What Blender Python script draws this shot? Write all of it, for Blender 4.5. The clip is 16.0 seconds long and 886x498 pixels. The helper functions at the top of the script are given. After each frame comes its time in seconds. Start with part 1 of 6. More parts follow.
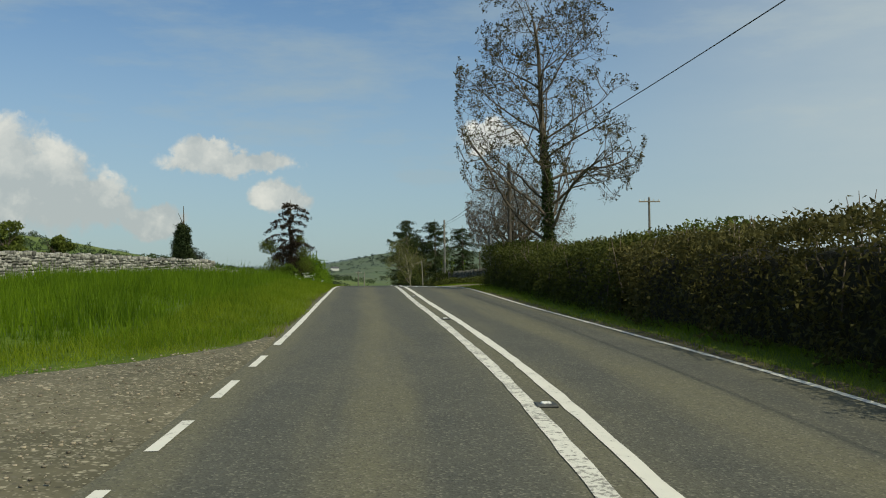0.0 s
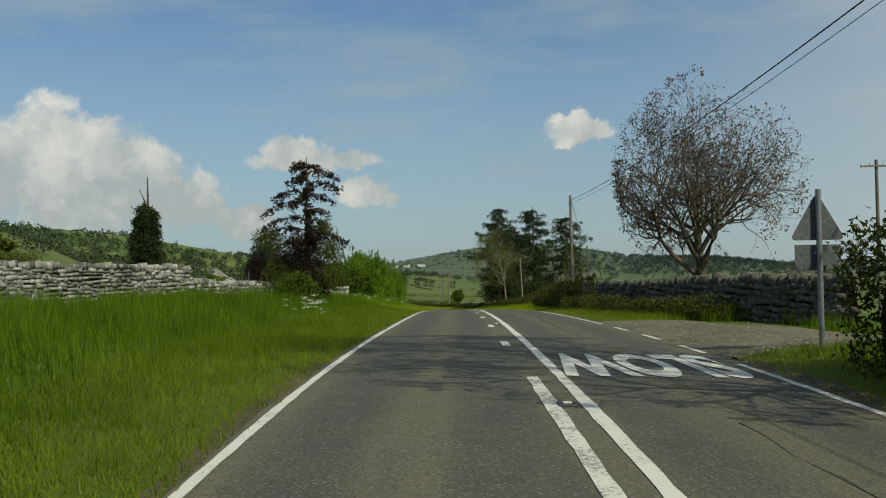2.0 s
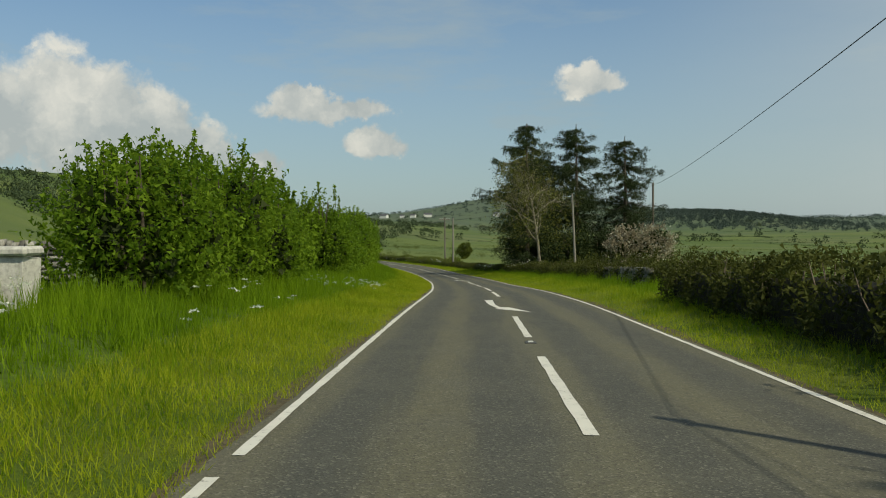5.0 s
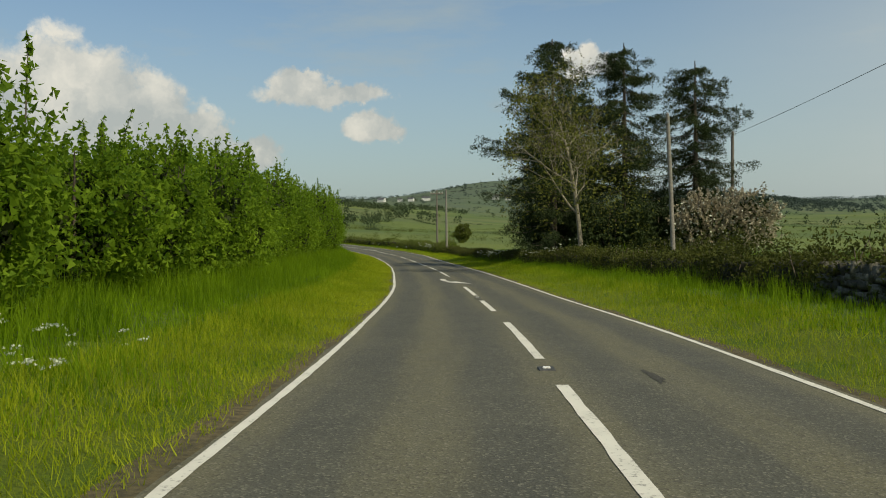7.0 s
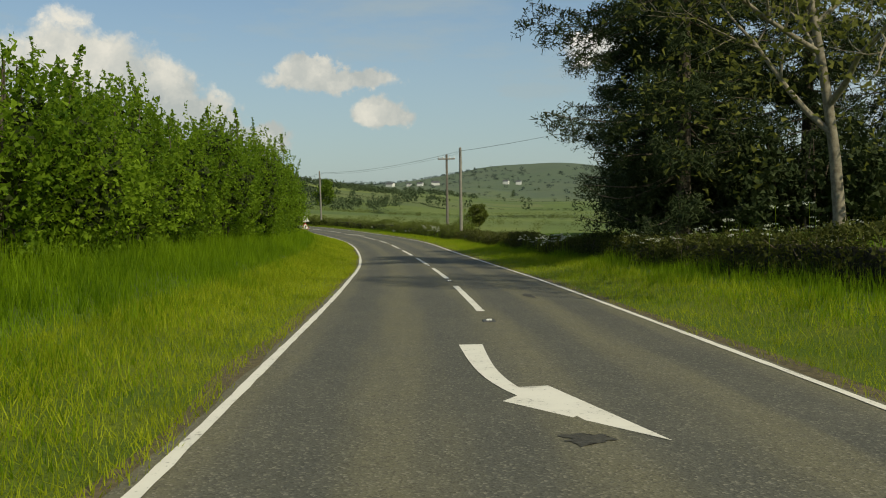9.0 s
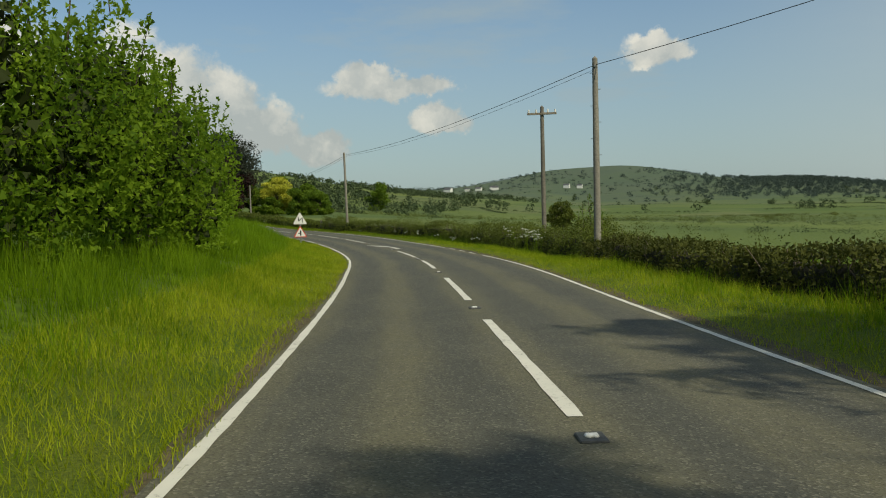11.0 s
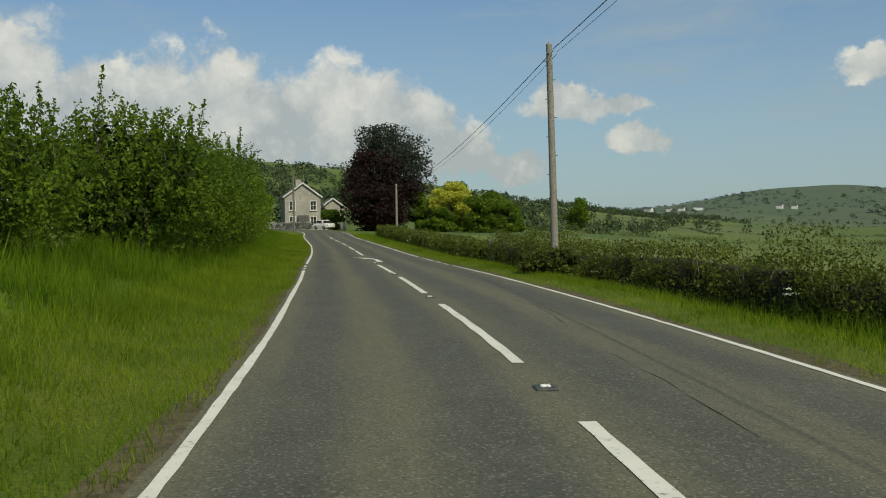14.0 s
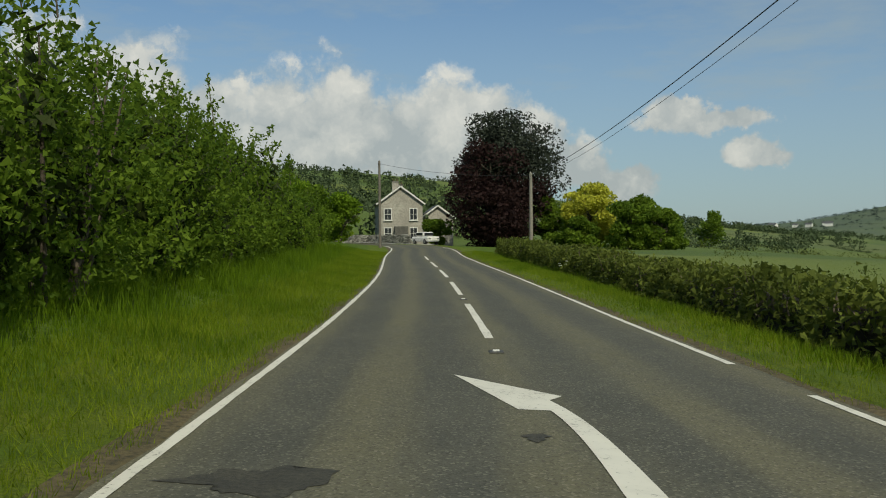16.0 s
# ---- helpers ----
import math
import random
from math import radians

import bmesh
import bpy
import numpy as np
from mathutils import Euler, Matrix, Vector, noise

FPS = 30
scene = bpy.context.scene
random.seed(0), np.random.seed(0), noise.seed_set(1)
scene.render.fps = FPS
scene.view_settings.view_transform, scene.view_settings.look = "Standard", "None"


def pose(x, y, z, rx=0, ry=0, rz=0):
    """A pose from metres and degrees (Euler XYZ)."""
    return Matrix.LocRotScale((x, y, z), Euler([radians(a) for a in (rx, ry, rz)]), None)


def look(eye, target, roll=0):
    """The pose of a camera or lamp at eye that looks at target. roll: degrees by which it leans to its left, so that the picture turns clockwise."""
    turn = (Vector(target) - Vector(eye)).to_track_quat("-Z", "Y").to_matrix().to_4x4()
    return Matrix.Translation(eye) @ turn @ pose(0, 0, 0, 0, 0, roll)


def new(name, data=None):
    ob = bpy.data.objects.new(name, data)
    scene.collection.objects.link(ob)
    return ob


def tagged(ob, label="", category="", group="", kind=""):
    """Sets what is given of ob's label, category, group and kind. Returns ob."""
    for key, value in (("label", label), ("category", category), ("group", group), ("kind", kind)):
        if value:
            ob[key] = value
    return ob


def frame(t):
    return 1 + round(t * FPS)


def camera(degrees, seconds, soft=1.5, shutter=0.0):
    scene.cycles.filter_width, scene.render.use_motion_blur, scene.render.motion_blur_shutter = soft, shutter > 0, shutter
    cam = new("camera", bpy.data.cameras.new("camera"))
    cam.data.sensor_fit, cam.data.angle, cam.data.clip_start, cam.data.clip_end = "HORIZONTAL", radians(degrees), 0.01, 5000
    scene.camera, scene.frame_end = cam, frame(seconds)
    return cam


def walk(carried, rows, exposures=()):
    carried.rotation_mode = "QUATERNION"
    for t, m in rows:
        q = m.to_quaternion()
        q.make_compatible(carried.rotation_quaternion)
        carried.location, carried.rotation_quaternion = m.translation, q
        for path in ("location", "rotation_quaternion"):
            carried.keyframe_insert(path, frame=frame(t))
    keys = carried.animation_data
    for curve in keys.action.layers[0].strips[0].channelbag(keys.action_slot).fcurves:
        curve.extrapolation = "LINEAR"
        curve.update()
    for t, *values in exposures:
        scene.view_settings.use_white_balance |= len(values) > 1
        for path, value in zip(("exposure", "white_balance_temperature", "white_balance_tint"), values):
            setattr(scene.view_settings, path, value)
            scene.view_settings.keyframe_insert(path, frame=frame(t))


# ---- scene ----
cam = camera(50.9, 16.0, soft=1.05)
PATH = [
    (0, (0.046, 0.000, 1.229), (0.042, 1.999, 1.284), -0.57),
    (0.5, (-0.201, 6.391, 1.446), (-0.245, 8.390, 1.509), -0.26),
    (1, (-0.641, 12.926, 1.613), (-0.742, 14.923, 1.675), -0.73),
    (1.5, (-1.253, 19.629, 1.773), (-1.412, 21.622, 1.831), -0.82),
    (2, (-1.861, 26.466, 1.921), (-2.050, 28.456, 1.968), -1.11),
    (2.5, (-2.446, 33.208, 2.008), (-2.647, 35.197, 2.043), -0.82),
    (3, (-2.986, 39.834, 2.033), (-3.199, 41.823, 2.054), -0.73),
    (3.5, (-3.516, 46.449, 1.971), (-3.731, 48.438, 1.969), -0.59),
    (4, (-4.047, 53.138, 1.828), (-4.254, 55.127, 1.801), -0.34),
    (4.5, (-4.581, 59.926, 1.674), (-4.786, 61.915, 1.631), -0.25),
    (5, (-5.079, 66.807, 1.440), (-5.285, 68.796, 1.382), -0.36),
    (5.5, (-5.560, 73.759, 1.161), (-5.766, 75.747, 1.089), -0.47),
    (6, (-6.055, 80.752, 0.872), (-6.261, 82.739, 0.790), -0.58),
    (6.5, (-6.584, 87.754, 0.593), (-6.790, 89.742, 0.506), -0.68),
    (7, (-7.102, 94.736, 0.312), (-7.306, 96.723, 0.220), -0.66),
    (7.5, (-7.691, 101.655, 0.014), (-7.896, 103.642, -0.085), -1.06),
    (8, (-8.381, 108.504, -0.337), (-8.590, 110.490, -0.447), -1.15),
    (8.5, (-9.213, 115.506, -0.695), (-9.428, 117.491, -0.810), -0.91),
    (9, (-10.222, 122.966, -1.067), (-10.447, 124.949, -1.190), -0.80),
    (9.5, (-11.353, 131.005, -1.395), (-11.602, 132.985, -1.520), -1.37),
    (10, (-12.673, 139.489, -1.714), (-12.966, 141.464, -1.832), -1.71),
    (10.5, (-14.177, 148.169, -2.089), (-14.495, 150.140, -2.201), -1.74),
    (11, (-15.882, 156.885, -2.401), (-16.231, 158.851, -2.509), -1.46),
    (11.5, (-17.740, 165.518, -2.639), (-18.122, 167.478, -2.742), -0.99),
    (12, (-19.706, 173.962, -2.850), (-20.122, 175.916, -2.947), -0.61),
    (12.5, (-21.787, 182.124, -3.083), (-22.236, 184.070, -3.176), -0.54),
    (13, (-24.092, 189.930, -3.275), (-24.591, 191.865, -3.355), -1.01),
    (13.5, (-26.777, 197.391, -3.391), (-27.378, 199.297, -3.463), -0.93),
    (14, (-29.865, 204.648, -3.413), (-30.612, 206.503, -3.470), -0.89),
    (14.5, (-33.244, 211.811, -3.445), (-34.109, 213.614, -3.494), -0.78),
    (15, (-36.879, 219.004, -3.475), (-37.777, 220.791, -3.511), -0.72),
    (15.5, (-40.686, 226.073, -3.521), (-41.617, 227.843, -3.549), -0.65),
    (16, (-44.517, 233.012, -3.587), (-45.476, 234.767, -3.609), -0.55),
]
walk(cam, [(t, look(eye, target, roll)) for t, eye, target, roll in PATH], [(0, -0.02, 6800, 5), (0.5, -0.22, 6750, 5), (2.0, -0.18, 6800, 5), (4.0, -0.12, 6900, 5), (7.0, -0.06, 7250, 7), (9.0, 0.0, 7350, 7), (10.0, -0.06, 7250, 6), (13.0, -0.12, 6850, 5), (16.0, -0.2, 6800, 5)])

# ---------------------------------------------------------------- light
SUN_DIR = Vector((0.74, -0.67, 0.98)).normalized()
sun = new("sun", bpy.data.lights.new("sun", "SUN"))
sun.data.energy, sun.data.angle, sun.data.color = 3.6, radians(0.55), (1.0, 0.945, 0.77)
sun.matrix_world = look(SUN_DIR * 100, (0, 0, 0))
scene.view_settings.exposure = 0.0


def nd(nt, kind, **vals):
    n = nt.nodes.new(kind)
    for k, v in vals.items():
        if k.startswith("_"):
            n.inputs[int(k[1:])].default_value = v
        else:
            setattr(n, k, v)
    return n


def math_node(nt, op, a, b=None, clamp=False):
    n = nt.nodes.new("ShaderNodeMath")
    n.operation, n.use_clamp = op, clamp
    for i, v in enumerate((a, b)):
        if v is None:
            continue
        if isinstance(v, (int, float)):
            n.inputs[i].default_value = v
        else:
            nt.links.new(v, n.inputs[i])
    return n.outputs[0]


def mix_col(nt, fac, a, b, blend="MIX"):
    n = nt.nodes.new("ShaderNodeMix")
    n.data_type, n.blend_type = "RGBA", blend
    for sock, v in ((n.inputs[0], fac), (n.inputs[6], a), (n.inputs[7], b)):
        if isinstance(v, (int, float)):
            sock.default_value = v
        elif isinstance(v, tuple):
            sock.default_value = (*v, 1)
        else:
            nt.links.new(v, sock)
    return n.outputs[2]


# cumulus of the day: azimuth to the left of +y, elevation, half width, half height, in degrees
CLOUDS = [(51.5, 7.2, 4.6, 5.4), (46.6, 7.2, 4.3, 5.6), (42.4, 6.4, 3.9, 4.0), (38.4, 6.4, 3.9, 4.2), (34.9, 6.4, 3.7, 4.6),
          (31.5, 5.9, 3.3, 3.6), (28.2, 6.1, 3.3, 4.3), (25.4, 5.6, 3.1, 4.0), (22.8, 4.8, 2.7, 2.8), (20.4, 4.2, 2.4, 1.8), (17.6, 3.3, 2.5, 1.0),
          (13.1, 6.8, 4.0, 0.95), (14.6, 7.4, 1.9, 1.1), (11.2, 7.0, 2.1, 0.95), (10.0, 4.8, 1.9, 1.05), (-3.1, 8.4, 2.2, 0.95), (-3.4, 8.9, 1.2, 0.9)]


def make_world():
    w = bpy.data.worlds.new("world")
    scene.world = w
    w.use_nodes = True
    nt = w.node_tree
    nt.nodes.clear()
    out, bg = nd(nt, "ShaderNodeOutputWorld"), nd(nt, "ShaderNodeBackground")
    sky = nd(nt, "ShaderNodeTexSky", sky_type="NISHITA", sun_disc=False, sun_elevation=radians(44.5), sun_rotation=radians(132),
             air_density=1.0, dust_density=0.7, ozone_density=1.6, altitude=150)
    tc = nd(nt, "ShaderNodeTexCoord")
    sep = nd(nt, "ShaderNodeSeparateXYZ")
    nt.links.new(tc.outputs["Generated"], sep.inputs[0])
    az = math_node(nt, "MULTIPLY", math_node(nt, "ARCTAN2", math_node(nt, "MULTIPLY", sep.outputs[0], -1.0), sep.outputs[1]), 57.2958)
    el = math_node(nt, "MULTIPLY", math_node(nt, "ARCSINE", sep.outputs[2]), 57.2958)
    n1 = nd(nt, "ShaderNodeTexNoise", _2=30.0, _3=8.0, _4=0.62)
    nt.links.new(tc.outputs["Generated"], n1.inputs[0])
    off = nd(nt, "ShaderNodeSeparateColor")
    nt.links.new(n1.outputs[1], off.inputs[0])
    comb = nd(nt, "ShaderNodeCombineXYZ")
    nt.links.new(math_node(nt, "ADD", az, math_node(nt, "MULTIPLY", math_node(nt, "SUBTRACT", off.outputs[0], 0.5), 3.0)), comb.inputs[0])
    nt.links.new(math_node(nt, "ADD", el, math_node(nt, "MULTIPLY", math_node(nt, "SUBTRACT", off.outputs[1], 0.5), 2.2)), comb.inputs[1])
    cover = None
    for a, e, ra, re in CLOUDS:
        sub = nd(nt, "ShaderNodeVectorMath", operation="SUBTRACT")
        nt.links.new(comb.outputs[0], sub.inputs[0])
        sub.inputs[1].default_value = (a, e, 0)
        mul = nd(nt, "ShaderNodeVectorMath", operation="MULTIPLY")
        nt.links.new(sub.outputs[0], mul.inputs[0])
        mul.inputs[1].default_value = (1 / ra, 1 / re, 0)
        ln = nd(nt, "ShaderNodeVectorMath", operation="LENGTH")
        nt.links.new(mul.outputs[0], ln.inputs[0])
        v = math_node(nt, "SUBTRACT", 1.0, ln.outputs["Value"])
        cover = v if cover is None else math_node(nt, "MAXIMUM", cover, v)
    # rounded billows at several sizes swell the outline and model the inside
    vor = nd(nt, "ShaderNodeTexVoronoi", feature="SMOOTH_F1")
    vor.inputs["Scale"].default_value, vor.inputs["Detail"].default_value = 20.0, 3.0
    vor.inputs["Roughness"].default_value, vor.inputs["Smoothness"].default_value = 0.55, 0.35
    warp = nd(nt, "ShaderNodeVectorMath", operation="MULTIPLY_ADD")
    warp.inputs[1].default_value = (0.05, 0.05, 0.05)
    nt.links.new(n1.outputs[1], warp.inputs[0])
    nt.links.new(tc.outputs["Generated"], warp.inputs[2])
    nt.links.new(warp.outputs[0], vor.inputs["Vector"])
    puff = math_node(nt, "SUBTRACT", 0.60, vor.outputs["Distance"])
    cover = math_node(nt, "ADD", cover, math_node(nt, "ADD", math_node(nt, "MULTIPLY", puff, 0.5), 0.14))
    ramp = nd(nt, "ShaderNodeMapRange", interpolation_type="SMOOTHSTEP", _1=-0.12, _2=0.26)
    nt.links.new(cover, ramp.inputs[0])
    n2 = nd(nt, "ShaderNodeTexNoise", _2=9.0, _3=6.0, _4=0.6)
    nt.links.new(tc.outputs["Generated"], n2.inputs[0])
    lit = math_node(nt, "ADD", math_node(nt, "MULTIPLY", math_node(nt, "SUBTRACT", el, 5.6), 0.09),
                    math_node(nt, "MULTIPLY", math_node(nt, "SUBTRACT", n2.outputs[0], 0.5), 0.9))
    lit = math_node(nt, "ADD", lit, math_node(nt, "MULTIPLY", puff, 0.9))
    lit = math_node(nt, "ADD", lit, 0.62, clamp=True)
    ccol = mix_col(nt, lit, (0.45, 0.49, 0.51), (0.85, 0.83, 0.78))
    # thin high veil, thicker to the right and low down
    mp = nd(nt, "ShaderNodeMapping")
    mp.inputs[3].default_value = (2.2, 2.2, 9.0)
    nt.links.new(tc.outputs["Generated"], mp.inputs[0])
    n3 = nd(nt, "ShaderNodeTexNoise", _2=1.5, _3=8.0, _4=0.62)
    nt.links.new(mp.outputs[0], n3.inputs[0])
    veil = math_node(nt, "MULTIPLY", math_node(nt, "SUBTRACT", n3.outputs[0], 0.38), 3.2, clamp=True)
    low = nd(nt, "ShaderNodeMapRange", interpolation_type="SMOOTHSTEP", _1=22.0, _2=0.0)
    nt.links.new(el, low.inputs[0])
    veil = math_node(nt, "MAXIMUM", math_node(nt, "MULTIPLY", veil, 0.68), math_node(nt, "MULTIPLY", low.outputs[0], 0.66))
    side = nd(nt, "ShaderNodeMapRange", interpolation_type="SMOOTHSTEP", _1=-2.0, _2=-32.0)
    nt.links.new(az, side.inputs[0])
    haze = math_node(nt, "MULTIPLY", math_node(nt, "MULTIPLY", side.outputs[0], 1.0), math_node(nt, "ADD", math_node(nt, "MULTIPLY", n3.outputs[0], 0.7), 0.35))
    tint = mix_col(nt, 1.0, sky.outputs[0], (0.064, 0.088, 0.108), "MULTIPLY")
    base = mix_col(nt, haze, mix_col(nt, veil, tint, (0.37, 0.455, 0.51)), (0.50, 0.57, 0.61))
    col = mix_col(nt, math_node(nt, "MULTIPLY", ramp.outputs[0], 0.86), base, ccol)
    nt.links.new(col, bg.inputs[0])
    bg.inputs[1].default_value = 1.0
    nt.links.new(bg.outputs[0], out.inputs[0])


make_world()

# ---------------------------------------------------------------- materials
def material(name, rough=0.85):
    m = bpy.data.materials.new(name)
    m.use_nodes = True
    nt = m.node_tree
    b = nt.nodes["Principled BSDF"]
    b.inputs["Roughness"].default_value = rough
    b.inputs["Specular IOR Level"].default_value = 0.25
    return m, nt, b


def grain(nt, scale, detail=4.0, rough=0.55, coord="Object"):
    tc = nd(nt, "ShaderNodeTexCoord")
    n = nd(nt, "ShaderNodeTexNoise", _2=scale, _3=detail, _4=rough)
    nt.links.new(tc.outputs[coord], n.inputs[0])
    return n.outputs[0]


def step(nt, v, lo, hi):
    r = nd(nt, "ShaderNodeMapRange", interpolation_type="SMOOTHSTEP", _1=lo, _2=hi)
    nt.links.new(v, r.inputs[0])
    return r.outputs[0]


def bump(nt, b, height, dist, strength=1.0):
    n = nd(nt, "ShaderNodeBump")
    n.inputs["Strength"].default_value, n.inputs["Distance"].default_value = strength, dist
    nt.links.new(height, n.inputs["Height"])
    nt.links.new(n.outputs[0], b.inputs["Normal"])


def two_tone(name, c1, c2, scale, fine, rough=0.85, bump_dist=0.0, c3=None, island=0.0, contrast=0.2, piece=0.0):
    """A surface that wanders between two colours at a large and a small scale."""
    m, nt, b = material(name, rough)
    big, small = grain(nt, scale, 3.0), grain(nt, fine, 6.0, 0.65)
    col = mix_col(nt, step(nt, big, 0.5 - contrast, 0.5 + contrast), c1, c2)
    col = mix_col(nt, step(nt, small, 0.35, 0.72), col, c3 or tuple(0.55 * v for v in c1))
    if island:
        geo = nd(nt, "ShaderNodeNewGeometry")
        val = nd(nt, "ShaderNodeMapRange", _3=1 - island, _4=1 + island)
        nt.links.new(geo.outputs["Random Per Island"], val.inputs[0])
        hs = nd(nt, "ShaderNodeHueSaturation")
        nt.links.new(val.outputs[0], hs.inputs["Value"])
        nt.links.new(col, hs.inputs["Color"])
        col = hs.outputs[0]
    if piece:
        info = nd(nt, "ShaderNodeObjectInfo")
        val = nd(nt, "ShaderNodeMapRange", _3=1 - piece, _4=1 + piece)
        nt.links.new(info.outputs["Random"], val.inputs[0])
        hs = nd(nt, "ShaderNodeHueSaturation")
        nt.links.new(val.outputs[0], hs.inputs["Value"])
        nt.links.new(col, hs.inputs["Color"])
        col = hs.outputs[0]
    nt.links.new(col, b.inputs["Base Color"])
    if bump_dist:
        bump(nt, b, small, bump_dist)
    return m


def leaf_material(name, c1, c2, trans=0.3, rough=0.7, scale=0.5):
    """Leaves: each one differs a little, light shines through them."""
    m, nt, b = material(name, rough)
    b.inputs["Specular IOR Level"].default_value = 0.12
    geo = nd(nt, "ShaderNodeNewGeometry")
    big = grain(nt, scale, 3.0)
    f = math_node(nt, "ADD", math_node(nt, "MULTIPLY", geo.outputs["Random Per Island"], 0.6), math_node(nt, "MULTIPLY", step(nt, big, 0.3, 0.7), 0.5), clamp=True)
    col = mix_col(nt, f, c1, c2)
    nt.links.new(col, b.inputs["Base Color"])
    t = nd(nt, "ShaderNodeBsdfTranslucent")
    nt.links.new(mix_col(nt, 0.5, col, tuple(min(1, 1.6 * v) for v in c2)), t.inputs[0])
    mx = nd(nt, "ShaderNodeMixShader", _0=trans)
    nt.links.new(b.outputs[0], mx.inputs[1])
    nt.links.new(t.outputs[0], mx.inputs[2])
    nt.links.new(mx.outputs[0], nt.nodes["Material Output"].inputs[0])
    return m


def asphalt_material():
    """Old surface dressing: chips of stone, darker wheel tracks, browner crown of each lane."""
    m, nt, b = material("asphalt", 0.85)
    tc = nd(nt, "ShaderNodeTexCoord")
    sep = nd(nt, "ShaderNodeSeparateXYZ")
    nt.links.new(tc.outputs["UV"], sep.inputs[0])
    wave = math_node(nt, "COSINE", math_node(nt, "MULTIPLY", sep.outputs[0], 12.566))
    mp = nd(nt, "ShaderNodeMapping")
    mp.inputs[3].default_value = (3.2, 0.10, 1.0)
    nt.links.new(tc.outputs["UV"], mp.inputs[0])
    streak = nd(nt, "ShaderNodeTexNoise", _2=2.2, _3=5.0, _4=0.6)
    nt.links.new(mp.outputs[0], streak.inputs[0])
    lane = math_node(nt, "ADD", math_node(nt, "MULTIPLY", wave, 0.26), streak.outputs[0])
    mid, blot = grain(nt, 1.1, 5.0, 0.65), grain(nt, 7.0, 4.0, 0.7)
    col = mix_col(nt, step(nt, lane, 0.25, 0.85), (0.074, 0.075, 0.062), (0.130, 0.122, 0.078))
    col = mix_col(nt, math_node(nt, "MULTIPLY", step(nt, mid, 0.35, 0.7), 0.45), col, (0.112, 0.110, 0.084))
    col = mix_col(nt, math_node(nt, "MULTIPLY", step(nt, blot, 0.5, 0.75), 0.30), col, (0.062, 0.060, 0.052))
    chips = nd(nt, "ShaderNodeTexVoronoi", _2=62.0)
    nt.links.new(tc.outputs["Object"], chips.inputs[0])
    tone = nd(nt, "ShaderNodeSeparateColor")
    nt.links.new(chips.outputs["Color"], tone.inputs[0])
    col = mix_col(nt, math_node(nt, "MULTIPLY", step(nt, tone.outputs[0], 0.80, 0.97), 0.36), col, (0.30, 0.285, 0.22))
    col = mix_col(nt, math_node(nt, "MULTIPLY", step(nt, tone.outputs[1], 0.68, 0.92), 0.40), col, (0.028, 0.027, 0.025))
    big_chip = grain(nt, 26.0, 2.0, 0.6)
    col = mix_col(nt, math_node(nt, "MULTIPLY", step(nt, big_chip, 0.66, 0.74), 0.42), col, (0.30, 0.29, 0.23))
    nt.links.new(col, b.inputs["Base Color"])
    bump(nt, b, chips.outputs["Distance"], 0.006, 0.7)
    return m


def gravel_material():
    """Trodden limestone gravel: stones of many tones bedded in tan dust."""
    m, nt, b = material("gravel", 0.95)
    tc = nd(nt, "ShaderNodeTexCoord")
    big = grain(nt, 0.9, 4.0, 0.6)
    col = mix_col(nt, step(nt, big, 0.35, 0.65), (0.090, 0.083, 0.052), (0.145, 0.130, 0.084))
    for scale, amount in ((16.0, 0.9), (38.0, 0.9)):
        v = nd(nt, "ShaderNodeTexVoronoi", _2=scale)
        nt.links.new(tc.outputs["Object"], v.inputs[0])
        tone = nd(nt, "ShaderNodeSeparateColor")
        nt.links.new(v.outputs["Color"], tone.inputs[0])
        edge = step(nt, v.outputs["Distance"], 0.52, 0.25)
        stone = mix_col(nt, tone.outputs[0], (0.030, 0.028, 0.020), (0.40, 0.36, 0.26))
        col = mix_col(nt, math_node(nt, "MULTIPLY", math_node(nt, "MULTIPLY", edge, step(nt, tone.outputs[1], 0.3, 0.6)), amount), col, stone)
    nt.links.new(col, b.inputs["Base Color"])
    bump(nt, b, v.outputs["Distance"], 0.012, -0.8)
    return m


def paint_material(name="road_paint", wear=0.56):
    m, nt, b = material(name, 0.6)
    fine, mid = grain(nt, 24.0, 6.0, 0.7), grain(nt, 3.0, 4.0, 0.6)
    f = math_node(nt, "ADD", math_node(nt, "MULTIPLY", fine, 0.7), math_node(nt, "MULTIPLY", mid, 0.3))
    col = mix_col(nt, step(nt, f, wear, wear + 0.09), (0.68, 0.66, 0.58), (0.16, 0.15, 0.125))
    col = mix_col(nt, math_node(nt, "MULTIPLY", step(nt, mid, 0.35, 0.7), 0.3), col, (0.46, 0.45, 0.40))
    nt.links.new(col, b.inputs["Base Color"])
    return m


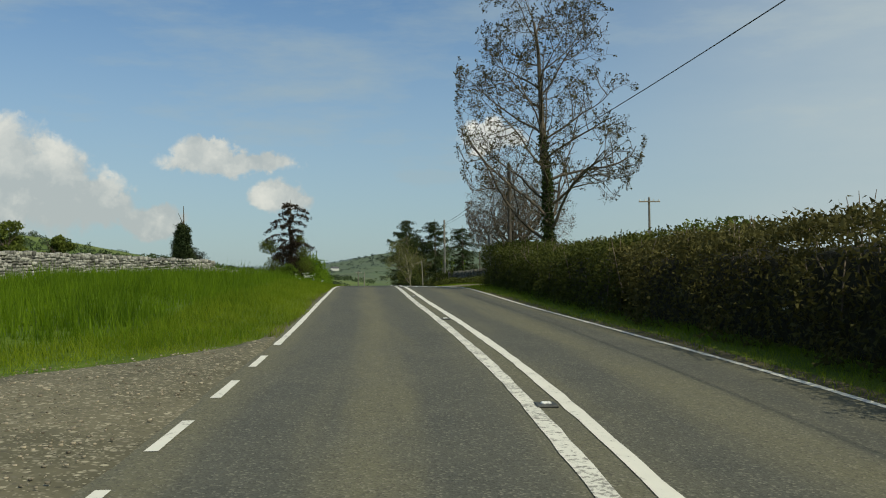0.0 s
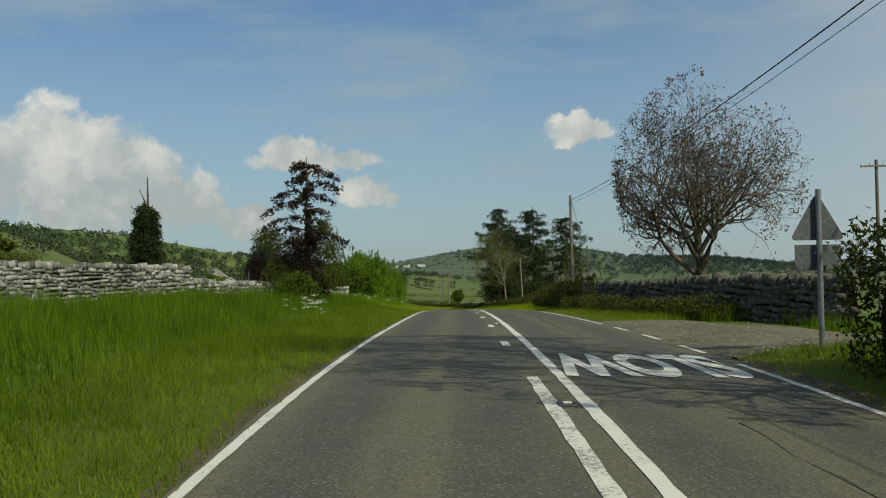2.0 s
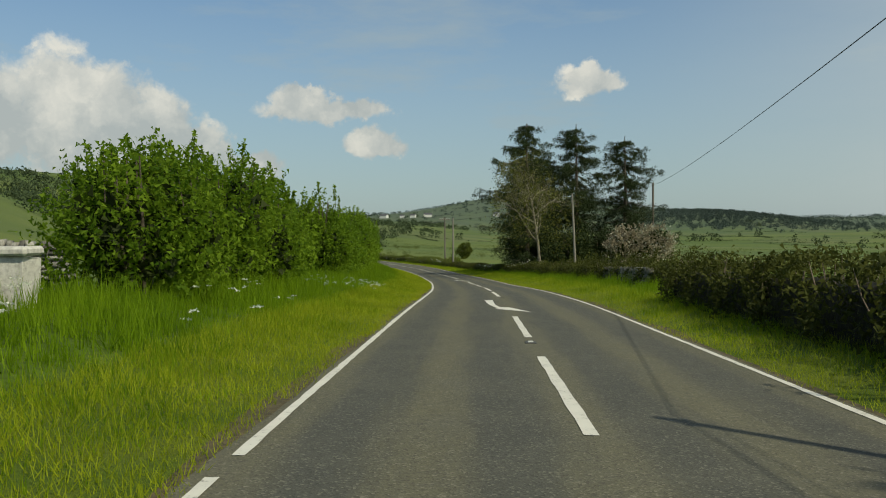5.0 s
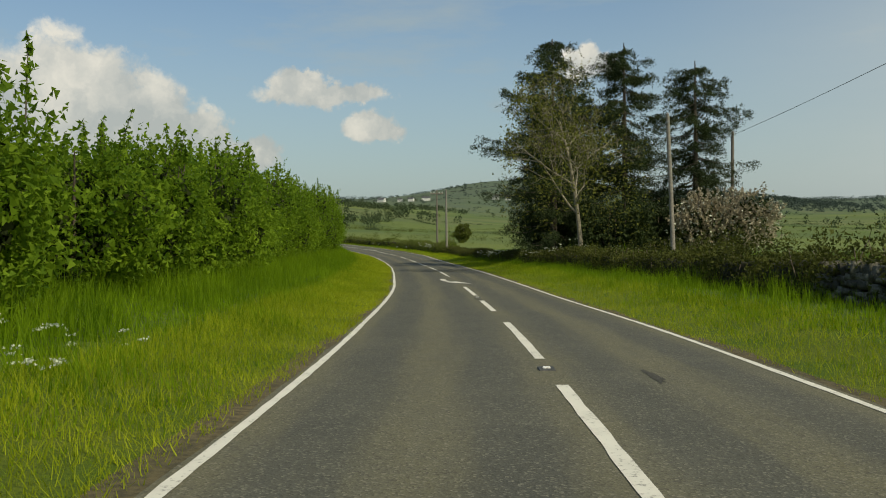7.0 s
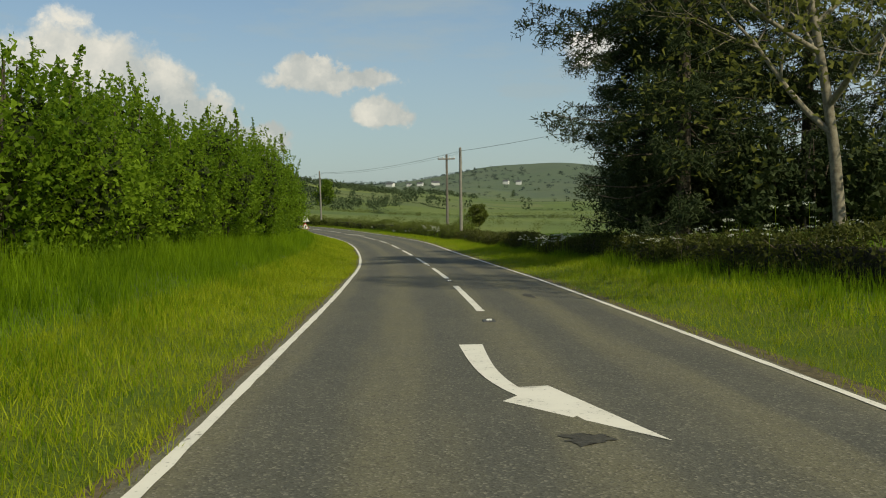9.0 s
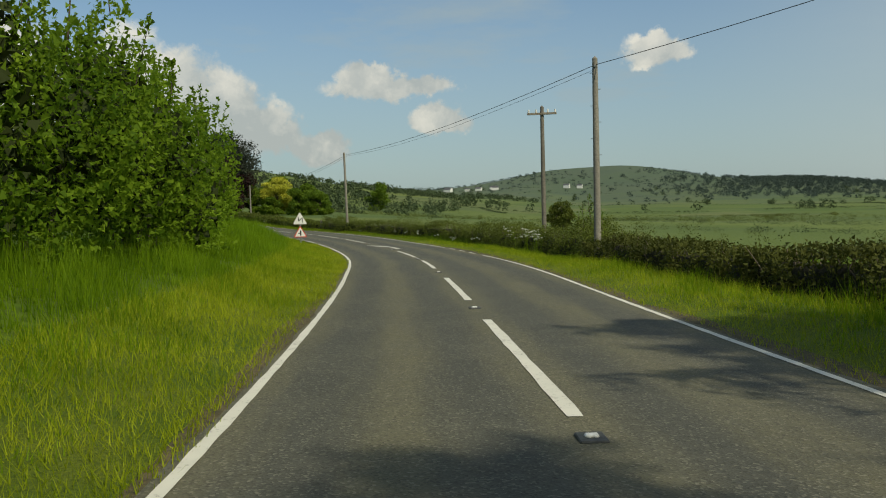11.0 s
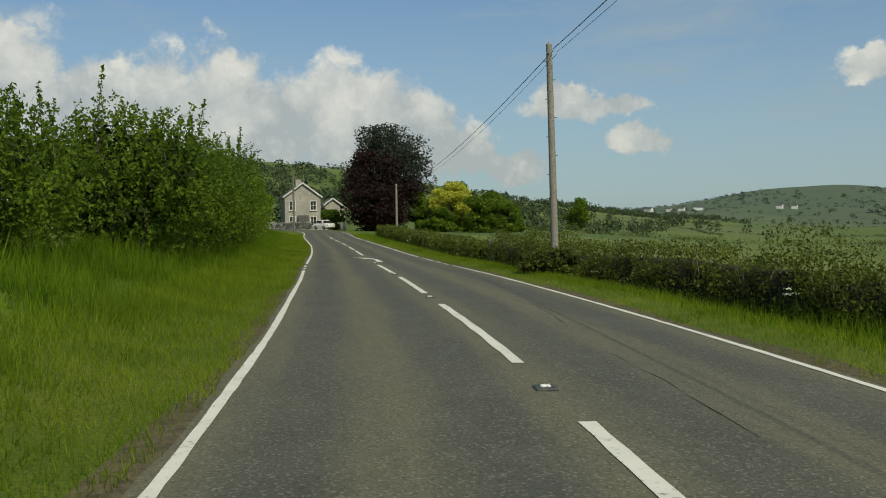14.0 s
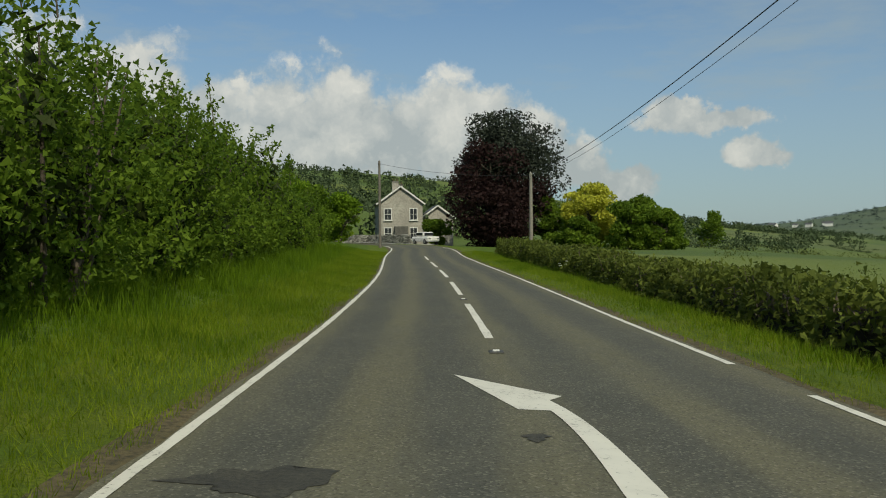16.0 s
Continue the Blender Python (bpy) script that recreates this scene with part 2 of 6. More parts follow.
def ground_material():
    """Pasture: fields of differing green, mottled turf near by, distance haze painted over the far hills."""
    m, nt, b = material("pasture", 0.95)
    tc = nd(nt, "ShaderNodeTexCoord")
    vor = nd(nt, "ShaderNodeTexVoronoi", _2=0.0085)
    nt.links.new(tc.outputs["Object"], vor.inputs[0])
    sepc = nd(nt, "ShaderNodeSeparateColor")
    nt.links.new(vor.outputs["Color"], sepc.inputs[0])
    big, mid, fine = grain(nt, 0.012, 4.0), grain(nt, 0.15, 5.0), grain(nt, 6.0, 5.0, 0.7)
    col = mix_col(nt, sepc.outputs[0], (0.080, 0.120, 0.024), (0.150, 0.180, 0.042))
    col = mix_col(nt, math_node(nt, "MULTIPLY", step(nt, sepc.outputs[1], 0.62, 0.75), 0.6), col, (0.15, 0.155, 0.07))
    col = mix_col(nt, math_node(nt, "MULTIPLY", step(nt, big, 0.45, 0.65), 0.5), col, (0.05, 0.085, 0.035))
    # blue-grey mixed into the far land's colour in place of distance haze
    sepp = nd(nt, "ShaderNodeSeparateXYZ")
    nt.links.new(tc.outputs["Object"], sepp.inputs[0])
    far_haze = step(nt, math_node(nt, "ADD", sepp.outputs[1], math_node(nt, "MULTIPLY", big, 500.0)), 1400.0, 2300.0)
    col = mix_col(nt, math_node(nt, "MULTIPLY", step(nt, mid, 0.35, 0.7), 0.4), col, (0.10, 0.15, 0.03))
    col = mix_col(nt, math_node(nt, "MULTIPLY", far_haze, 0.75), col, (0.078, 0.106, 0.088))
    col = mix_col(nt, math_node(nt, "MULTIPLY", step(nt, fine, 0.4, 0.75), 0.45), col, (0.035, 0.065, 0.014))
    nt.links.new(col, b.inputs["Base Color"])
    bump(nt, b, fine, 0.05)
    return m


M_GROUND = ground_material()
M_ASPHALT = asphalt_material()
M_PAINT = paint_material()
M_PAINT_WORN = paint_material("worn_paint", 0.50)
M_TURF = two_tone("verge_turf", (0.085, 0.142, 0.007), (0.160, 0.192, 0.016), 0.9, 34.0, 0.95, 0.03, (0.050, 0.082, 0.005))
M_UNDER = two_tone("grass_bottom", (0.062, 0.115, 0.006), (0.105, 0.160, 0.009), 0.6, 7.0, 0.95, 0.02, (0.044, 0.072, 0.004))
M_DIRT = two_tone("verge_dirt", (0.150, 0.118, 0.062), (0.105, 0.090, 0.045), 0.8, 14.0, 0.95, 0.02, (0.05, 0.046, 0.03))
M_GRAVEL = gravel_material()
M_CONCRETE = two_tone("pale_concrete", (0.55, 0.53, 0.49), (0.46, 0.45, 0.42), 0.4, 8.0, 0.9)
M_BARK = two_tone("bark", (0.11, 0.09, 0.07), (0.16, 0.135, 0.10), 2.0, 14.0, 0.95, 0.02, (0.05, 0.04, 0.03))
M_BARK_PALE = two_tone("pale_bark", (0.30, 0.27, 0.20), (0.22, 0.20, 0.15), 1.5, 12.0, 0.9, 0.01, (0.13, 0.11, 0.08))
M_TWIG = two_tone("twigs", (0.150, 0.122, 0.095), (0.21, 0.17, 0.135), 1.2, 9.0, 0.9)
M_STONE = two_tone("dry_stone", (0.34, 0.33, 0.30), (0.24, 0.235, 0.22), 1.0, 11.0, 0.95, 0.015, (0.13, 0.13, 0.115), island=0.6)
M_STONE_PIECE = two_tone("dry_stone_piece", (0.34, 0.33, 0.30), (0.24, 0.235, 0.22), 2.0, 11.0, 0.95, 0.015, (0.12, 0.12, 0.105), piece=0.6)
M_DARK_FILL = two_tone("dark_fill", (0.07, 0.068, 0.06), (0.05, 0.05, 0.045), 1.0, 9.0, 0.95)
M_POLE = two_tone("creosoted_pole", (0.16, 0.14, 0.12), (0.22, 0.20, 0.17), 1.5, 20.0, 0.9, 0.004, (0.09, 0.08, 0.07))
M_POLE_DARK = two_tone("tarred_pole", (0.085, 0.075, 0.062), (0.12, 0.105, 0.09), 1.5, 20.0, 0.9, 0.004, (0.05, 0.045, 0.04))
M_POLE_PALE = two_tone("weathered_pole", (0.31, 0.29, 0.25), (0.24, 0.22, 0.19), 1.5, 20.0, 0.9, 0.004, (0.15, 0.14, 0.12))
M_WIRE = two_tone("cable", (0.03, 0.03, 0.03), (0.04, 0.04, 0.04), 1.0, 5.0, 0.6)
M_TIMBER = two_tone("grey_timber", (0.24, 0.21, 0.17), (0.32, 0.29, 0.25), 1.5, 16.0, 0.9, 0.004, (0.12, 0.10, 0.08))
M_SEAM = two_tone("road_seam", (0.072, 0.070, 0.058), (0.085, 0.082, 0.066), 2.0, 30.0, 0.85)
M_METAL = two_tone("galvanised_steel", (0.36, 0.37, 0.37), (0.28, 0.29, 0.29), 3.0, 30.0, 0.45)
M_METAL.node_tree.nodes["Principled BSDF"].inputs["Metallic"].default_value = 0.7
M_SIGN_WHITE = two_tone("sign_white", (0.80, 0.80, 0.78), (0.74, 0.74, 0.72), 3.0, 20.0, 0.4, 0, (0.68, 0.68, 0.65))
M_SIGN_RED = two_tone("sign_red", (0.74, 0.075, 0.025), (0.66, 0.065, 0.025), 3.0, 20.0, 0.4, 0, (0.5, 0.04, 0.03))
M_SIGN_BLACK = two_tone("sign_black", (0.02, 0.02, 0.02), (0.03, 0.03, 0.03), 3.0, 20.0, 0.5)
M_SIGN_BACK = two_tone("sign_grey_back", (0.14, 0.155, 0.165), (0.11, 0.12, 0.13), 3.0, 20.0, 0.55)
M_RENDER = two_tone("pale_render", (0.44, 0.42, 0.37), (0.34, 0.32, 0.28), 0.5, 6.0, 0.9)
M_SLATE = two_tone("roof_slate", (0.10, 0.105, 0.115), (0.14, 0.14, 0.15), 1.0, 8.0, 0.7)
M_GLASS = two_tone("window_glass", (0.03, 0.035, 0.04), (0.05, 0.055, 0.06), 1.0, 3.0, 0.08)
M_WHITE = two_tone("white_paint", (0.80, 0.80, 0.77), (0.74, 0.74, 0.71), 1.0, 10.0, 0.5)

L_HEDGE = leaf_material("hedge_leaf", (0.034, 0.048, 0.009), (0.135, 0.165, 0.030))
L_HEDGE_DARK = leaf_material("dark_hedge_leaf", (0.024, 0.032, 0.007), (0.088, 0.098, 0.020), 0.25)
L_HEDGE_RED = leaf_material("beech_hedge_leaf", (0.034, 0.034, 0.011), (0.108, 0.098, 0.030), 0.26)
L_BUSH = leaf_material("hawthorn_leaf", (0.026, 0.072, 0.004), (0.200, 0.305, 0.022), 0.44)
L_BUSH_DEEP = leaf_material("deep_green_leaf", (0.026, 0.062, 0.006), (0.150, 0.225, 0.022), 0.40)
L_ASH = leaf_material("ash_bud_leaf", (0.035, 0.034, 0.014), (0.085, 0.075, 0.028), 0.2)
L_IVY = leaf_material("ivy_leaf", (0.025, 0.045, 0.012), (0.060, 0.080, 0.020), 0.15, 0.4)
L_PURPLE = leaf_material("copper_leaf", (0.013, 0.008, 0.008), (0.037, 0.018, 0.017), 0.15)
L_DUSK = leaf_material("dusky_leaf", (0.017, 0.012, 0.009), (0.046, 0.034, 0.022), 0.15)
L_LAYER = leaf_material("layered_tree_leaf", (0.016, 0.022, 0.016), (0.046, 0.056, 0.040), 0.12)
L_SPRUCE = leaf_material("spruce_needle", (0.018, 0.031, 0.012), (0.046, 0.064, 0.022), 0.12)
L_PALE = leaf_material("young_leaf", (0.060, 0.070, 0.012), (0.165, 0.172, 0.036), 0.35)
L_YELLOW = leaf_material("golden_leaf", (0.30, 0.31, 0.025), (0.52, 0.52, 0.08), 0.3)
L_BLOSSOM = leaf_material("blossom", (0.15, 0.125, 0.075), (0.42, 0.37, 0.27), 0.3)
L_FLOWER = leaf_material("white_umbel", (0.48, 0.52, 0.38), (0.72, 0.73, 0.64), 0.3)
L_GRASS = leaf_material("grass_blade", (0.020, 0.064, 0.001), (0.225, 0.345, 0.014), 0.48, 0.6, 0.9)
L_GRASS_SHORT = leaf_material("short_grass", (0.110, 0.170, 0.004), (0.390, 0.435, 0.026), 0.42, 0.6, 0.7)
L_GRASS_DEEP = leaf_material("deep_grass_blade", (0.014, 0.044, 0.001), (0.160, 0.250, 0.012), 0.42, 0.6, 0.9)
L_GRASS_SHORT_DEEP = leaf_material("deep_short_grass", (0.034, 0.080, 0.002), (0.225, 0.285, 0.018), 0.40, 0.6, 0.7)
# leaf colour greyed towards blue to carry the haze of distance
L_FAR_HAZED = leaf_material("hazed_foliage", (0.042, 0.063, 0.054), (0.066, 0.092, 0.077), 0.1, 0.8, 0.01)
L_SCRUB = leaf_material("field_scrub_leaf", (0.036, 0.052, 0.014), (0.120, 0.140, 0.036), 0.2, 0.8, 0.05)
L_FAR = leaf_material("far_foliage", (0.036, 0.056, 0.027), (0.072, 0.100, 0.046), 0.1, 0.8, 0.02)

# ---------------------------------------------------------------- alignment of the road
# distance, x, y, level of the driven line; the marks lie at set offsets from it
LINE = np.array([(-24.0, 0.94, -23.98, -0.81), (0.0, 0.0, 0.0, -0.03), (12.0, -0.6, 11.98, 0.35), (24.0, -1.6, 23.94, 0.62),
                 (36.0, -2.65, 35.9, 0.78), (48.0, -3.63, 47.86, 0.69), (60.0, -4.57, 59.82, 0.42), (72.0, -5.4, 71.79, -0.02),
                 (84.0, -6.23, 83.76, -0.51), (96.0, -7.15, 95.73, -0.98), (108.0, -8.3, 107.67, -1.53), (120.0, -9.8, 119.57, -2.14),
                 (132.0, -11.46, 131.46, -2.64), (144.0, -13.34, 143.31, -3.12), (156.0, -15.55, 155.11, -3.58), (168.0, -18.07, 166.84, -3.92),
                 (180.0, -20.89, 178.5, -4.22), (192.0, -24.15, 190.05, -4.54), (204.0, -28.42, 201.26, -4.66), (216.0, -33.43, 212.16, -4.68),
                 (228.0, -38.93, 222.82, -4.75), (242.5, -45.91, 235.53, -4.86), (270.0, -59.4, 259.5, -4.85), (295.0, -72.3, 280.9, -4.6)])
END = [(315.6, -82.8, 298.6, -4.3), (332.6, -93.0, 312.2, -4.15), (350.6, -107.0, 323.5, -4.0), (360, -115.2, 327.8, -3.95)]
LINE = np.vstack([LINE, END])


def smooth_table(knots, s):
    """Cubic (Catmull-Rom) through rows of s, value, ..."""
    k = np.asarray(knots, float)
    x, v = k[:, 0], k[:, 1:]
    slope = np.gradient(v, x, axis=0)
    s = np.clip(np.asarray(s, float), x[0], x[-1])
    i = np.clip(np.searchsorted(x, s, side="right") - 1, 0, len(x) - 2)
    h = (x[i + 1] - x[i])[..., None]
    u = ((s - x[i])[..., None]) / h
    return ((2 * u**3 - 3 * u**2 + 1) * v[i] + (u**3 - 2 * u**2 + u) * h * slope[i] + (3 * u**2 - 2 * u**3) * v[i + 1] + (u**3 - u**2) * h * slope[i + 1])


SS = np.arange(-24, 360.01, 0.5)
AXIS = smooth_table(LINE, SS)
TAN = np.gradient(AXIS[:, :2], axis=0)
TAN /= np.linalg.norm(TAN, axis=1)[:, None]
LEFT = [(-24, -1.61), (0, -1.59), (7, -1.58), (14, -1.59), (21, -1.58), (28, -1.58), (35, -1.60), (42, -1.55), (49, -1.47), (56, -1.44), (63, -1.50), (70, -1.59), (77, -1.68), (84, -1.75), (91, -1.75), (98, -1.67), (105, -1.58), (112, -1.53), (119, -1.44), (126, -1.39), (133, -1.45), (140, -1.47), (147, -1.44), (154, -1.34), (161, -1.29), (168, -1.27), (175, -1.27), (182, -1.27), (189, -1.24), (196, -1.14), (203, -1.12), (210, -1.18), (217, -1.37), (224, -1.56), (231, -1.68), (238, -1.77), (245, -1.79), (252, -1.79), (262, -1.86), (300, -2.11), (360, -2.51)]
MID = [(-24, 1.22), (0, 1.25), (7, 1.20), (14, 1.04), (21, 0.95), (28, 0.95), (35, 0.98), (42, 0.98), (49, 0.96), (56, 0.92), (63, 0.86), (70, 0.83), (77, 0.84), (84, 0.87), (91, 0.91), (98, 0.94), (105, 0.95), (112, 1.00), (119, 1.07), (126, 1.08), (133, 1.06), (140, 1.04), (147, 1.06), (154, 1.08), (161, 1.07), (168, 1.06), (175, 1.09), (182, 1.18), (189, 1.31), (196, 1.41), (203, 1.41), (210, 1.31), (217, 1.16), (224, 1.01), (231, 0.90), (238, 0.83), (245, 0.75), (252, 0.69), (262, 0.59), (300, 0.31), (360, -0.04)]
RIGHT = [(-24, 3.92), (0, 3.98), (7, 3.92), (14, 3.50), (21, 3.28), (28, 3.33), (35, 3.44), (42, 3.47), (49, 3.37), (56, 3.30), (63, 3.26), (70, 3.24), (77, 3.27), (84, 3.32), (91, 3.35), (98, 3.32), (105, 3.29), (112, 3.30), (119, 3.31), (126, 3.28), (133, 3.25), (140, 3.27), (147, 3.32), (154, 3.38), (161, 3.39), (168, 3.42), (175, 3.58), (182, 3.87), (189, 4.12), (196, 4.21), (203, 4.13), (210, 3.90), (217, 3.73), (224, 3.63), (231, 3.54), (238, 3.42), (245, 3.23), (252, 3.07), (262, 2.95), (300, 2.68), (360, 2.38)]


def off_left(s):
    return smooth_table(LEFT, s)[..., 0] + 0.075


def off_mid(s):
    return smooth_table(MID, s)[..., 0] - 0.03


def off_right(s):
    return smooth_table(RIGHT, s)[..., 0]


def on_line(s, d):
    """World x, y at s metres along and d to the right of the driven line."""
    s, d = np.asarray(s, float), np.asarray(d, float)
    p = smooth_table(LINE, s)
    q = smooth_table(LINE, np.clip(s + 0.5, -24, 360)) - smooth_table(LINE, np.clip(s - 0.5, -24, 360))
    t = q[..., :2] / np.linalg.norm(q[..., :2], axis=-1, keepdims=True)
    return p[..., 0] + d * t[..., 1], p[..., 1] - d * t[..., 0]


def level(s):
    return smooth_table(LINE, s)[..., 2]


def road_z(s, d):
    """Road surface: the far lane falls away from the crown."""
    return level(s) - 0.03 * np.maximum(np.asarray(d, float) - off_mid(s), 0)


def nearest(x, y):
    """Distance along and offset from the driven line for arrays of places."""
    x, y = np.ravel(np.asarray(x, float)), np.ravel(np.asarray(y, float))
    s, d = np.empty(len(x)), np.empty(len(x))
    for i in range(0, len(x), 20000):
        px, py = x[i:i + 20000, None], y[i:i + 20000, None]
        k = ((px - AXIS[None, ::2, 0]) ** 2 + (py - AXIS[None, ::2, 1]) ** 2).argmin(1) * 2
        ox, oy = px[:, 0] - AXIS[k, 0], py[:, 0] - AXIS[k, 1]
        along = ox * TAN[k, 0] + oy * TAN[k, 1]
        s[i:i + 20000] = np.clip(SS[k] + np.clip(along, -1, 1), -24, 360)
        d[i:i + 20000] = np.sign(ox * TAN[k, 1] - oy * TAN[k, 0]) * np.hypot(ox, oy)
    return s, d


def ease(v):
    v = np.clip(v, 0, 1)
    return v * v * (3 - 2 * v)


def waves(x, y, scale, seed=0.0):
    """Smooth uneven ground, about -1 to 1."""
    x, y = np.asarray(x) / scale, np.asarray(y) / scale
    return (np.sin(x * 1.3 + 1.7 * np.sin(y * 0.9 + seed)) + np.sin(y * 1.1 + 1.3 * np.sin(x * 1.2 + 2 * seed) + 2.1)) * 0.5


BANK = [(-24, 0.05), (8, 0.05), (18, 0.22), (40, 0.36), (75, 0.52), (100, 0.5), (150, 0.7), (185, 0.85), (203, 1.15), (222, 0.75), (250, 0.55), (300, 0.4), (360, 0.3)]


RIGHT_BANK = [(-24, 0), (38, 0), (45, -0.15), (62, -0.15), (70, 0.0), (93, 0.05), (105, 0.15), (140, 0.15), (160, 0.0), (185, -0.2), (195, -0.36), (310, -0.36), (360, -0.36)]


def near_z(s, d):
    """Ground beside the road, from the edge of the tarmac out to the fields."""
    s, d = np.asarray(s, float), np.asarray(d, float)
    a = np.where(d < 0, -d + off_left(s), d - off_right(s))
    a = np.maximum(a, 0)
    bank = smooth_table(BANK, s)[..., 0]
    left = bank * ease((a - 0.3) / 4.5) + 0.012 * np.maximum(a - 8, 0)
    right = 0.14 * ease((a - 0.2) / 2.0) - 0.02 * np.maximum(a - 3, 0) - 0.03 * np.maximum(a - 9, 0) + smooth_table(RIGHT_BANK, s)[..., 0] * ease((a - 0.9) / 1.9) + 0.85 * ease((a - 4.2) / 0.7) * ease((s - 92) / 8) * ease((192 - s) / 30)
    return level(s) - np.where(d < 0, 0.0, 0.07) + np.where(d < 0, left, right) + 0.05 * waves(s, d * 1.7, 3.1) * ease((a - 0.3) / 1.5)


def ground_z(x, y):
    """The lie of the land."""
    shape = np.shape(x)
    x, y = np.ravel(np.asarray(x, float)), np.ravel(np.asarray(y, float))
    s, d = nearest(x, y)
    a = np.abs(d)
    z = near_z(s, np.clip(d, -40, 40))
    far_r = -13 * (1 - np.exp(-np.maximum(d - 40, 0) / 260)) * ease((x + 190) / 160)
    hill = 50 * (1 + 0.35 * (1 - ease((y - 170) / 180))) * ease((-x - 30 - 70 * ease((y - 340) / 200)) / 420) * (0.25 + 0.75 * (1 - ease((y - 500) / 1500)))
    hill = hill + 8 * ease((-x - 35) / 110) * ease((y - 60) / 100) * (1 - ease((y - 300) / 60))
    z = z + np.where(d > 40, far_r, 0) + hill * ease((a - 14) / 60)
    r = np.hypot(x + 22, y - 182)
    main = 69 * np.exp(-((x + 15) / 275) ** 2 - ((y - 2420) / 420) ** 2) + 13 * np.exp(-((x - 260) / 520) ** 2 - ((y - 2600) / 500) ** 2)
    rim = 30 * ease((r - 1300) / 2600) * (0.75 + 0.35 * waves(x, y, 700, 0.4))
    wood = 25 * np.exp(-((x - 350) / 190) ** 2 - ((y - 2000) / 260) ** 2)
    spur = 15 * np.exp(-((x + 440) / 130) ** 2 - ((y - 960) / 260) ** 2)
    z = z + main + rim + wood + spur + 1.6 * waves(x, y, 90, 1.0) * ease((a - 60) / 200)
    return z.reshape(shape)


# ---------------------------------------------------------------- mesh helpers
def mesh_from(name, verts, faces, mats, smooth=False, mat_index=None):
    """A mesh from arrays of places and of faces of one size (or a list of such arrays)."""
    me = bpy.data.meshes.new(name)
    faces = faces if isinstance(faces, list) else [faces]
    faces = [np.asarray(f, np.int32) for f in faces if len(f)]
    verts = np.asarray(verts, np.float32).reshape(-1, 3)
    loops = np.concatenate([f.ravel() for f in faces])
    sizes = np.concatenate([np.full(len(f), f.shape[1], np.int32) for f in faces])
    starts = np.r_[0, np.cumsum(sizes)[:-1]].astype(np.int32)
    me.vertices.add(len(verts))
    me.vertices.foreach_set("co", verts.ravel())
    me.loops.add(len(loops))
    me.loops.foreach_set("vertex_index", loops)
    me.polygons.add(len(sizes))
    me.polygons.foreach_set("loop_start", starts)
    me.polygons.foreach_set("loop_total", sizes)
    if smooth:
        me.polygons.foreach_set("use_smooth", np.ones(len(sizes), bool))
    if mat_index is not None:
        me.polygons.foreach_set("material_index", np.asarray(mat_index, np.int32))
    for m in mats if isinstance(mats, (list, tuple)) else [mats]:
        me.materials.append(m)
    me.update(calc_edges=True)
    return me


def part(name, data, parent=None, label="", at=None):
    """Links mesh data (or a bmesh with its material: (bm, mat)) as one part under a thing or a part."""
    if isinstance(data, tuple):
        bm, mat = data
        me = bpy.data.meshes.new(name)
        bm.to_mesh(me)
        bm.free()
        me.materials.append(mat)
        data = me
    ob = new(name, data)
    if parent:
        ob.parent = parent
    if at is not None:
        ob.matrix_basis = at
    if label:
        tagged(ob, label)
    return ob


def thing(name, label, category, x, y, z=None, turn=0.0, group="", kind=""):
    """An empty at the base of a thing."""
    ob = new(name)
    ob.empty_display_size = 0.3
    ob.matrix_basis = pose(x, y, float(ground_z(x, y)) if z is None else z, 0, 0, turn)
    return tagged(ob, label, category, group, kind)


def box_bm(bm, size, at=(0, 0, 0), turn=None, bevel=0.0):
    m = Matrix.LocRotScale(at, turn or Euler((0, 0, 0)), size)
    r = bmesh.ops.create_cube(bm, size=1.0, matrix=m)
    if bevel:
        bmesh.ops.bevel(bm, geom=list({e for v in r["verts"] for e in v.link_edges}), offset=bevel, segments=1, affect="EDGES")
    return r["verts"]


def box(size, at=(0, 0, 0), turn=None, bevel=0.0):
    bm = bmesh.new()
    box_bm(bm, size, at, turn, bevel)
    return bm


def tube_arrays(paths, sides=5):
    """Tapered tubes along polylines: paths is a list of (points, radii)."""
    vs, fs, n = [], [], 0
    ang = np.linspace(0, 2 * np.pi, sides, endpoint=False)
    ring = np.stack([np.cos(ang), np.sin(ang)], 1)
    for pts, rad in paths:
        pts, rad = np.asarray(pts, float), np.asarray(rad, float)
        t = np.gradient(pts, axis=0)
        t /= np.linalg.norm(t, axis=1)[:, None] + 1e-9
        ref = np.where(np.abs(t[:, 2:3]) > 0.9, np.array([[1.0, 0, 0]]), np.array([[0, 0, 1.0]]))
        u = np.cross(t, ref)
        u /= np.linalg.norm(u, axis=1)[:, None] + 1e-9
        w = np.cross(t, u)
        vs.append((pts[:, None] + rad[:, None, None] * (ring[None, :, :1] * u[:, None] + ring[None, :, 1:] * w[:, None])).reshape(-1, 3))
        k = len(pts)
        i = np.arange(k - 1)[:, None] * sides
        j = np.arange(sides)[None]
        a, b = i + j, i + (j + 1) % sides
        fs.append((np.stack([a, b, b + sides, a + sides], -1).reshape(-1, 4)) + n)
        n += k * sides
    return np.concatenate(vs), np.concatenate(fs)


def tubes(name, paths, mat, sides=5):
    v, f = tube_arrays(paths, sides)
    return mesh_from(name, v, f, mat, smooth=True)


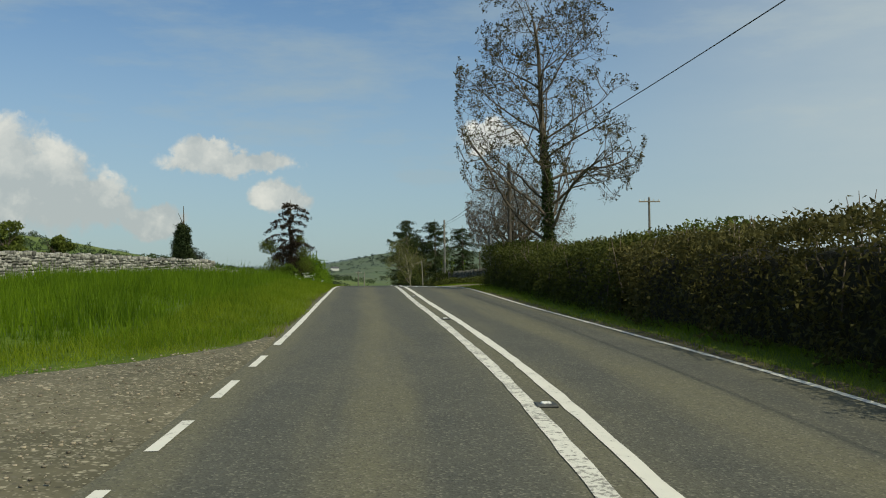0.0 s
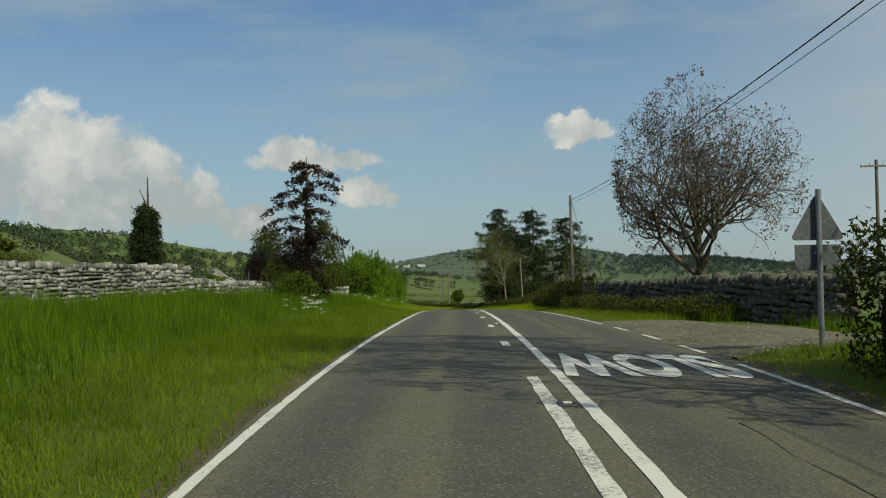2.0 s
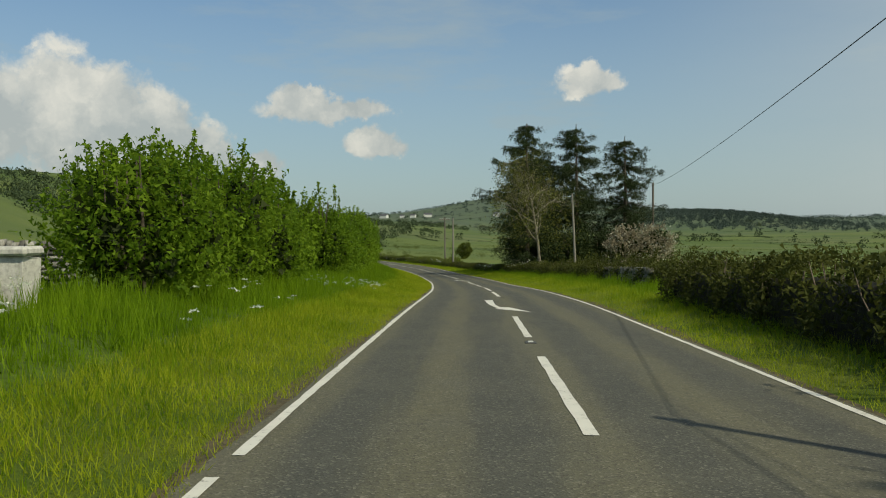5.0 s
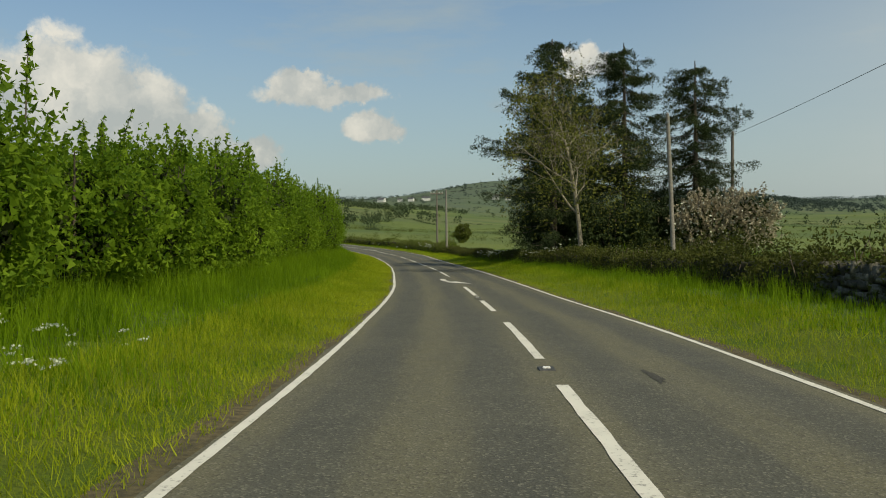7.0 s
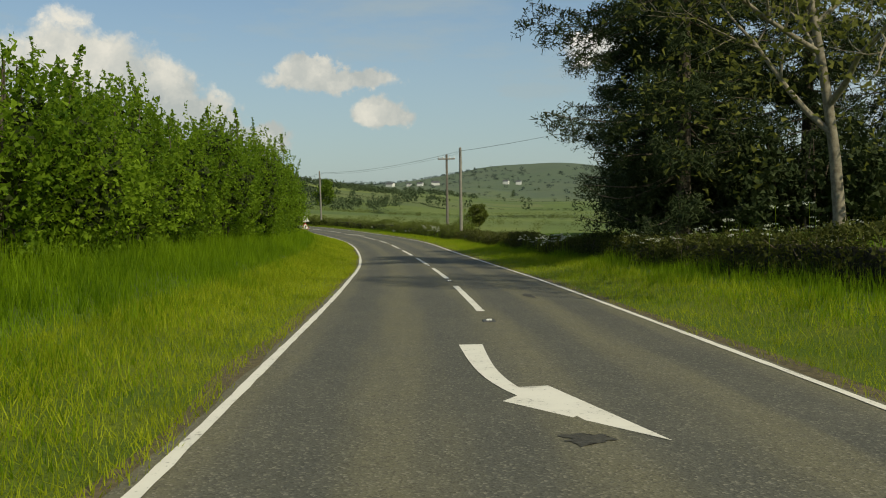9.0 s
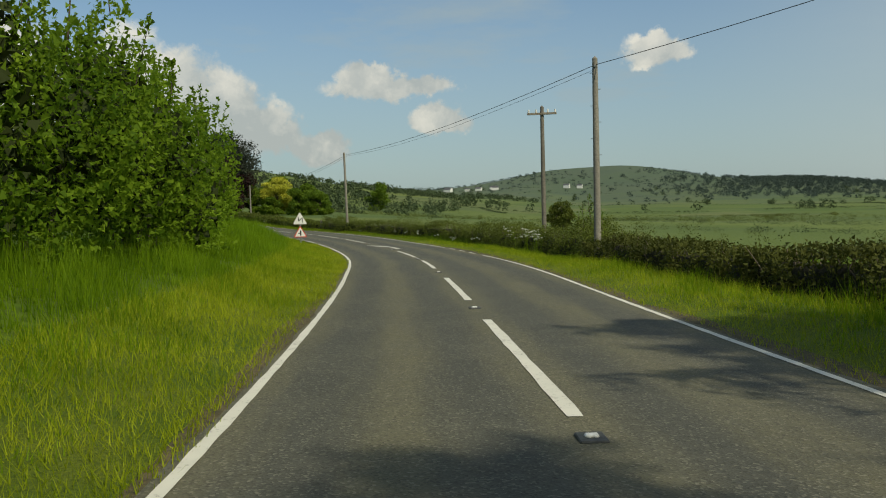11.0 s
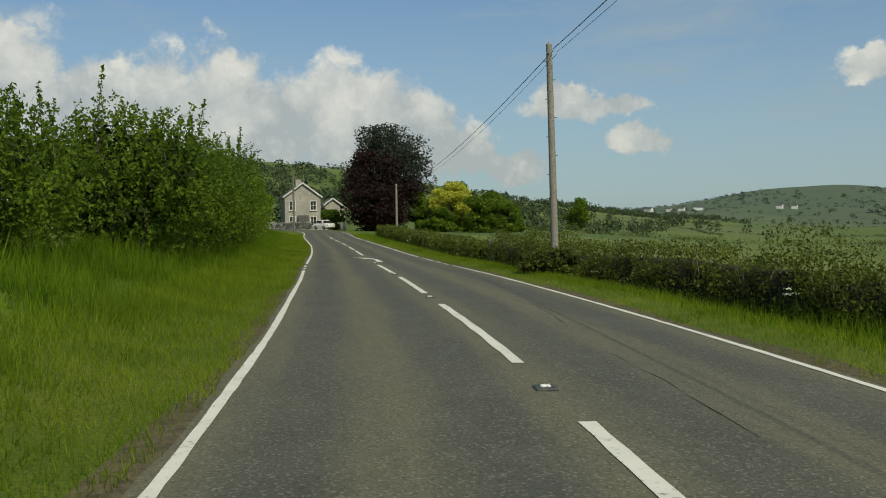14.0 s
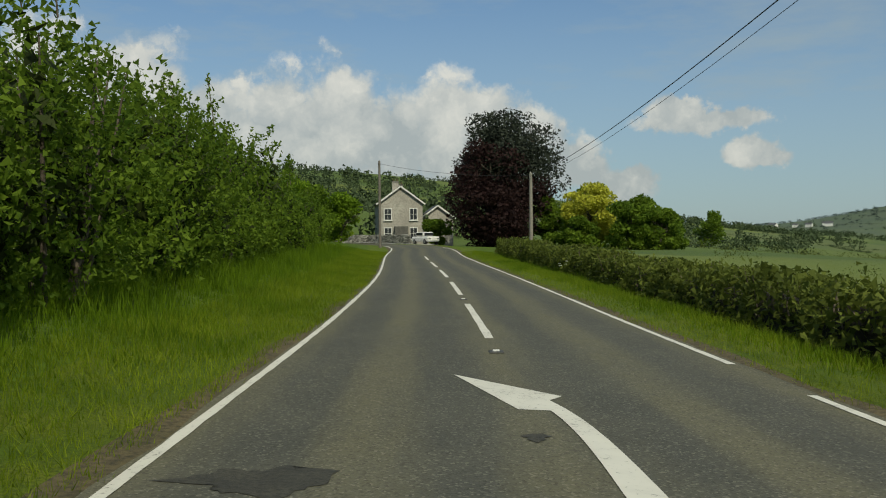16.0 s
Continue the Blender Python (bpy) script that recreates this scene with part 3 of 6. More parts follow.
def leaf_arrays(rng, places, size, droop=0.0, slim=0.55, up=0.0, corners=3):
    """A leaf at each place, turned at random: three-cornered, or rhombic for the nearest plants."""
    n = len(places)
    ax = rng.normal(size=(n, 3))
    ax[:, 2] = ax[:, 2] * (1 - droop) - droop + up
    ax /= np.linalg.norm(ax, axis=1)[:, None] + 1e-9
    side = np.cross(ax, rng.normal(size=(n, 3)))
    side /= np.linalg.norm(side, axis=1)[:, None] + 1e-9
    ln = (np.asarray(size) * rng.uniform(0.6, 1.4, n))[:, None]
    if corners == 3:
        v = np.stack([places - ax * ln * 0.5 - side * ln * slim * 0.5, places - ax * ln * 0.5 + side * ln * slim * 0.5, places + ax * ln * 0.5], 1).reshape(-1, 3)
        return v, np.arange(3 * n, dtype=np.int32).reshape(-1, 3)
    v = np.stack([places - ax * ln * 0.5, places + side * ln * slim * 0.5, places + ax * ln * 0.5, places - side * ln * slim * 0.5], 1).reshape(-1, 3)
    return v, np.arange(4 * n, dtype=np.int32).reshape(-1, 4)


def leaves(name, rng, places, size, mat, **kw):
    v, f = leaf_arrays(rng, np.asarray(places, float), size, **kw)
    return mesh_from(name, v, f, mat)


# ---------------------------------------------------------------- land and road
def grid_lines(lo, hi, step, reach, growth=1.16):
    mid = np.arange(lo, hi + step, step)
    out, g, a = [], step, hi
    up, down = [], []
    while g < 1e9 and (not up or up[-1] < reach):
        g *= growth
        up.append((up[-1] if up else mid[-1]) + min(g, 160))
    g = step
    while not down or down[-1] > -reach:
        g *= growth
        down.append((down[-1] if down else mid[0]) - min(g, 160))
    return np.r_[down[::-1], mid, up]


def build_ground():
    xs, ys = grid_lines(-130, 40, 2.0, 4300), grid_lines(-40, 370, 2.0, 4300)
    gx, gy = np.meshgrid(xs, ys)
    gz = ground_z(gx, gy)
    s, d = nearest(gx, gy)
    under = np.where((d > -17) & (d < 15), 0.45, 0.0) + np.where((d > -9) & (d < 8), 0.8, 0.0)
    gz = gz - under.reshape(gz.shape)
    n, m = gx.shape
    i = (np.arange(n - 1)[:, None] * m + np.arange(m - 1)[None]).ravel()
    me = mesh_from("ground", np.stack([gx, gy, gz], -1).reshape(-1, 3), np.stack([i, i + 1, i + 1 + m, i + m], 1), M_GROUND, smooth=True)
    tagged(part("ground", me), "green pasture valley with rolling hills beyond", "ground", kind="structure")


def ribbon(name, s, offs, height, mats, mat_index=None, lanes=None):
    """A strip along the line: offs is a list of offset functions, height(s, d)."""
    rows = []
    for f in offs:
        d = f(s) if callable(f) else np.full(len(s), float(f))
        x, y = on_line(s, d)
        rows.append(np.stack([x, y, height(s, d)], -1))
    v = np.stack(rows, 1)
    n, m = v.shape[:2]
    i = (np.arange(n - 1)[:, None] * m + np.arange(m - 1)[None])
    f = np.stack([i, i + 1, i + 1 + m, i + m], -1).reshape(-1, 4)
    idx = None if mat_index is None else np.tile(np.asarray(mat_index), n - 1)
    me = mesh_from(name, v.reshape(-1, 3), f, mats, smooth=True, mat_index=idx)
    if lanes:
        q = f.ravel()
        uv = np.stack([np.asarray(lanes, float)[q % m], s[q // m]], -1).astype(np.float32)
        me.uv_layers.new(name="lane").data.foreach_set("uv", uv.ravel())
    return me


S_ALL = np.arange(-24, 358.1, 1.0)


def build_road():
    offs = [lambda s: off_left(s) - 0.11 + 0.035 * waves(s, s, 1.1) + 0.02 * waves(s, s, 0.35), off_left, lambda s: off_left(s) * 0.5 + off_mid(s) * 0.5, off_mid,
            lambda s: off_mid(s) * 0.5 + off_right(s) * 0.5, off_right, lambda s: off_right(s) + 0.11 + 0.035 * waves(s, s, 1.3, 2.0) + 0.02 * waves(s, s, 0.4)]
    s = np.arange(-24, 358.1, 0.5)
    road = part("road", ribbon("road", s, offs, road_z, M_ASPHALT, lanes=(-0.07, 0, 0.5, 1, 1.5, 2, 2.07)))
    tagged(road, "worn grey asphalt country road with white markings", "road", kind="structure")
    # verges: dirt margin, turf, then the outer edge runs under the fields
    def vz(s, d):
        return near_z(s, d)
    lo = [lambda s: off_left(s) - 0.05, lambda s: off_left(s) - 0.20 - 0.11 * (1 + waves(s, s, 2.3)), lambda s: off_left(s) - 0.9, lambda s: off_left(s) - 1.7, lambda s: off_left(s) - 2.8,
          lambda s: off_left(s) - 4.2, lambda s: off_left(s) - 6, lambda s: off_left(s) - 8.5, lambda s: off_left(s) - 12, lambda s: off_left(s) - 17]
    def lz(s, d):
        a = off_left(s) - d
        return vz(s, d) - np.where(a < 0.3, 0.015, 0.0) - np.where(a > 16, 0.35, 0)
    vl = part("verge_left", ribbon("verge_left", S_ALL, lo[::-1], lz, [M_TURF, M_DIRT, M_UNDER], [2] * 6 + [0, 0, 1]))
    tagged(vl, "sloping grass verge with a bare dirt margin", "verge", kind="structure")
    ro = [lambda s: off_right(s) + 0.05, lambda s: off_right(s) + 0.20 + 0.11 * (1 + waves(s, s, 2.1, 1.0)), lambda s: off_right(s) + 0.8, lambda s: off_right(s) + 1.6, lambda s: off_right(s) + 2.8,
          lambda s: off_right(s) + 4.15, lambda s: off_right(s) + 5.0, lambda s: off_right(s) + 7, lambda s: off_right(s) + 11, lambda s: off_right(s) + 15]
    def rz(s, d):
        a = d - off_right(s)
        return vz(s, d) - np.where(a < 0.25, 0.015, 0.0) - np.where(a > 14, 0.35, 0)
    vr = part("verge_right", ribbon("verge_right", S_ALL, ro, rz, [M_TURF, M_DIRT, M_UNDER], [1, 0, 0] + [2] * 6))
    tagged(vr, "narrow grass verge below a hedge", "verge", kind="structure")
    return road


ROAD = None


def strip(name, s0, s1, centre, width, mat, parent, rough=0.0, lift=0.006, label=""):
    s = np.linspace(s0, s1, max(2, int((s1 - s0) / 0.35) + 1))
    wob = (lambda q: 0) if not rough else (lambda q: rough * np.sin(q * 37.0) * np.sin(q * 11.3 + 1) + rough * 0.6 * np.sin(q * 91.0))
    me = ribbon(name, s, [lambda q: centre(q) - width / 2 + wob(q), lambda q: centre(q) + width / 2 + wob(q + 7.7)], lambda q, d: road_z(q, d) + lift, mat)
    return part(name, me, parent, label)


def flat_shape(name, outline, s0, centre, mat, parent, lift=0.006, label=""):
    """A painted shape: outline in metres across (right) and along, from s0 and the given offset."""
    bm = bmesh.new()
    vs = []
    for a, l in outline:
        s = s0 + l
        d = float(centre(s)) + a
        x, y = on_line(s, d)
        vs.append(bm.verts.new((float(x), float(y), float(road_z(s, d)) + lift)))
    bm.faces.new(vs)
    bmesh.ops.triangulate(bm, faces=bm.faces[:])
    bmesh.ops.recalc_face_normals(bm, faces=bm.faces[:])
    return part(name, (bm, mat), parent, label)


def markings(road):
    # left edge line: broken at the lay-by and at field gates
    for s0, s1 in ((2.0, 3.0), (3.9, 4.9), (5.8, 6.8), (7.8, 8.8), (9.8, 10.8), (12.0, 69.5), (70.2, 71.0), (71.6, 72.3), (72.9, 205.4), (205.6, 236.4), (237.5, 238.2), (239.5, 240.5), (242.0, 330)):
        strip("edge_line", s0, s1, off_left, 0.088, M_PAINT, road, 0.006)
    for s0, s1 in ((-20, 38), (39.6, 41), (42.4, 43.8), (45.2, 46.6), (48.2, 193.9), (195.2, 196.4), (197.2, 198.2), (199.2, 200.2), (201.2, 239.8), (240.8, 241.8), (242.8, 243.8), (244.5, 247.5), (249.5, 320)):
        strip("edge_line", s0, s1, off_right, 0.088, M_PAINT, road, 0.006)
    # double white line, then one solid with short dashes beside it
    strip("solid_line", -20, 36.4, lambda s: off_mid(s) - 0.15, 0.125, M_PAINT_WORN, road, 0.008)
    strip("solid_line", -20, 70.5, lambda s: off_mid(s) + 0.16, 0.12, M_PAINT, road, 0.008)
    for s0 in (40.5, 46.2, 51.8, 57.2, 62.8, 69.6):
        strip("dash", s0, s0 + 1.05, lambda s: off_mid(s) - 0.18, 0.125, M_PAINT, road, 0.008)
    # warning line: long marks, short gaps
    for s0, s1 in ((73.6, 79.0), (82.0, 87.4), (98.2, 103.3), (105.3, 110.6), (113.8, 118.0), (120.6, 126.0), (137.1, 143.2), (146.2, 152.2), (155.1, 161.0), (163.6, 169.6), (172.6, 178.6), (183.2, 189.2), (192.0, 197.7), (207.8, 213.4), (215.9, 222.4), (225.0, 231.2), (233.6, 239.8), (251.7, 258.1), (261, 267), (270, 276), (279, 285), (288, 294)):
        strip("dash", s0, s1, off_mid, 0.115, M_PAINT, road, 0.006)
    # deflection arrows: a curved tail that widens into a long head
    def arrow(tip, c, way, length, bend):
        k = np.linspace(0, 1, 12)
        x, l, w = 0.195 * (1 - k) ** bend, 1.5 + (length - 1.5) * k, 0.05 + 0.075 * k ** 0.8
        far, near = [(p + q, r) for p, q, r in zip(x, w, l + 0.05 * (1 - k))], [(p - q, r) for p, q, r in zip(x, w, l - 0.05 * (1 - k))]
        shape = [(0.88, 0.0), (0.43, 1.86)] + far + near[::-1] + [(0.02, 1.25)]
        flat_shape("deflection_arrow", [(float(c + way * p), float(way * q)) for p, q in shape], tip, lambda s: 0.0, M_PAINT, road)
    arrow(89.2, 0.47, 1, 6.1, 4.0)
    arrow(128.65, 0.59, 1, 4.5, 4.0)
    arrow(204.75, 1.79, -1, 4.45, 3.4)
    arrow(248.45, 1.02, -1, 5.5, 4.5)
    # SLOW painted across the far lane, to be read by oncoming traffic
    fc = bpy.data.curves.new("slow", "FONT")
    fc.body, fc.size, fc.align_x = "SLOW", 1.0, "CENTER"
    fc.offset = 0.045
    tmp = new("slow_lettering", fc)
    me = bpy.data.meshes.new_from_object(tmp.evaluated_get(bpy.context.evaluated_depsgraph_get()))
    bpy.data.objects.remove(tmp)
    co = np.empty(3 * len(me.vertices))
    me.vertices.foreach_get("co", co)
    co = co.reshape(-1, 3)
    co[:, 0] = (co[:, 0] - (co[:, 0].max() + co[:, 0].min()) / 2) / np.ptp(co[:, 0]) * 2.1
    co[:, 1] = co[:, 1] / np.ptp(co[:, 1]) * 2.75
    s = 39.2 - (co[:, 1] - co[:, 1].min())
    d = 2.22 - co[:, 0]
    x, y = on_line(s, d)
    me.vertices.foreach_set("co", np.stack([x, y, road_z(s, d) + 0.008], -1).astype(np.float32).ravel())
    me.materials.clear()
    me.materials.append(M_PAINT)
    me.update()
    part("slow_lettering", me, road, "white painted word SLOW")


build_ground()
ROAD = build_road()
markings(ROAD)

# ---------------------------------------------------------------- plants
def grow(rng, height, radius, levels, split, spread, gnarl=0.18, first=0.3, up=0.25, shrink=0.62, segs=6, trunk_lean=0.0, top=0.95, thin=0.62):
    """A branching skeleton: list of (points, radii) and the tips with their directions."""
    paths, tips = [], []
    def branch(p, d, ln, r, lev):
        n = segs if lev == 0 else max(3, segs - lev)
        pts, rad = [p.copy()], [r]
        for k in range(n):
            d = d + rng.normal(size=3) * gnarl * (0.45 if lev == 0 else 1.0)
            d[2] += up * (0.15 if lev else 0.3)
            d /= np.linalg.norm(d)
            p = p + d * ln / n
            pts.append(p.copy())
            rad.append(max(r * (1 - 0.72 * (k + 1) / n), 0.006))
        paths.append((pts, rad))
        if lev >= levels:
            tips.append((p, d))
            return
        count = split[min(lev, len(split) - 1)]
        for c in range(count):
            f = first + (top - first) * (c + rng.uniform(0.1, 0.9)) / count if lev == 0 else rng.uniform(0.3, 1.0)
            i = min(int(f * n), n - 1)
            q = pts[i] * (1 - (f * n - i)) + pts[i + 1] * (f * n - i)
            ang = rng.uniform(0, 2 * np.pi) if lev else c * 2.4 + rng.uniform(-0.5, 0.5)
            t = np.array(pts[i + 1]) - pts[i]
            t /= np.linalg.norm(t)
            a = np.cross(t, [0.31, 0.87, 0.4])
            a /= np.linalg.norm(a)
            b = np.cross(t, a)
            sp = spread * rng.uniform(0.75, 1.25)
            nd_ = t * np.cos(sp) + (a * np.cos(ang) + b * np.sin(ang)) * np.sin(sp)
            branch(np.array(q), nd_, ln * shrink * rng.uniform(0.8, 1.15) * (1.15 - 0.45 * f if lev == 0 else 1.0), rad[i] * (thin if lev == 0 else 0.62), lev + 1)
        tips.append((p, d))
    branch(np.zeros(3), np.array([trunk_lean, 0, 1.0]), height, radius, 0)
    return paths, tips


def around(rng, tips, per, spread):
    base = np.repeat(np.array([t[0] for t in tips]), per, 0)
    return base + rng.normal(size=base.shape) * spread


def fit_height(paths, tips, height):
    top = max(np.max(np.asarray(p)[:, 2]) for p, _ in paths)
    k = height / top
    return [(np.asarray(p) * k, r) for p, r in paths], [(t[0] * k, t[1]) for t in tips]


def crown_shell(rng, n, lobes, fill=0.25):
    """Places near the skins of a set of ellipsoid lobes (x, y, z, rx, ry, rz)."""
    w = np.array([l[3] * l[4] + l[4] * l[5] + l[3] * l[5] for l in lobes])
    which = rng.choice(len(lobes), n, p=w / w.sum())
    L = np.array(lobes)[which]
    v = rng.normal(size=(n, 3))
    v /= np.linalg.norm(v, axis=1)[:, None]
    lump = 1 + 0.10 * np.sin(7 * v[:, 0] + which) * np.sin(6 * v[:, 1] + 2 * which) + 0.08 * np.sin(13 * v[:, 2] + 5 * v[:, 0])
    r = (1 - fill * rng.random(n) ** 1.6) * lump
    return L[:, :3] + v * L[:, 3:] * r[:, None]


def bush(name, label, category, x, y, wx, wy, h, seed, mat, count=7000, leaf=0.15, shoots=30, turn=0.0, group="", lobes=9, flowers=0):
    rng = np.random.default_rng(seed)
    t = thing(name, label, category, x, y, turn=turn, group=group)
    ls = []
    for k in range(lobes):
        u = rng.uniform(-0.75, 0.75)
        ls.append((u * wx, rng.uniform(-0.55, 0.55) * wy, h * rng.uniform(0.22, 0.62), wx * rng.uniform(0.3, 0.5), wy * rng.uniform(0.4, 0.6), h * rng.uniform(0.22, 0.36)))
    ls += [(0, 0, h * 0.4, wx * 0.85, wy * 0.8, h * 0.42), (wx * 0.4, 0, h * 0.28, wx * 0.55, wy * 0.8, h * 0.3), (-wx * 0.4, 0, h * 0.28, wx * 0.55, wy * 0.8, h * 0.3)]
    # leafy sprays that grow out and up from the skin of the lobes, over inner leaves coloured dark for shade
    per = 12
    q = crown_shell(rng, count // per, ls, 0.35)
    mid = np.array([0, 0, h * 0.3])
    out = (q - mid) / np.array([wx, wy, h * 0.6])
    out /= np.linalg.norm(out, axis=1)[:, None] + 1e-6
    out = out * 0.75 + np.array([0, 0, 0.75]) + rng.normal(size=q.shape) * 0.35
    out /= np.linalg.norm(out, axis=1)[:, None]
    ln = rng.uniform(0.25, 0.65, len(q)) * min(1.0, h / 3.5)
    u = np.linspace(-0.35, 0.65, per)[None, :, None]
    p = q[:, None] + out[:, None] * ln[:, None, None] * u + rng.normal(size=(len(q), per, 3)) * 0.06 * (0.9 - u * 0.8)
    # upright shoots above the crown
    high = q[q[:, 2] > h * 0.55]
    stems, spire = [], []
    for k in rng.integers(0, len(high), shoots // 6) if len(high) else []:
        tall, way = rng.uniform(0.35, 0.95) * min(1.0, h / 3.5), np.array([rng.normal() * 0.14, rng.normal() * 0.14, 1.0])
        w = np.linspace(0, 1, 44)[:, None]
        spire.append(high[k] + way * tall * w + rng.normal(size=(44, 3)) * 0.055 * (1 - 0.75 * w))
        stems.append(([high[k] - way * 0.3, high[k] + way * tall * 0.5, high[k] + way * tall], [0.012, 0.008, 0.004]))
    p = np.vstack([p.reshape(-1, 3)] + spire)
    p[:, 2] = np.maximum(p[:, 2], 0.05)
    part("foliage", leaves("foliage", rng, p, leaf, mat, slim=0.7), t)
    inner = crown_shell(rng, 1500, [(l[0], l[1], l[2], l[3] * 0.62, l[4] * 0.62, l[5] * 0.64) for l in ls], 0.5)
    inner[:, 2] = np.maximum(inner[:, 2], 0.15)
    part("inner_foliage", leaves("inner_foliage", rng, inner, 0.22, L_INNER_SHADE, slim=0.8), t, "inner leaves coloured dark for shade")
    for k in range(7):
        a, b = rng.uniform(-0.6, 0.6) * wx, rng.uniform(-0.4, 0.4) * wy
        pts = [(a * 0.4, b * 0.4, -0.2), (a * 0.7, b * 0.7, h * 0.3), (a + rng.normal() * 0.2, b, h * 0.75)]
        stems.append((pts, [0.06, 0.04, 0.012]))
    tagged(part("woody_base", tubes("woody_base", stems, M_BARK), t), kind="stuff")
    if flowers:
        part("blossom", leaves("blossom", rng, crown_shell(rng, flowers, ls, 0.06), 0.12, L_FLOWER, slim=0.9), t, "small white blossom")
    return t


def hedge(name, label, s0, s1, d_fn, h_fn, width, seed, mat, density=150, leaf=0.11, ragged=0.2, twigs=4, base=0.0, step_s=1.0):
    """A clipped or straggling field hedge along the road: leafy skin, twigs, and a dark core inside for shade."""
    rng = np.random.default_rng(seed)
    sm = (s0 + s1) / 2
    ox, oy = on_line(sm, d_fn(sm))
    t = thing(name, label, "hedge", float(ox), float(oy), z=float(ground_z(float(ox), float(oy))))
    inv = np.array([float(ox), float(oy), t.matrix_basis.translation.z])
    ln = s1 - s0
    n = int(ln * density * 2.2)
    s = rng.uniform(s0, s1, n)
    h = h_fn(s) * (1 + ragged * waves(s, s * 0.3, 0.9, seed) + ragged * 0.8 * waves(s, s, 0.35, seed + 1))
    side = rng.random(n)
    v = rng.random(n) ** 0.85
    d = d_fn(s) + np.where(side < 0.42, -width / 2, np.where(side < 0.60, width / 2, rng.uniform(-width / 2, width / 2, n)))
    zz = np.where(side < 0.60, v * h, h * (1 - 0.12 * rng.random(n) ** 2))
    d = d + rng.normal(size=n) * 0.10 + np.where(side < 0.6, 0.22 * waves(s * 1.7, zz * 3, 1.0, seed) * np.sign(side - 0.42), 0)
    zz = zz + rng.normal(size=n) * 0.05
    # both ends are leafy too
    m = int(min(n * 0.12, density * 2.2 * width * 1.6))
    s[:m] = np.where(rng.random(m) < 0.5, s0, s1) + rng.normal(size=m) * 0.12
    d[:m] = d_fn(s[:m]) + rng.uniform(-0.55, 0.55, m) * width
    zz[:m] = rng.random(m) * h_fn(s[:m])
    x, y = on_line(s, d)
    p = np.stack([x, y, ground_z(x, y) + np.maximum(zz, 0.03) + base], -1) - inv
    part("foliage", leaves("foliage", rng, p, leaf, mat), t)
    # near-black sheet inside the hedge, coloured to stand for its inner shade
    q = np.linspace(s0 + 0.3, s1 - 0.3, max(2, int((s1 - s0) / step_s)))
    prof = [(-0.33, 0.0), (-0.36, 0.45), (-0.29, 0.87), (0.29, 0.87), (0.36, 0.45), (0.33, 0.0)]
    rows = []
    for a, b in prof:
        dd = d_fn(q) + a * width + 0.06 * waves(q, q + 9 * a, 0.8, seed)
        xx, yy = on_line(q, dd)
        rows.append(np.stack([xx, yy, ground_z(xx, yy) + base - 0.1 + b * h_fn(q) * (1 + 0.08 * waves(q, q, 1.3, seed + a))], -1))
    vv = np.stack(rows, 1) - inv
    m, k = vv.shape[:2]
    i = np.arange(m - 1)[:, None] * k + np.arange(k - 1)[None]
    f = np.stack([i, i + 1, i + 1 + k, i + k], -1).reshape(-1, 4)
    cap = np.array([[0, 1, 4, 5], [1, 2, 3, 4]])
    part("shade_core", mesh_from("shade_core", vv.reshape(-1, 3), [f, cap, cap[:, ::-1] + (m - 1) * k], M_SHADE_CORE), t)
    if twigs:
        paths = []
        for j in range(int(ln * twigs)):
            ss_ = rng.uniform(s0, s1)
            dd = d_fn(ss_) + rng.uniform(-0.5, 0.5) * width
            hh = float(h_fn(ss_))
            x0, y0 = on_line(ss_, dd)
            g = float(ground_z(float(x0), float(y0))) + base
            z1 = hh * rng.uniform(0.9, 1.22)
            b = np.array([float(x0), float(y0), g + hh * rng.uniform(0.2, 0.7)]) - inv
            e = np.array([float(x0) + rng.normal() * 0.12, float(y0) + rng.normal() * 0.12, g + z1]) - inv
            paths.append(([b, (b + e) / 2 + rng.normal(size=3) * 0.03, e], [0.016, 0.012, 0.005]))
        tagged(part("twig_mass", tubes("twig_mass", paths, M_TWIG, 3), t), kind="stuff")
    return t


# darker leaf colours that stand for the shade inside a bush
L_INNER_SHADE = leaf_material("shade_dark_leaf", (0.018, 0.028, 0.008), (0.040, 0.055, 0.014), 0.1)
# dark colour of the added sheet that imitates shade behind hedge leaves
M_SHADE_CORE = two_tone("hedge_shade_core", (0.025, 0.026, 0.012), (0.04, 0.036, 0.02), 0.8, 7.0, 0.95, 0.05, (0.012, 0.012, 0.007))


def place_tree(name, label, category, x, y, paths, bark, parts, sides=6, z=None, group=""):
    t = thing(name, label, category, x, y, z=z, group=group)
    part("trunk", tubes("trunk", paths, bark, sides), t)
    for nm, me, lab in parts:
        part(nm, me, t, lab)
    return t


def round_off(paths, tips, c, r):
    """Draws what sticks out of an ellipsoid back to its skin."""
    c, r = np.array(c, float), np.array(r, float)
    def pull(p):
        q = (np.asarray(p, float) - c) / r
        n = np.linalg.norm(q, axis=-1, keepdims=True)
        k = np.where((n > 0.92) & (np.asarray(p)[..., 2:3] > 1.2), (0.92 + 0.10 * np.tanh((n - 0.92) * 2)) / np.maximum(n, 1e-6), 1.0)
        return c + q * k * r
    return [(pull(p), rad) for p, rad in paths], [(pull(t[0]), t[1]) for t in tips]


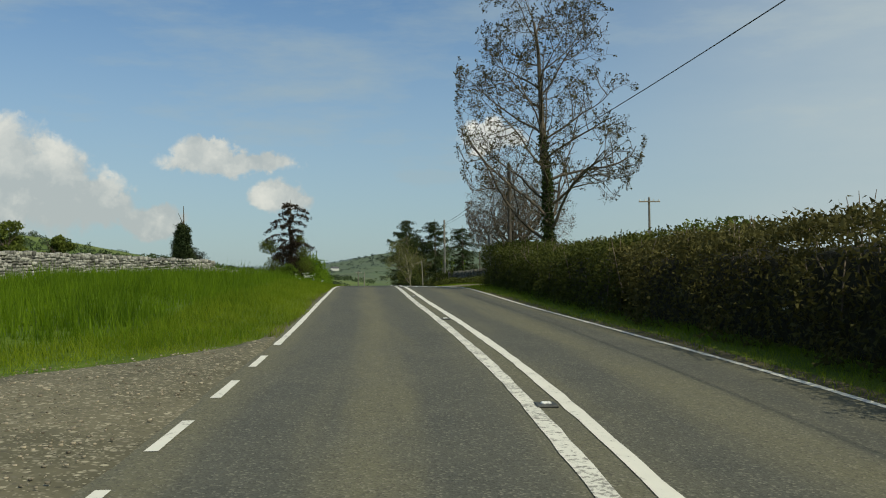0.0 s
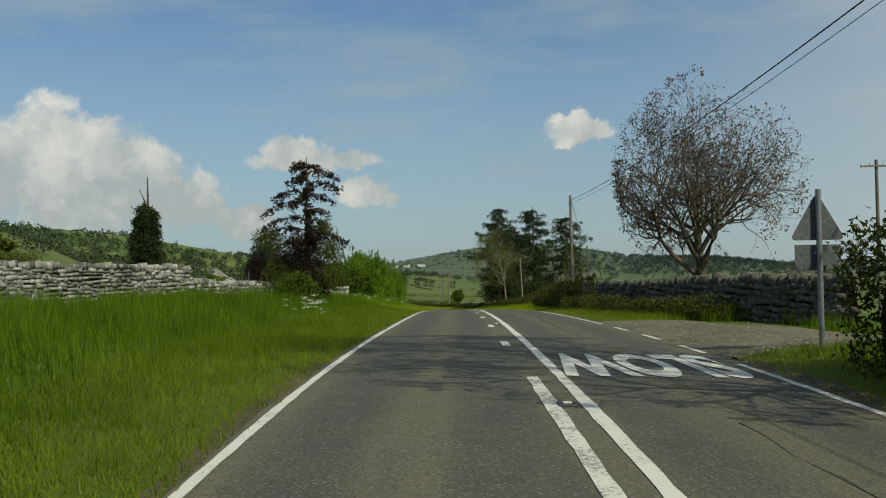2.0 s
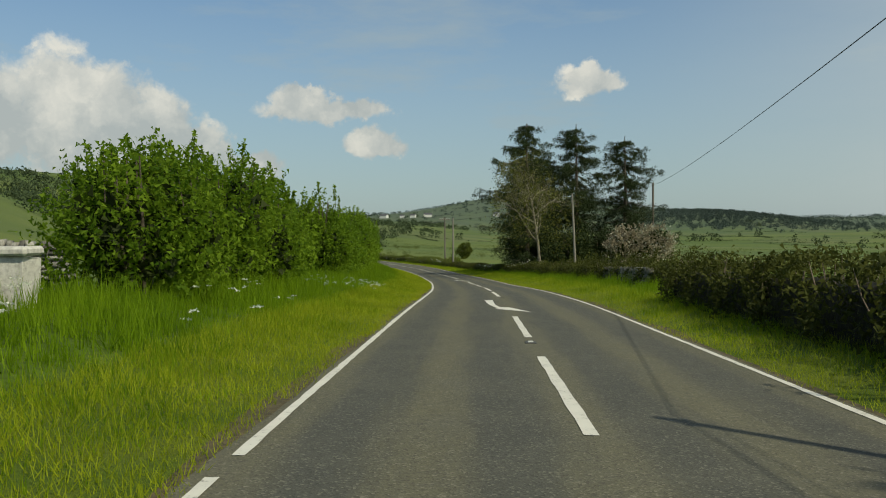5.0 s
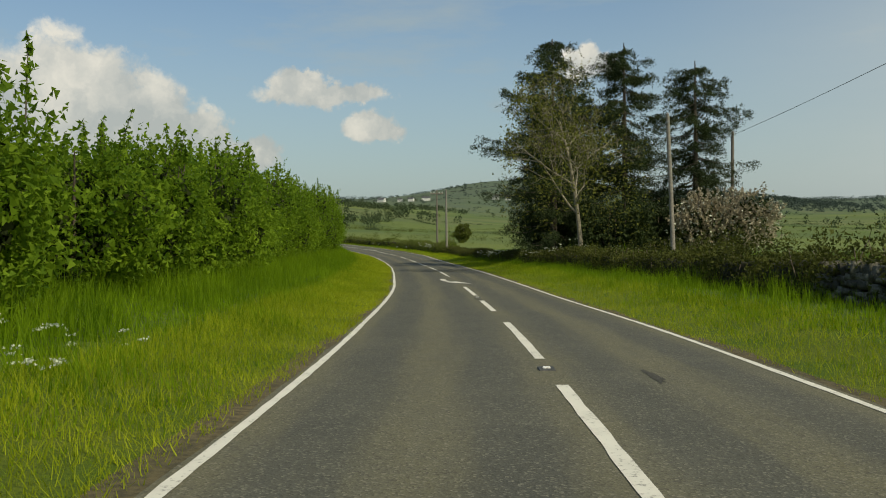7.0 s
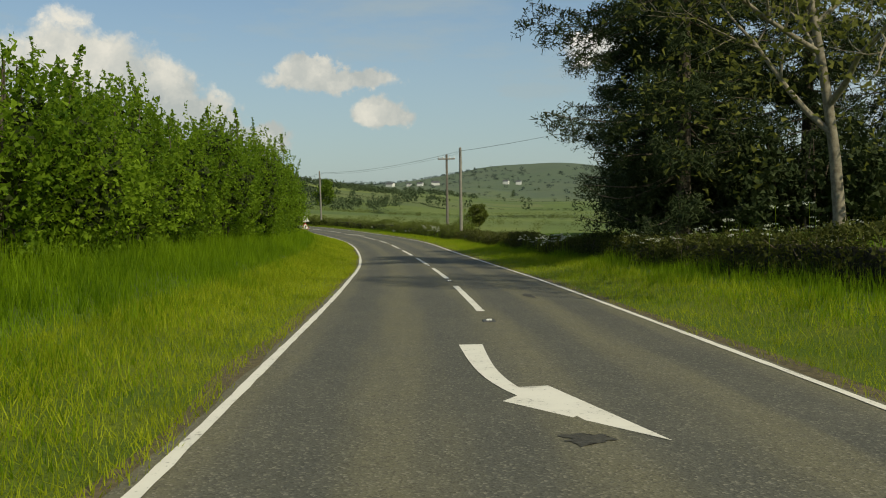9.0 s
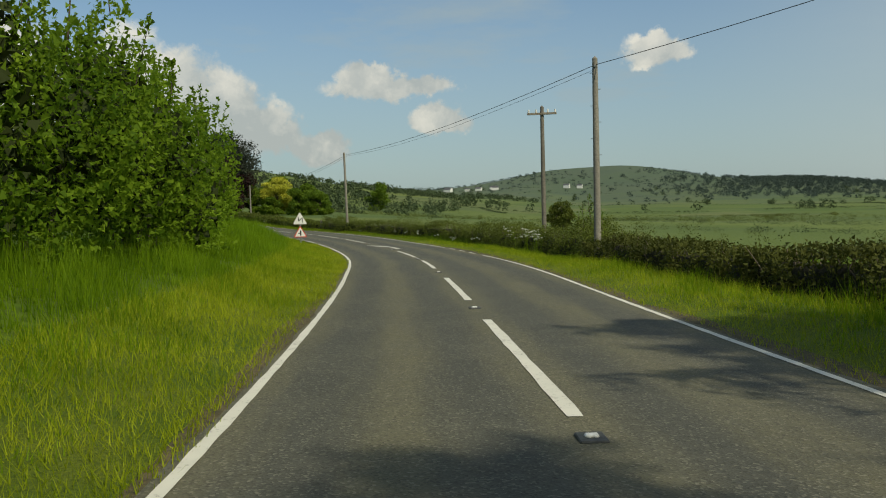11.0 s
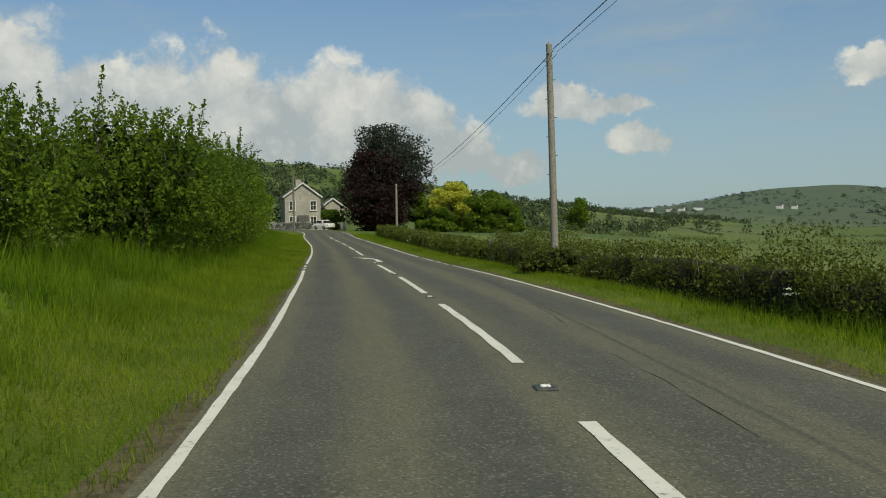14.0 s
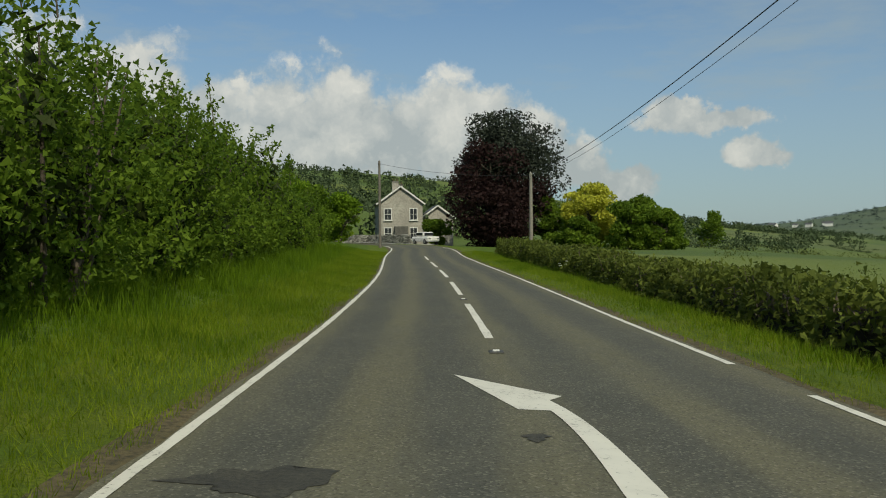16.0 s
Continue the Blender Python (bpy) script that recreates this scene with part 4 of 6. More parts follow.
def ash_tree():
    rng = np.random.default_rng(11)
    paths, tips = grow(rng, 10.0, 0.20, 4, [26, 7, 5, 4], 1.05, gnarl=0.14, first=0.13, up=0.5, shrink=0.42, segs=8, top=0.98, thin=0.40)
    paths, tips = fit_height(paths, tips, 12.6)
    paths, tips = round_off(paths, tips, (0.05, 0, 6.3), (3.75, 3.75, 5.6))
    p = around(rng, tips[::2], 4, 0.04)
    ivy_z = 0.2 + 5.2 * rng.random(3800) ** 1.3
    a = rng.uniform(0, 2 * np.pi, 3800)
    trunk = np.asarray(paths[0][0])
    cx, cy = np.interp(ivy_z, trunk[:, 2], trunk[:, 0]), np.interp(ivy_z, trunk[:, 2], trunk[:, 1])
    r = 0.17 * (1 - ivy_z / 9) * (1 + 0.25 * np.sin(3 * a + ivy_z * 2)) + rng.random(3800) * 0.10
    ivy = np.stack([cx + r * np.cos(a), cy + r * np.sin(a), ivy_z], -1)
    place_tree("ash_tree", "tall half-bare ash tree with an ivy-clad trunk", "tree", 3.85, 33.8, paths, M_BARK,
               [("budding_crown", leaves("budding_crown", rng, p, 0.095, L_ASH, droop=0.3), "dark opening leaf buds"), ("ivy", leaves("ivy", rng, ivy, 0.11, L_IVY), "dark green ivy")], 3)


def round_tree():
    rng = np.random.default_rng(23)
    paths, tips = grow(rng, 6.2, 0.27, 4, [16, 6, 5, 4], 0.92, gnarl=0.15, first=0.20, up=0.25, shrink=0.66, segs=6)
    paths, tips = fit_height(paths, tips, 10.3)
    paths, tips = round_off(paths, tips, (0.4, 0, 5.3), (3.95, 3.95, 4.7))
    p = around(rng, tips, 4, 0.09)
    place_tree("round_crowned_tree", "round-crowned tree with fine pale brown twigs in bud", "tree", 5.0, 64.9, paths, M_BARK,
               [("budding_crown", leaves("budding_crown", rng, p, 0.115, leaf_material("bud_scale", (0.060, 0.048, 0.036), (0.18, 0.14, 0.105), 0.2)), "pinkish brown buds")], 3)


def dusky_tree():
    """A leader with long arching boughs, bare between the tiers, over a thick skirt of growth."""
    rng = np.random.default_rng(5)
    paths = [([(0, 0, -0.2), (0.06, 0, 1.5), (-0.03, 0, 3.2), (0.03, 0, 4.4), (0.0, 0, 5.2)], [0.11, 0.085, 0.055, 0.03, 0.01])]
    boughs = [(4.95, 200, 0.45), (4.85, 20, 0.5), (4.62, 5, 1.15), (4.4, 175, 0.75), (4.2, -10, 1.2), (3.95, 185, 1.2), (3.8, 10, 0.95), (3.5, 172, 1.7), (3.3, 0, 0.75),
              (3.0, 190, 1.45), (2.95, 15, 0.6), (2.6, 178, 1.9), (2.35, -5, 1.6), (2.2, 165, 1.4)]
    boughs += [(float(z), float(90 + 180 * (k % 2) + rng.uniform(-45, 45)), float(rng.uniform(0.35, 0.95))) for k, z in enumerate(np.linspace(1.2, 4.8, 20))]
    pl = []
    for z, ang, ln in boughs:
        u, a = np.linspace(0, 1, 7), math.radians(ang)
        pts = np.stack([ln * u * math.cos(a), ln * u * math.sin(a), z + ln * (0.42 * u - 0.62 * u * u)], -1) + rng.normal(size=(7, 3)) * 0.025
        paths.append((pts, np.linspace(0.03, 0.006, 7)))
        for k in range(int(14 + 24 * ln)):
            w = rng.uniform(0.12, 1.0)
            o = np.array([np.interp(w, u, pts[:, i]) for i in range(3)]) + rng.normal(size=3) * (0.05, 0.10, 0.02)
            pl.append(o + np.array([0, 0, -1.0]) * np.linspace(0, rng.uniform(0.06, 0.24), 7)[:, None] + rng.normal(size=(7, 3)) * 0.035)
    low = crown_shell(rng, 15000, [(0.0, 0, 1.2, 0.6, 0.7, 1.1), (-0.25, 0, 2.1, 0.55, 0.6, 0.5), (0.3, 0, 2.4, 0.4, 0.5, 0.4), (-0.7, 0, 1.6, 0.5, 0.5, 0.4), (0.35, 0.1, 0.6, 0.45, 0.5, 0.5)], 0.75)
    ivy = crown_shell(rng, 15000, [(-1.0, 0.1, 0.9, 0.7, 0.7, 0.8), (-1.4, 0.1, 2.3, 0.6, 0.6, 0.5), (0.75, 0.2, 1.9, 0.5, 0.5, 0.8), (0.9, 0.2, 1.0, 0.6, 0.6, 0.5), (0.55, 0.1, 2.7, 0.3, 0.4, 0.3)], 0.8)
    place_tree("dusky_tree", "small dark-leaved tree with drooping layered boughs", "tree", -9.6, 58.2, paths, M_BARK,
               [("foliage", leaves("foliage", rng, np.vstack(pl), 0.095, L_DUSK, droop=0.3), "dark drooping leaves"), ("lower_foliage", leaves("lower_foliage", rng, low, 0.062, L_DUSK), "dense low growth"),
                ("green_growth", leaves("green_growth", rng, ivy, 0.060, L_HEDGE), "deep green growth round the foot")], 5)


def spruce(x, y, h, r, seed, label, bare=0.05, group="stand of conifers", cone=False):
    """Old spruce: long uneven boughs that sink and turn up at the tip, hung with curtains of needles."""
    rng = np.random.default_rng(seed)
    paths = [([(0, 0, -0.3), (0.05, 0, h * 0.5), (0, 0.05, h)], [0.24, 0.15, 0.03])]
    pl, dirs = [], []
    z = h * bare + 0.4
    while z < h * 0.99:
        f = z / h
        reach = r * min(1.0, 0.30 + (1.0 - f) * 2.9) * (0.82 + 0.25 * math.sin(z * 2.1 + seed))
        if cone:
            reach = r * (1.08 - f)
        for k in range(rng.integers(4, 7)):
            a = rng.uniform(0, 2 * np.pi)
            ln = reach * rng.uniform(0.35, 1.25)
            u = np.linspace(0, 1, 7)
            px = ln * u
            sink = rng.uniform(0.25, 0.6)
            pz = z - ln * (sink * u - 0.8 * sink * u**2.6) + 0.05 * rng.normal(size=7)
            pts = np.stack([px * np.cos(a), px * np.sin(a), pz], -1)
            paths.append((pts, np.linspace(0.04, 0.008, 7) * (1.25 - f)))
            # side sprays in bunches along the bough
            m = int(8 + 13 * ln)
            for j in range(m):
                w = rng.uniform(0.15, 1.0)
                o = np.array([np.interp(w, u, pts[:, i]) for i in range(3)])
                sp = rng.choice([-1, 1]) * rng.uniform(0.15, 0.55) * (1.2 - 0.6 * w)
                hang = rng.uniform(0.15, 0.8) * (1.1 - 0.5 * f)
                v = np.linspace(0, 1, 11)[:, None]
                d_ = np.array([-math.sin(a) * sp + math.cos(a) * 0.25, math.cos(a) * sp + math.sin(a) * 0.25, -hang])
                pl.append(o + d_ * v + rng.normal(size=(11, 3)) * 0.055)
        z += h * rng.uniform(0.020, 0.038)
    t = place_tree("spruce", label, "tree", x, y, paths, M_BARK, [("foliage", leaves("foliage", rng, np.vstack(pl), 0.20, L_SPRUCE, droop=0.6, slim=0.19), "hanging dark green needles")], 4, group=group)
    return t


def leafy_tree(name, label, x, y, h, wide, seed, leaf_mat, count=9000, leaf=0.28, bark=None, group="", trunk=0.25, droop=0.1, bottom=0.12, lumps=26):
    """Broad-leaved tree in full leaf: limbs carry lobed masses of leaves with gaps between."""
    rng = np.random.default_rng(seed)
    paths, tips = grow(rng, h * 0.8, trunk, 2, [9, 4], 0.8, gnarl=0.15, first=0.25, up=0.3, shrink=0.5)
    paths, tips = fit_height(paths, tips, h * 0.9)
    lobes = []
    for k in range(lumps):
        f = rng.uniform(bottom, 0.93)
        ring = wide * 0.5 * np.sqrt(max(0.05, 1 - ((f - 0.42) / 0.58) ** 2)) * (1 if f > 0.42 else 0.75 + 0.6 * f)
        a, rr = rng.uniform(0, 2 * np.pi), ring * np.sqrt(rng.random()) * 0.8
        sz = wide * rng.uniform(0.11, 0.2)
        lobes.append((rr * np.cos(a), rr * np.sin(a), h * f, sz, sz, sz * rng.uniform(0.5, 0.8)))
    p = crown_shell(rng, count, lobes, 0.5)
    p[:, 2] = np.clip(p[:, 2], 0.1, h * 1.03)
    return place_tree(name, label, "tree", x, y, paths, bark or M_BARK, [("crown", leaves("crown", rng, p, leaf, leaf_mat, droop=droop, slim=0.75), "")], 5, group=group)


# ---- right side: clipped hedge, ash, gap, round tree
def hedge_h(v):
    return lambda s: np.full(np.shape(s), float(v)) if np.ndim(s) else float(v)


ROAD_HEDGE = [(-8, 1.62), (6, 1.60), (10, 1.48), (15, 1.26), (25, 1.2), (31, 1.25), (35, 1.45), (38, 1.45)]
for a, b, sd_ in ((-6, 6, 2), (6, 17, 3), (17, 27.5, 4), (27.5, 36.7, 5)):
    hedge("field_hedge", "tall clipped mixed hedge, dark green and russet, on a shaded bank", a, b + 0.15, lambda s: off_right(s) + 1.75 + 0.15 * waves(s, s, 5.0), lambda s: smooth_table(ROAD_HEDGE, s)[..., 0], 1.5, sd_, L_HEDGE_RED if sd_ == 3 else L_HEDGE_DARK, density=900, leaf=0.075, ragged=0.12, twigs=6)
ash_tree()
round_tree()
dusky_tree()
bush("thorn_bush", "low green thorn bush in long grass", "bush", -9.6, 56.6, 0.8, 0.7, 1.25, 58, L_BUSH_DEEP, 9000, 0.05, 30)
spruce(-6.2, 151.5, 12.7, 4.0, 31, "tall dark spruce with drooping boughs")
spruce(-1.6, 155.5, 13.3, 4.2, 32, "tall dark spruce with drooping boughs")
spruce(3.0, 156.5, 12.4, 4.0, 33, "dark spruce with a ragged open crown", 0.22)
spruce(-4.6, 157.5, 10.8, 3.8, 34, "dark spruce behind its neighbours")
spruce(-6.4, 160.5, 11.0, 3.2, 35, "dark spruce with boughs to the ground")


def pale_tree():
    rng = np.random.default_rng(77)
    paths, tips = grow(rng, 7.5, 0.135, 4, [10, 5, 4, 3], 0.85, gnarl=0.15, first=0.32, up=0.25, shrink=0.55, segs=7)
    paths, tips = fit_height(paths, tips, 10.2)
    paths, tips = round_off(paths, tips, (0.2, 0, 5.4), (4.0, 4.0, 5.0))
    low = crown_shell(rng, 1700, [(-2.2, 0, 3.2, 1.8, 1.6, 1.9), (1.9, 0, 3.0, 1.9, 1.6, 1.9), (0, -0.6, 4.4, 2.4, 1.8, 2.0)], 0.7)
    place_tree("young_tree", "pale-stemmed tree with sparse yellow-green young leaves", "tree", -5.1, 140.2, paths, M_BARK_PALE,
               [("young_foliage", leaves("young_foliage", rng, around(rng, tips, 5, 0.24), 0.12, L_PALE, slim=0.7), "sparse young leaves"),
                ("hanging_foliage", leaves("hanging_foliage", rng, low, 0.12, L_PALE, slim=0.6, droop=0.4), "hanging young leaves on the lower limbs")], 5)


pale_tree()
for k, (x, y, w, h) in enumerate(((-2.6, 151.0, 2.6, 3.8), (0.8, 153.0, 2.6, 3.4), (-5.6, 154.0, 2.4, 2.8), (2.4, 158.0, 2.8, 2.6))):
    bush("undergrowth_bush", "dark tangled undergrowth beneath conifers", "bush", x, y, w, 2.0, h, 420 + k, L_SPRUCE, 6000, 0.17, 20, group="undergrowth")
bush("blossom_bush", "wild bush covered in pinkish white blossom", "bush", 3.4, 150.6, 3.2, 2.4, 4.6, 41, L_BLOSSOM, 9000, 0.16, 6, flowers=900)
# ---- left side: row of hawthorns on the bank
rng = np.random.default_rng(3)
row = [(84.6, -6.4, 2.2, 3.3), (89.6, -6.6, 2.6, 3.4), (95.2, -6.5, 2.4, 3.4), (106.4, -6.5, 1.75, 4.0), (111.2, -6.6, 2.0, 3.0), (115.4, -6.4, 2.5, 3.6), (120.5, -6.6, 2.9, 3.9), (126.5, -6.8, 3.4, 4.2), (133, -7.0, 3.6, 4.1), (139.5, -7.0, 3.6, 4.2),
       (146, -7.0, 3.6, 4.5), (152.5, -6.8, 3.6, 4.3), (159, -6.5, 3.6, 4.6), (165.5, -6.1, 3.6, 4.4), (172, -5.8, 3.6, 4.5), (178, -5.6, 3.4, 4.1), (183.5, -5.8, 3.0, 3.6)]
for k, (s, d, w, h) in enumerate(row):
    x, y = on_line(s, d)
    t = np.degrees(np.arctan2(*(smooth_table(LINE, s + 1) - smooth_table(LINE, s - 1))[[1, 0]]))
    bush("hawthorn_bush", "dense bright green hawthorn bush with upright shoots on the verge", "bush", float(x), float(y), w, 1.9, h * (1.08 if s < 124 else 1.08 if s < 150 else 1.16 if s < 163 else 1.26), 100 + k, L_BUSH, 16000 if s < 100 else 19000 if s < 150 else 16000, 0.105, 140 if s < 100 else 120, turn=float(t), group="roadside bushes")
row = [(196, -14.5, 3.6, 2.2), (203.5, -14.0, 3.6, 2.4), (211, -13.0, 3.6, 2.6), (218, -11.0, 3.4, 3.4), (225, -7.3, 3.2, 4.4), (232, -5.9, 3.4, 5.0), (239, -5.7, 3.6, 4.7), (246, -5.7, 3.6, 4.7), (253, -5.7, 3.6, 4.6), (260, -6.0, 3.6, 4.6), (267, -6.5, 3.6, 4.4), (275, -6.9, 4.0, 4.2), (284, -7.2, 4.2, 4.2), (293, -7.6, 4.2, 4.0), (302, -8.2, 4.0, 4.2)]
for k, (s, d, w, h) in enumerate(row):
    x, y = on_line(s, d)
    t = np.degrees(np.arctan2(*(smooth_table(LINE, s + 1) - smooth_table(LINE, s - 1))[[1, 0]]))
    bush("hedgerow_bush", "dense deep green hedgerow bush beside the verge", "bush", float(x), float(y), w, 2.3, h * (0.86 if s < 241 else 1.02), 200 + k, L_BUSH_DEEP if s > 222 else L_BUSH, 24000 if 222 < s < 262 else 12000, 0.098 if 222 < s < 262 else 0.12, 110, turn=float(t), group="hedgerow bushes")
# ---- right side further on: low field hedges
for a, b, sd_ in ((66.5, 74, 51), (74, 84, 52), (84, 93, 53)):
    hedge("field_hedge", "straggling dark field hedge over a low bank", a, b + 0.1, lambda s: off_right(s) + 1.75 + 0.03 * (s - 66), hedge_h(1.02), 1.15, sd_, L_HEDGE_DARK, density=300, leaf=0.10)
for a, b, sd_ in ((93, 106, 54), (106, 119, 55), (119, 132, 56), (132, 146, 57), (146, 160, 58), (160, 174, 59), (174, 187, 60)):
    hedge("field_hedge", "low clipped field hedge above long grass", a, b + 0.1, lambda s: off_right(s) + 4.05 - 0.02 * np.clip(np.asarray(s) - 125, 0, 60), hedge_h(0.8 if a < 140 else 0.66), 1.0, sd_, L_HEDGE_DARK, density=380, leaf=0.085)
hedge("bramble_bank", "dark brambles on the bank below a stone wall", 49.5, 64.6, lambda s: np.interp(s, [46.4, 50, 56, 63, 65], [7.6, 6.2, 5.4, 4.8, 4.7]), hedge_h(0.42), 0.9, 71, L_HEDGE_DARK, density=420, leaf=0.075, ragged=0.35)
FIELD_EDGE = [(180, 3.3), (203, 3.7), (209, 4.4), (215, 4.9), (221, 4.6), (230, 3.4), (238, 2.8), (243, 2.5), (250, 2.6), (262, 3.2), (310, 3.6)]
for a, b, sd_ in ((187, 199, 61), (199, 211, 62), (211, 223, 63), (223, 235, 64), (235, 242.6, 65)):
    hedge("field_hedge", "overgrown mixed field hedge with bare twigs showing", a, b + 0.1, lambda s: off_right(s) + smooth_table(FIELD_EDGE, s)[..., 0], hedge_h(0.98 if a < 220 else 1.15), 1.3, sd_, L_HEDGE, density=640, leaf=0.075, ragged=0.32)
for a, b, sd_ in ((246.3, 262, 66), (262, 275, 67), (275, 290, 68), (290, 306, 69)):
    hedge("field_hedge", "overgrown mixed field hedge with bare twigs showing", a, b + 0.1, lambda s: off_right(s) + smooth_table(FIELD_EDGE, s)[..., 0], hedge_h(1.0), 1.3, sd_, L_HEDGE, density=300, leaf=0.13)

bx, by = on_line(232.2, 4.9)
bush("bramble_bush", "low bramble thicket round the foot of a pole", "bush", float(bx), float(by), 0.9, 0.6, 0.8, 431, L_HEDGE, 3600, 0.07, 12)


# ---------------------------------------------------------------- poles and wires
def pole(name, label, x, y, top, r, mat, cross=0.0, lean=(0, 0), pegs=True, z=None):
    g = float(ground_z(x, y)) if z is None else z
    t = thing(name, label, "utility pole", x, y, z=g)
    h = top - g
    part("shaft", tubes("shaft", [([(0, 0, -0.4), (lean[0] * 0.5, lean[1] * 0.5, h * 0.5), (lean[0], lean[1], h)], [r, r * 0.88, r * 0.74])], mat, 10), t)
    bm = bmesh.new()
    bmesh.ops.create_cone(bm, cap_ends=True, segments=10, radius1=r * 0.74, radius2=0.01, depth=r * 0.6, matrix=Matrix.Translation((lean[0], lean[1], h + r * 0.3)))
    part("cap", (bm, mat), t)
    if cross:
        part("crossarm", (box((cross, 0.09, 0.11), (lean[0], lean[1] - 0.12, h - 0.35), bevel=0.01), M_TIMBER), t)
        for u in (-0.45, -0.2, 0.2, 0.45):
            bm = bmesh.new()
            bmesh.ops.create_cone(bm, cap_ends=True, segments=8, radius1=0.05, radius2=0.035, depth=0.16, matrix=Matrix.Translation((lean[0] + u * cross, lean[1] - 0.12, h - 0.21)))
            part("insulator", (bm, M_WHITE), t)
    elif pegs:
        for k, u in enumerate(np.linspace(0.45, 0.93, 7)):
            sgn = 1 if k % 2 else -1
            part("step_iron", (box((0.10, 0.018, 0.018), (lean[0] * u + sgn * r * 1.0, lean[1] * u, h * u)), M_METAL), t)
        part("bracket", (box((0.08, 0.3, 0.06), (lean[0], lean[1], h - 0.25), bevel=0.008), M_METAL), t)
    return t


def wire(a, b, sag, r=0.011):
    a, b = np.array(a, float), np.array(b, float)
    u = np.linspace(0, 1, 25)[:, None]
    p = a + (b - a) * u
    p[:, 2:3] -= sag * 4 * u * (1 - u)
    t = thing("overhead_cable", "black overhead cable sagging between poles", "cable", *a[:2], z=float(a[2]), group="overhead cables")
    part("cable", tubes("cable", [(p - a, np.full(25, r))], M_WIRE, 5), t)


pole("telegraph_pole", "dark wooden telegraph pole beside the hedge", 2.6, 36.6, 5.55, 0.09, M_POLE_DARK)
pole("power_pole", "thin far power pole with a crossarm", 18.3, 82.9, 7.9, 0.12, M_POLE, cross=1.9)
pole("telegraph_pole", "weathered wooden telegraph pole with step irons", 0.02, 70.6, 5.35, 0.088, M_POLE_PALE)
pole("telegraph_pole", "pale weathered wooden pole in the hedge", -2.85, 124.5, 3.1, 0.078, M_POLE_PALE, lean=(-0.22, 0))
pole("telegraph_pole", "weathered wooden telegraph pole with step irons", -16.2, 187.0, 1.9, 0.12, M_POLE_PALE)
pole("power_pole", "wooden power pole with a crossarm", -19.1, 205.0, 2.15, 0.13, M_POLE, cross=1.5)
pole("telegraph_pole", "weathered wooden telegraph pole with step irons", -36.65, 229.9, 1.48, 0.11, M_POLE_PALE, lean=(-0.12, 0))
pole("telegraph_pole", "pale weathered wooden telegraph pole", -65.85, 282.7, 0.15, 0.12, M_POLE_PALE)
pole("telegraph_pole", "wooden telegraph pole behind the conifers", 6.0, 159.6, 5.1, 0.13, M_POLE)
pole("telegraph_pole", "dark wooden telegraph pole opposite the house", -86.2, 298.4, 2.9, 0.13, M_POLE)
SPANS = [((2.6, 36.6, 5.35), (0.05, 70.8, 5.15), 0.25), ((2.6, 36.6, 5.35), (8.6, -10.0, 6.5), 0.4), ((0.05, 70.8, 5.2), (6.0, 159.6, 4.9), 0.45),
         ((6.0, 159.6, 4.9), (-16.2, 187.0, 1.7), 0.5), ((-16.2, 187.0, 1.7), (-36.65, 229.9, 1.35), 0.4), ((-36.65, 229.9, 1.3), (-65.85, 282.7, 0.0), 0.8),
         ((-65.85, 282.7, 0.0), (-86.2, 298.4, 2.7), 0.3)]
for a, b, sag in SPANS:
    wire(a, b, sag)
for i in (0, 4, 5):
    a, b, sag = SPANS[i]
    wire((a[0] + 0.1, a[1], a[2] - 0.10), (b[0] + 0.1, b[1], b[2] - 0.10), sag * 1.1, 0.006)


# ---------------------------------------------------------------- signs
def triangle_bm(side, depth, y, rnd=0.09, z=0.0):
    """Rounded triangle plate facing -y, its lower edge at z."""
    h = side * math.sqrt(3) / 2
    pts = []
    for cx, cz, a0 in ((-side / 2, 0, 150), (side / 2, 0, 270), (0, h, 30)):
        c = Vector((0, h / 3))
        v = Vector((cx, cz))
        o = v + (c - v).normalized() * rnd * 2
        for k in range(5):
            a = radians(a0 + 30 * k)
            pts.append((o.x + rnd * math.cos(a), o.y + rnd * math.sin(a)))
    bm = bmesh.new()
    vs = [bm.verts.new((px, y, pz + z)) for px, pz in pts]
    f = bm.faces.new(vs)
    r = bmesh.ops.extrude_face_region(bm, geom=[f])
    bmesh.ops.translate(bm, verts=[v for v in r["geom"] if isinstance(v, bmesh.types.BMVert)], vec=(0, depth, 0))
    bmesh.ops.recalc_face_normals(bm, faces=bm.faces[:])
    return bm


def flat_bm(shapes, y, depth=0.004):
    bm = bmesh.new()
    for pts in shapes:
        f = bm.faces.new([bm.verts.new((px, y, pz)) for px, pz in pts])
        r = bmesh.ops.extrude_face_region(bm, geom=[f])
        bmesh.ops.translate(bm, verts=[v for v in r["geom"] if isinstance(v, bmesh.types.BMVert)], vec=(0, -depth, 0))
    bmesh.ops.recalc_face_normals(bm, faces=bm.faces[:])
    return bm


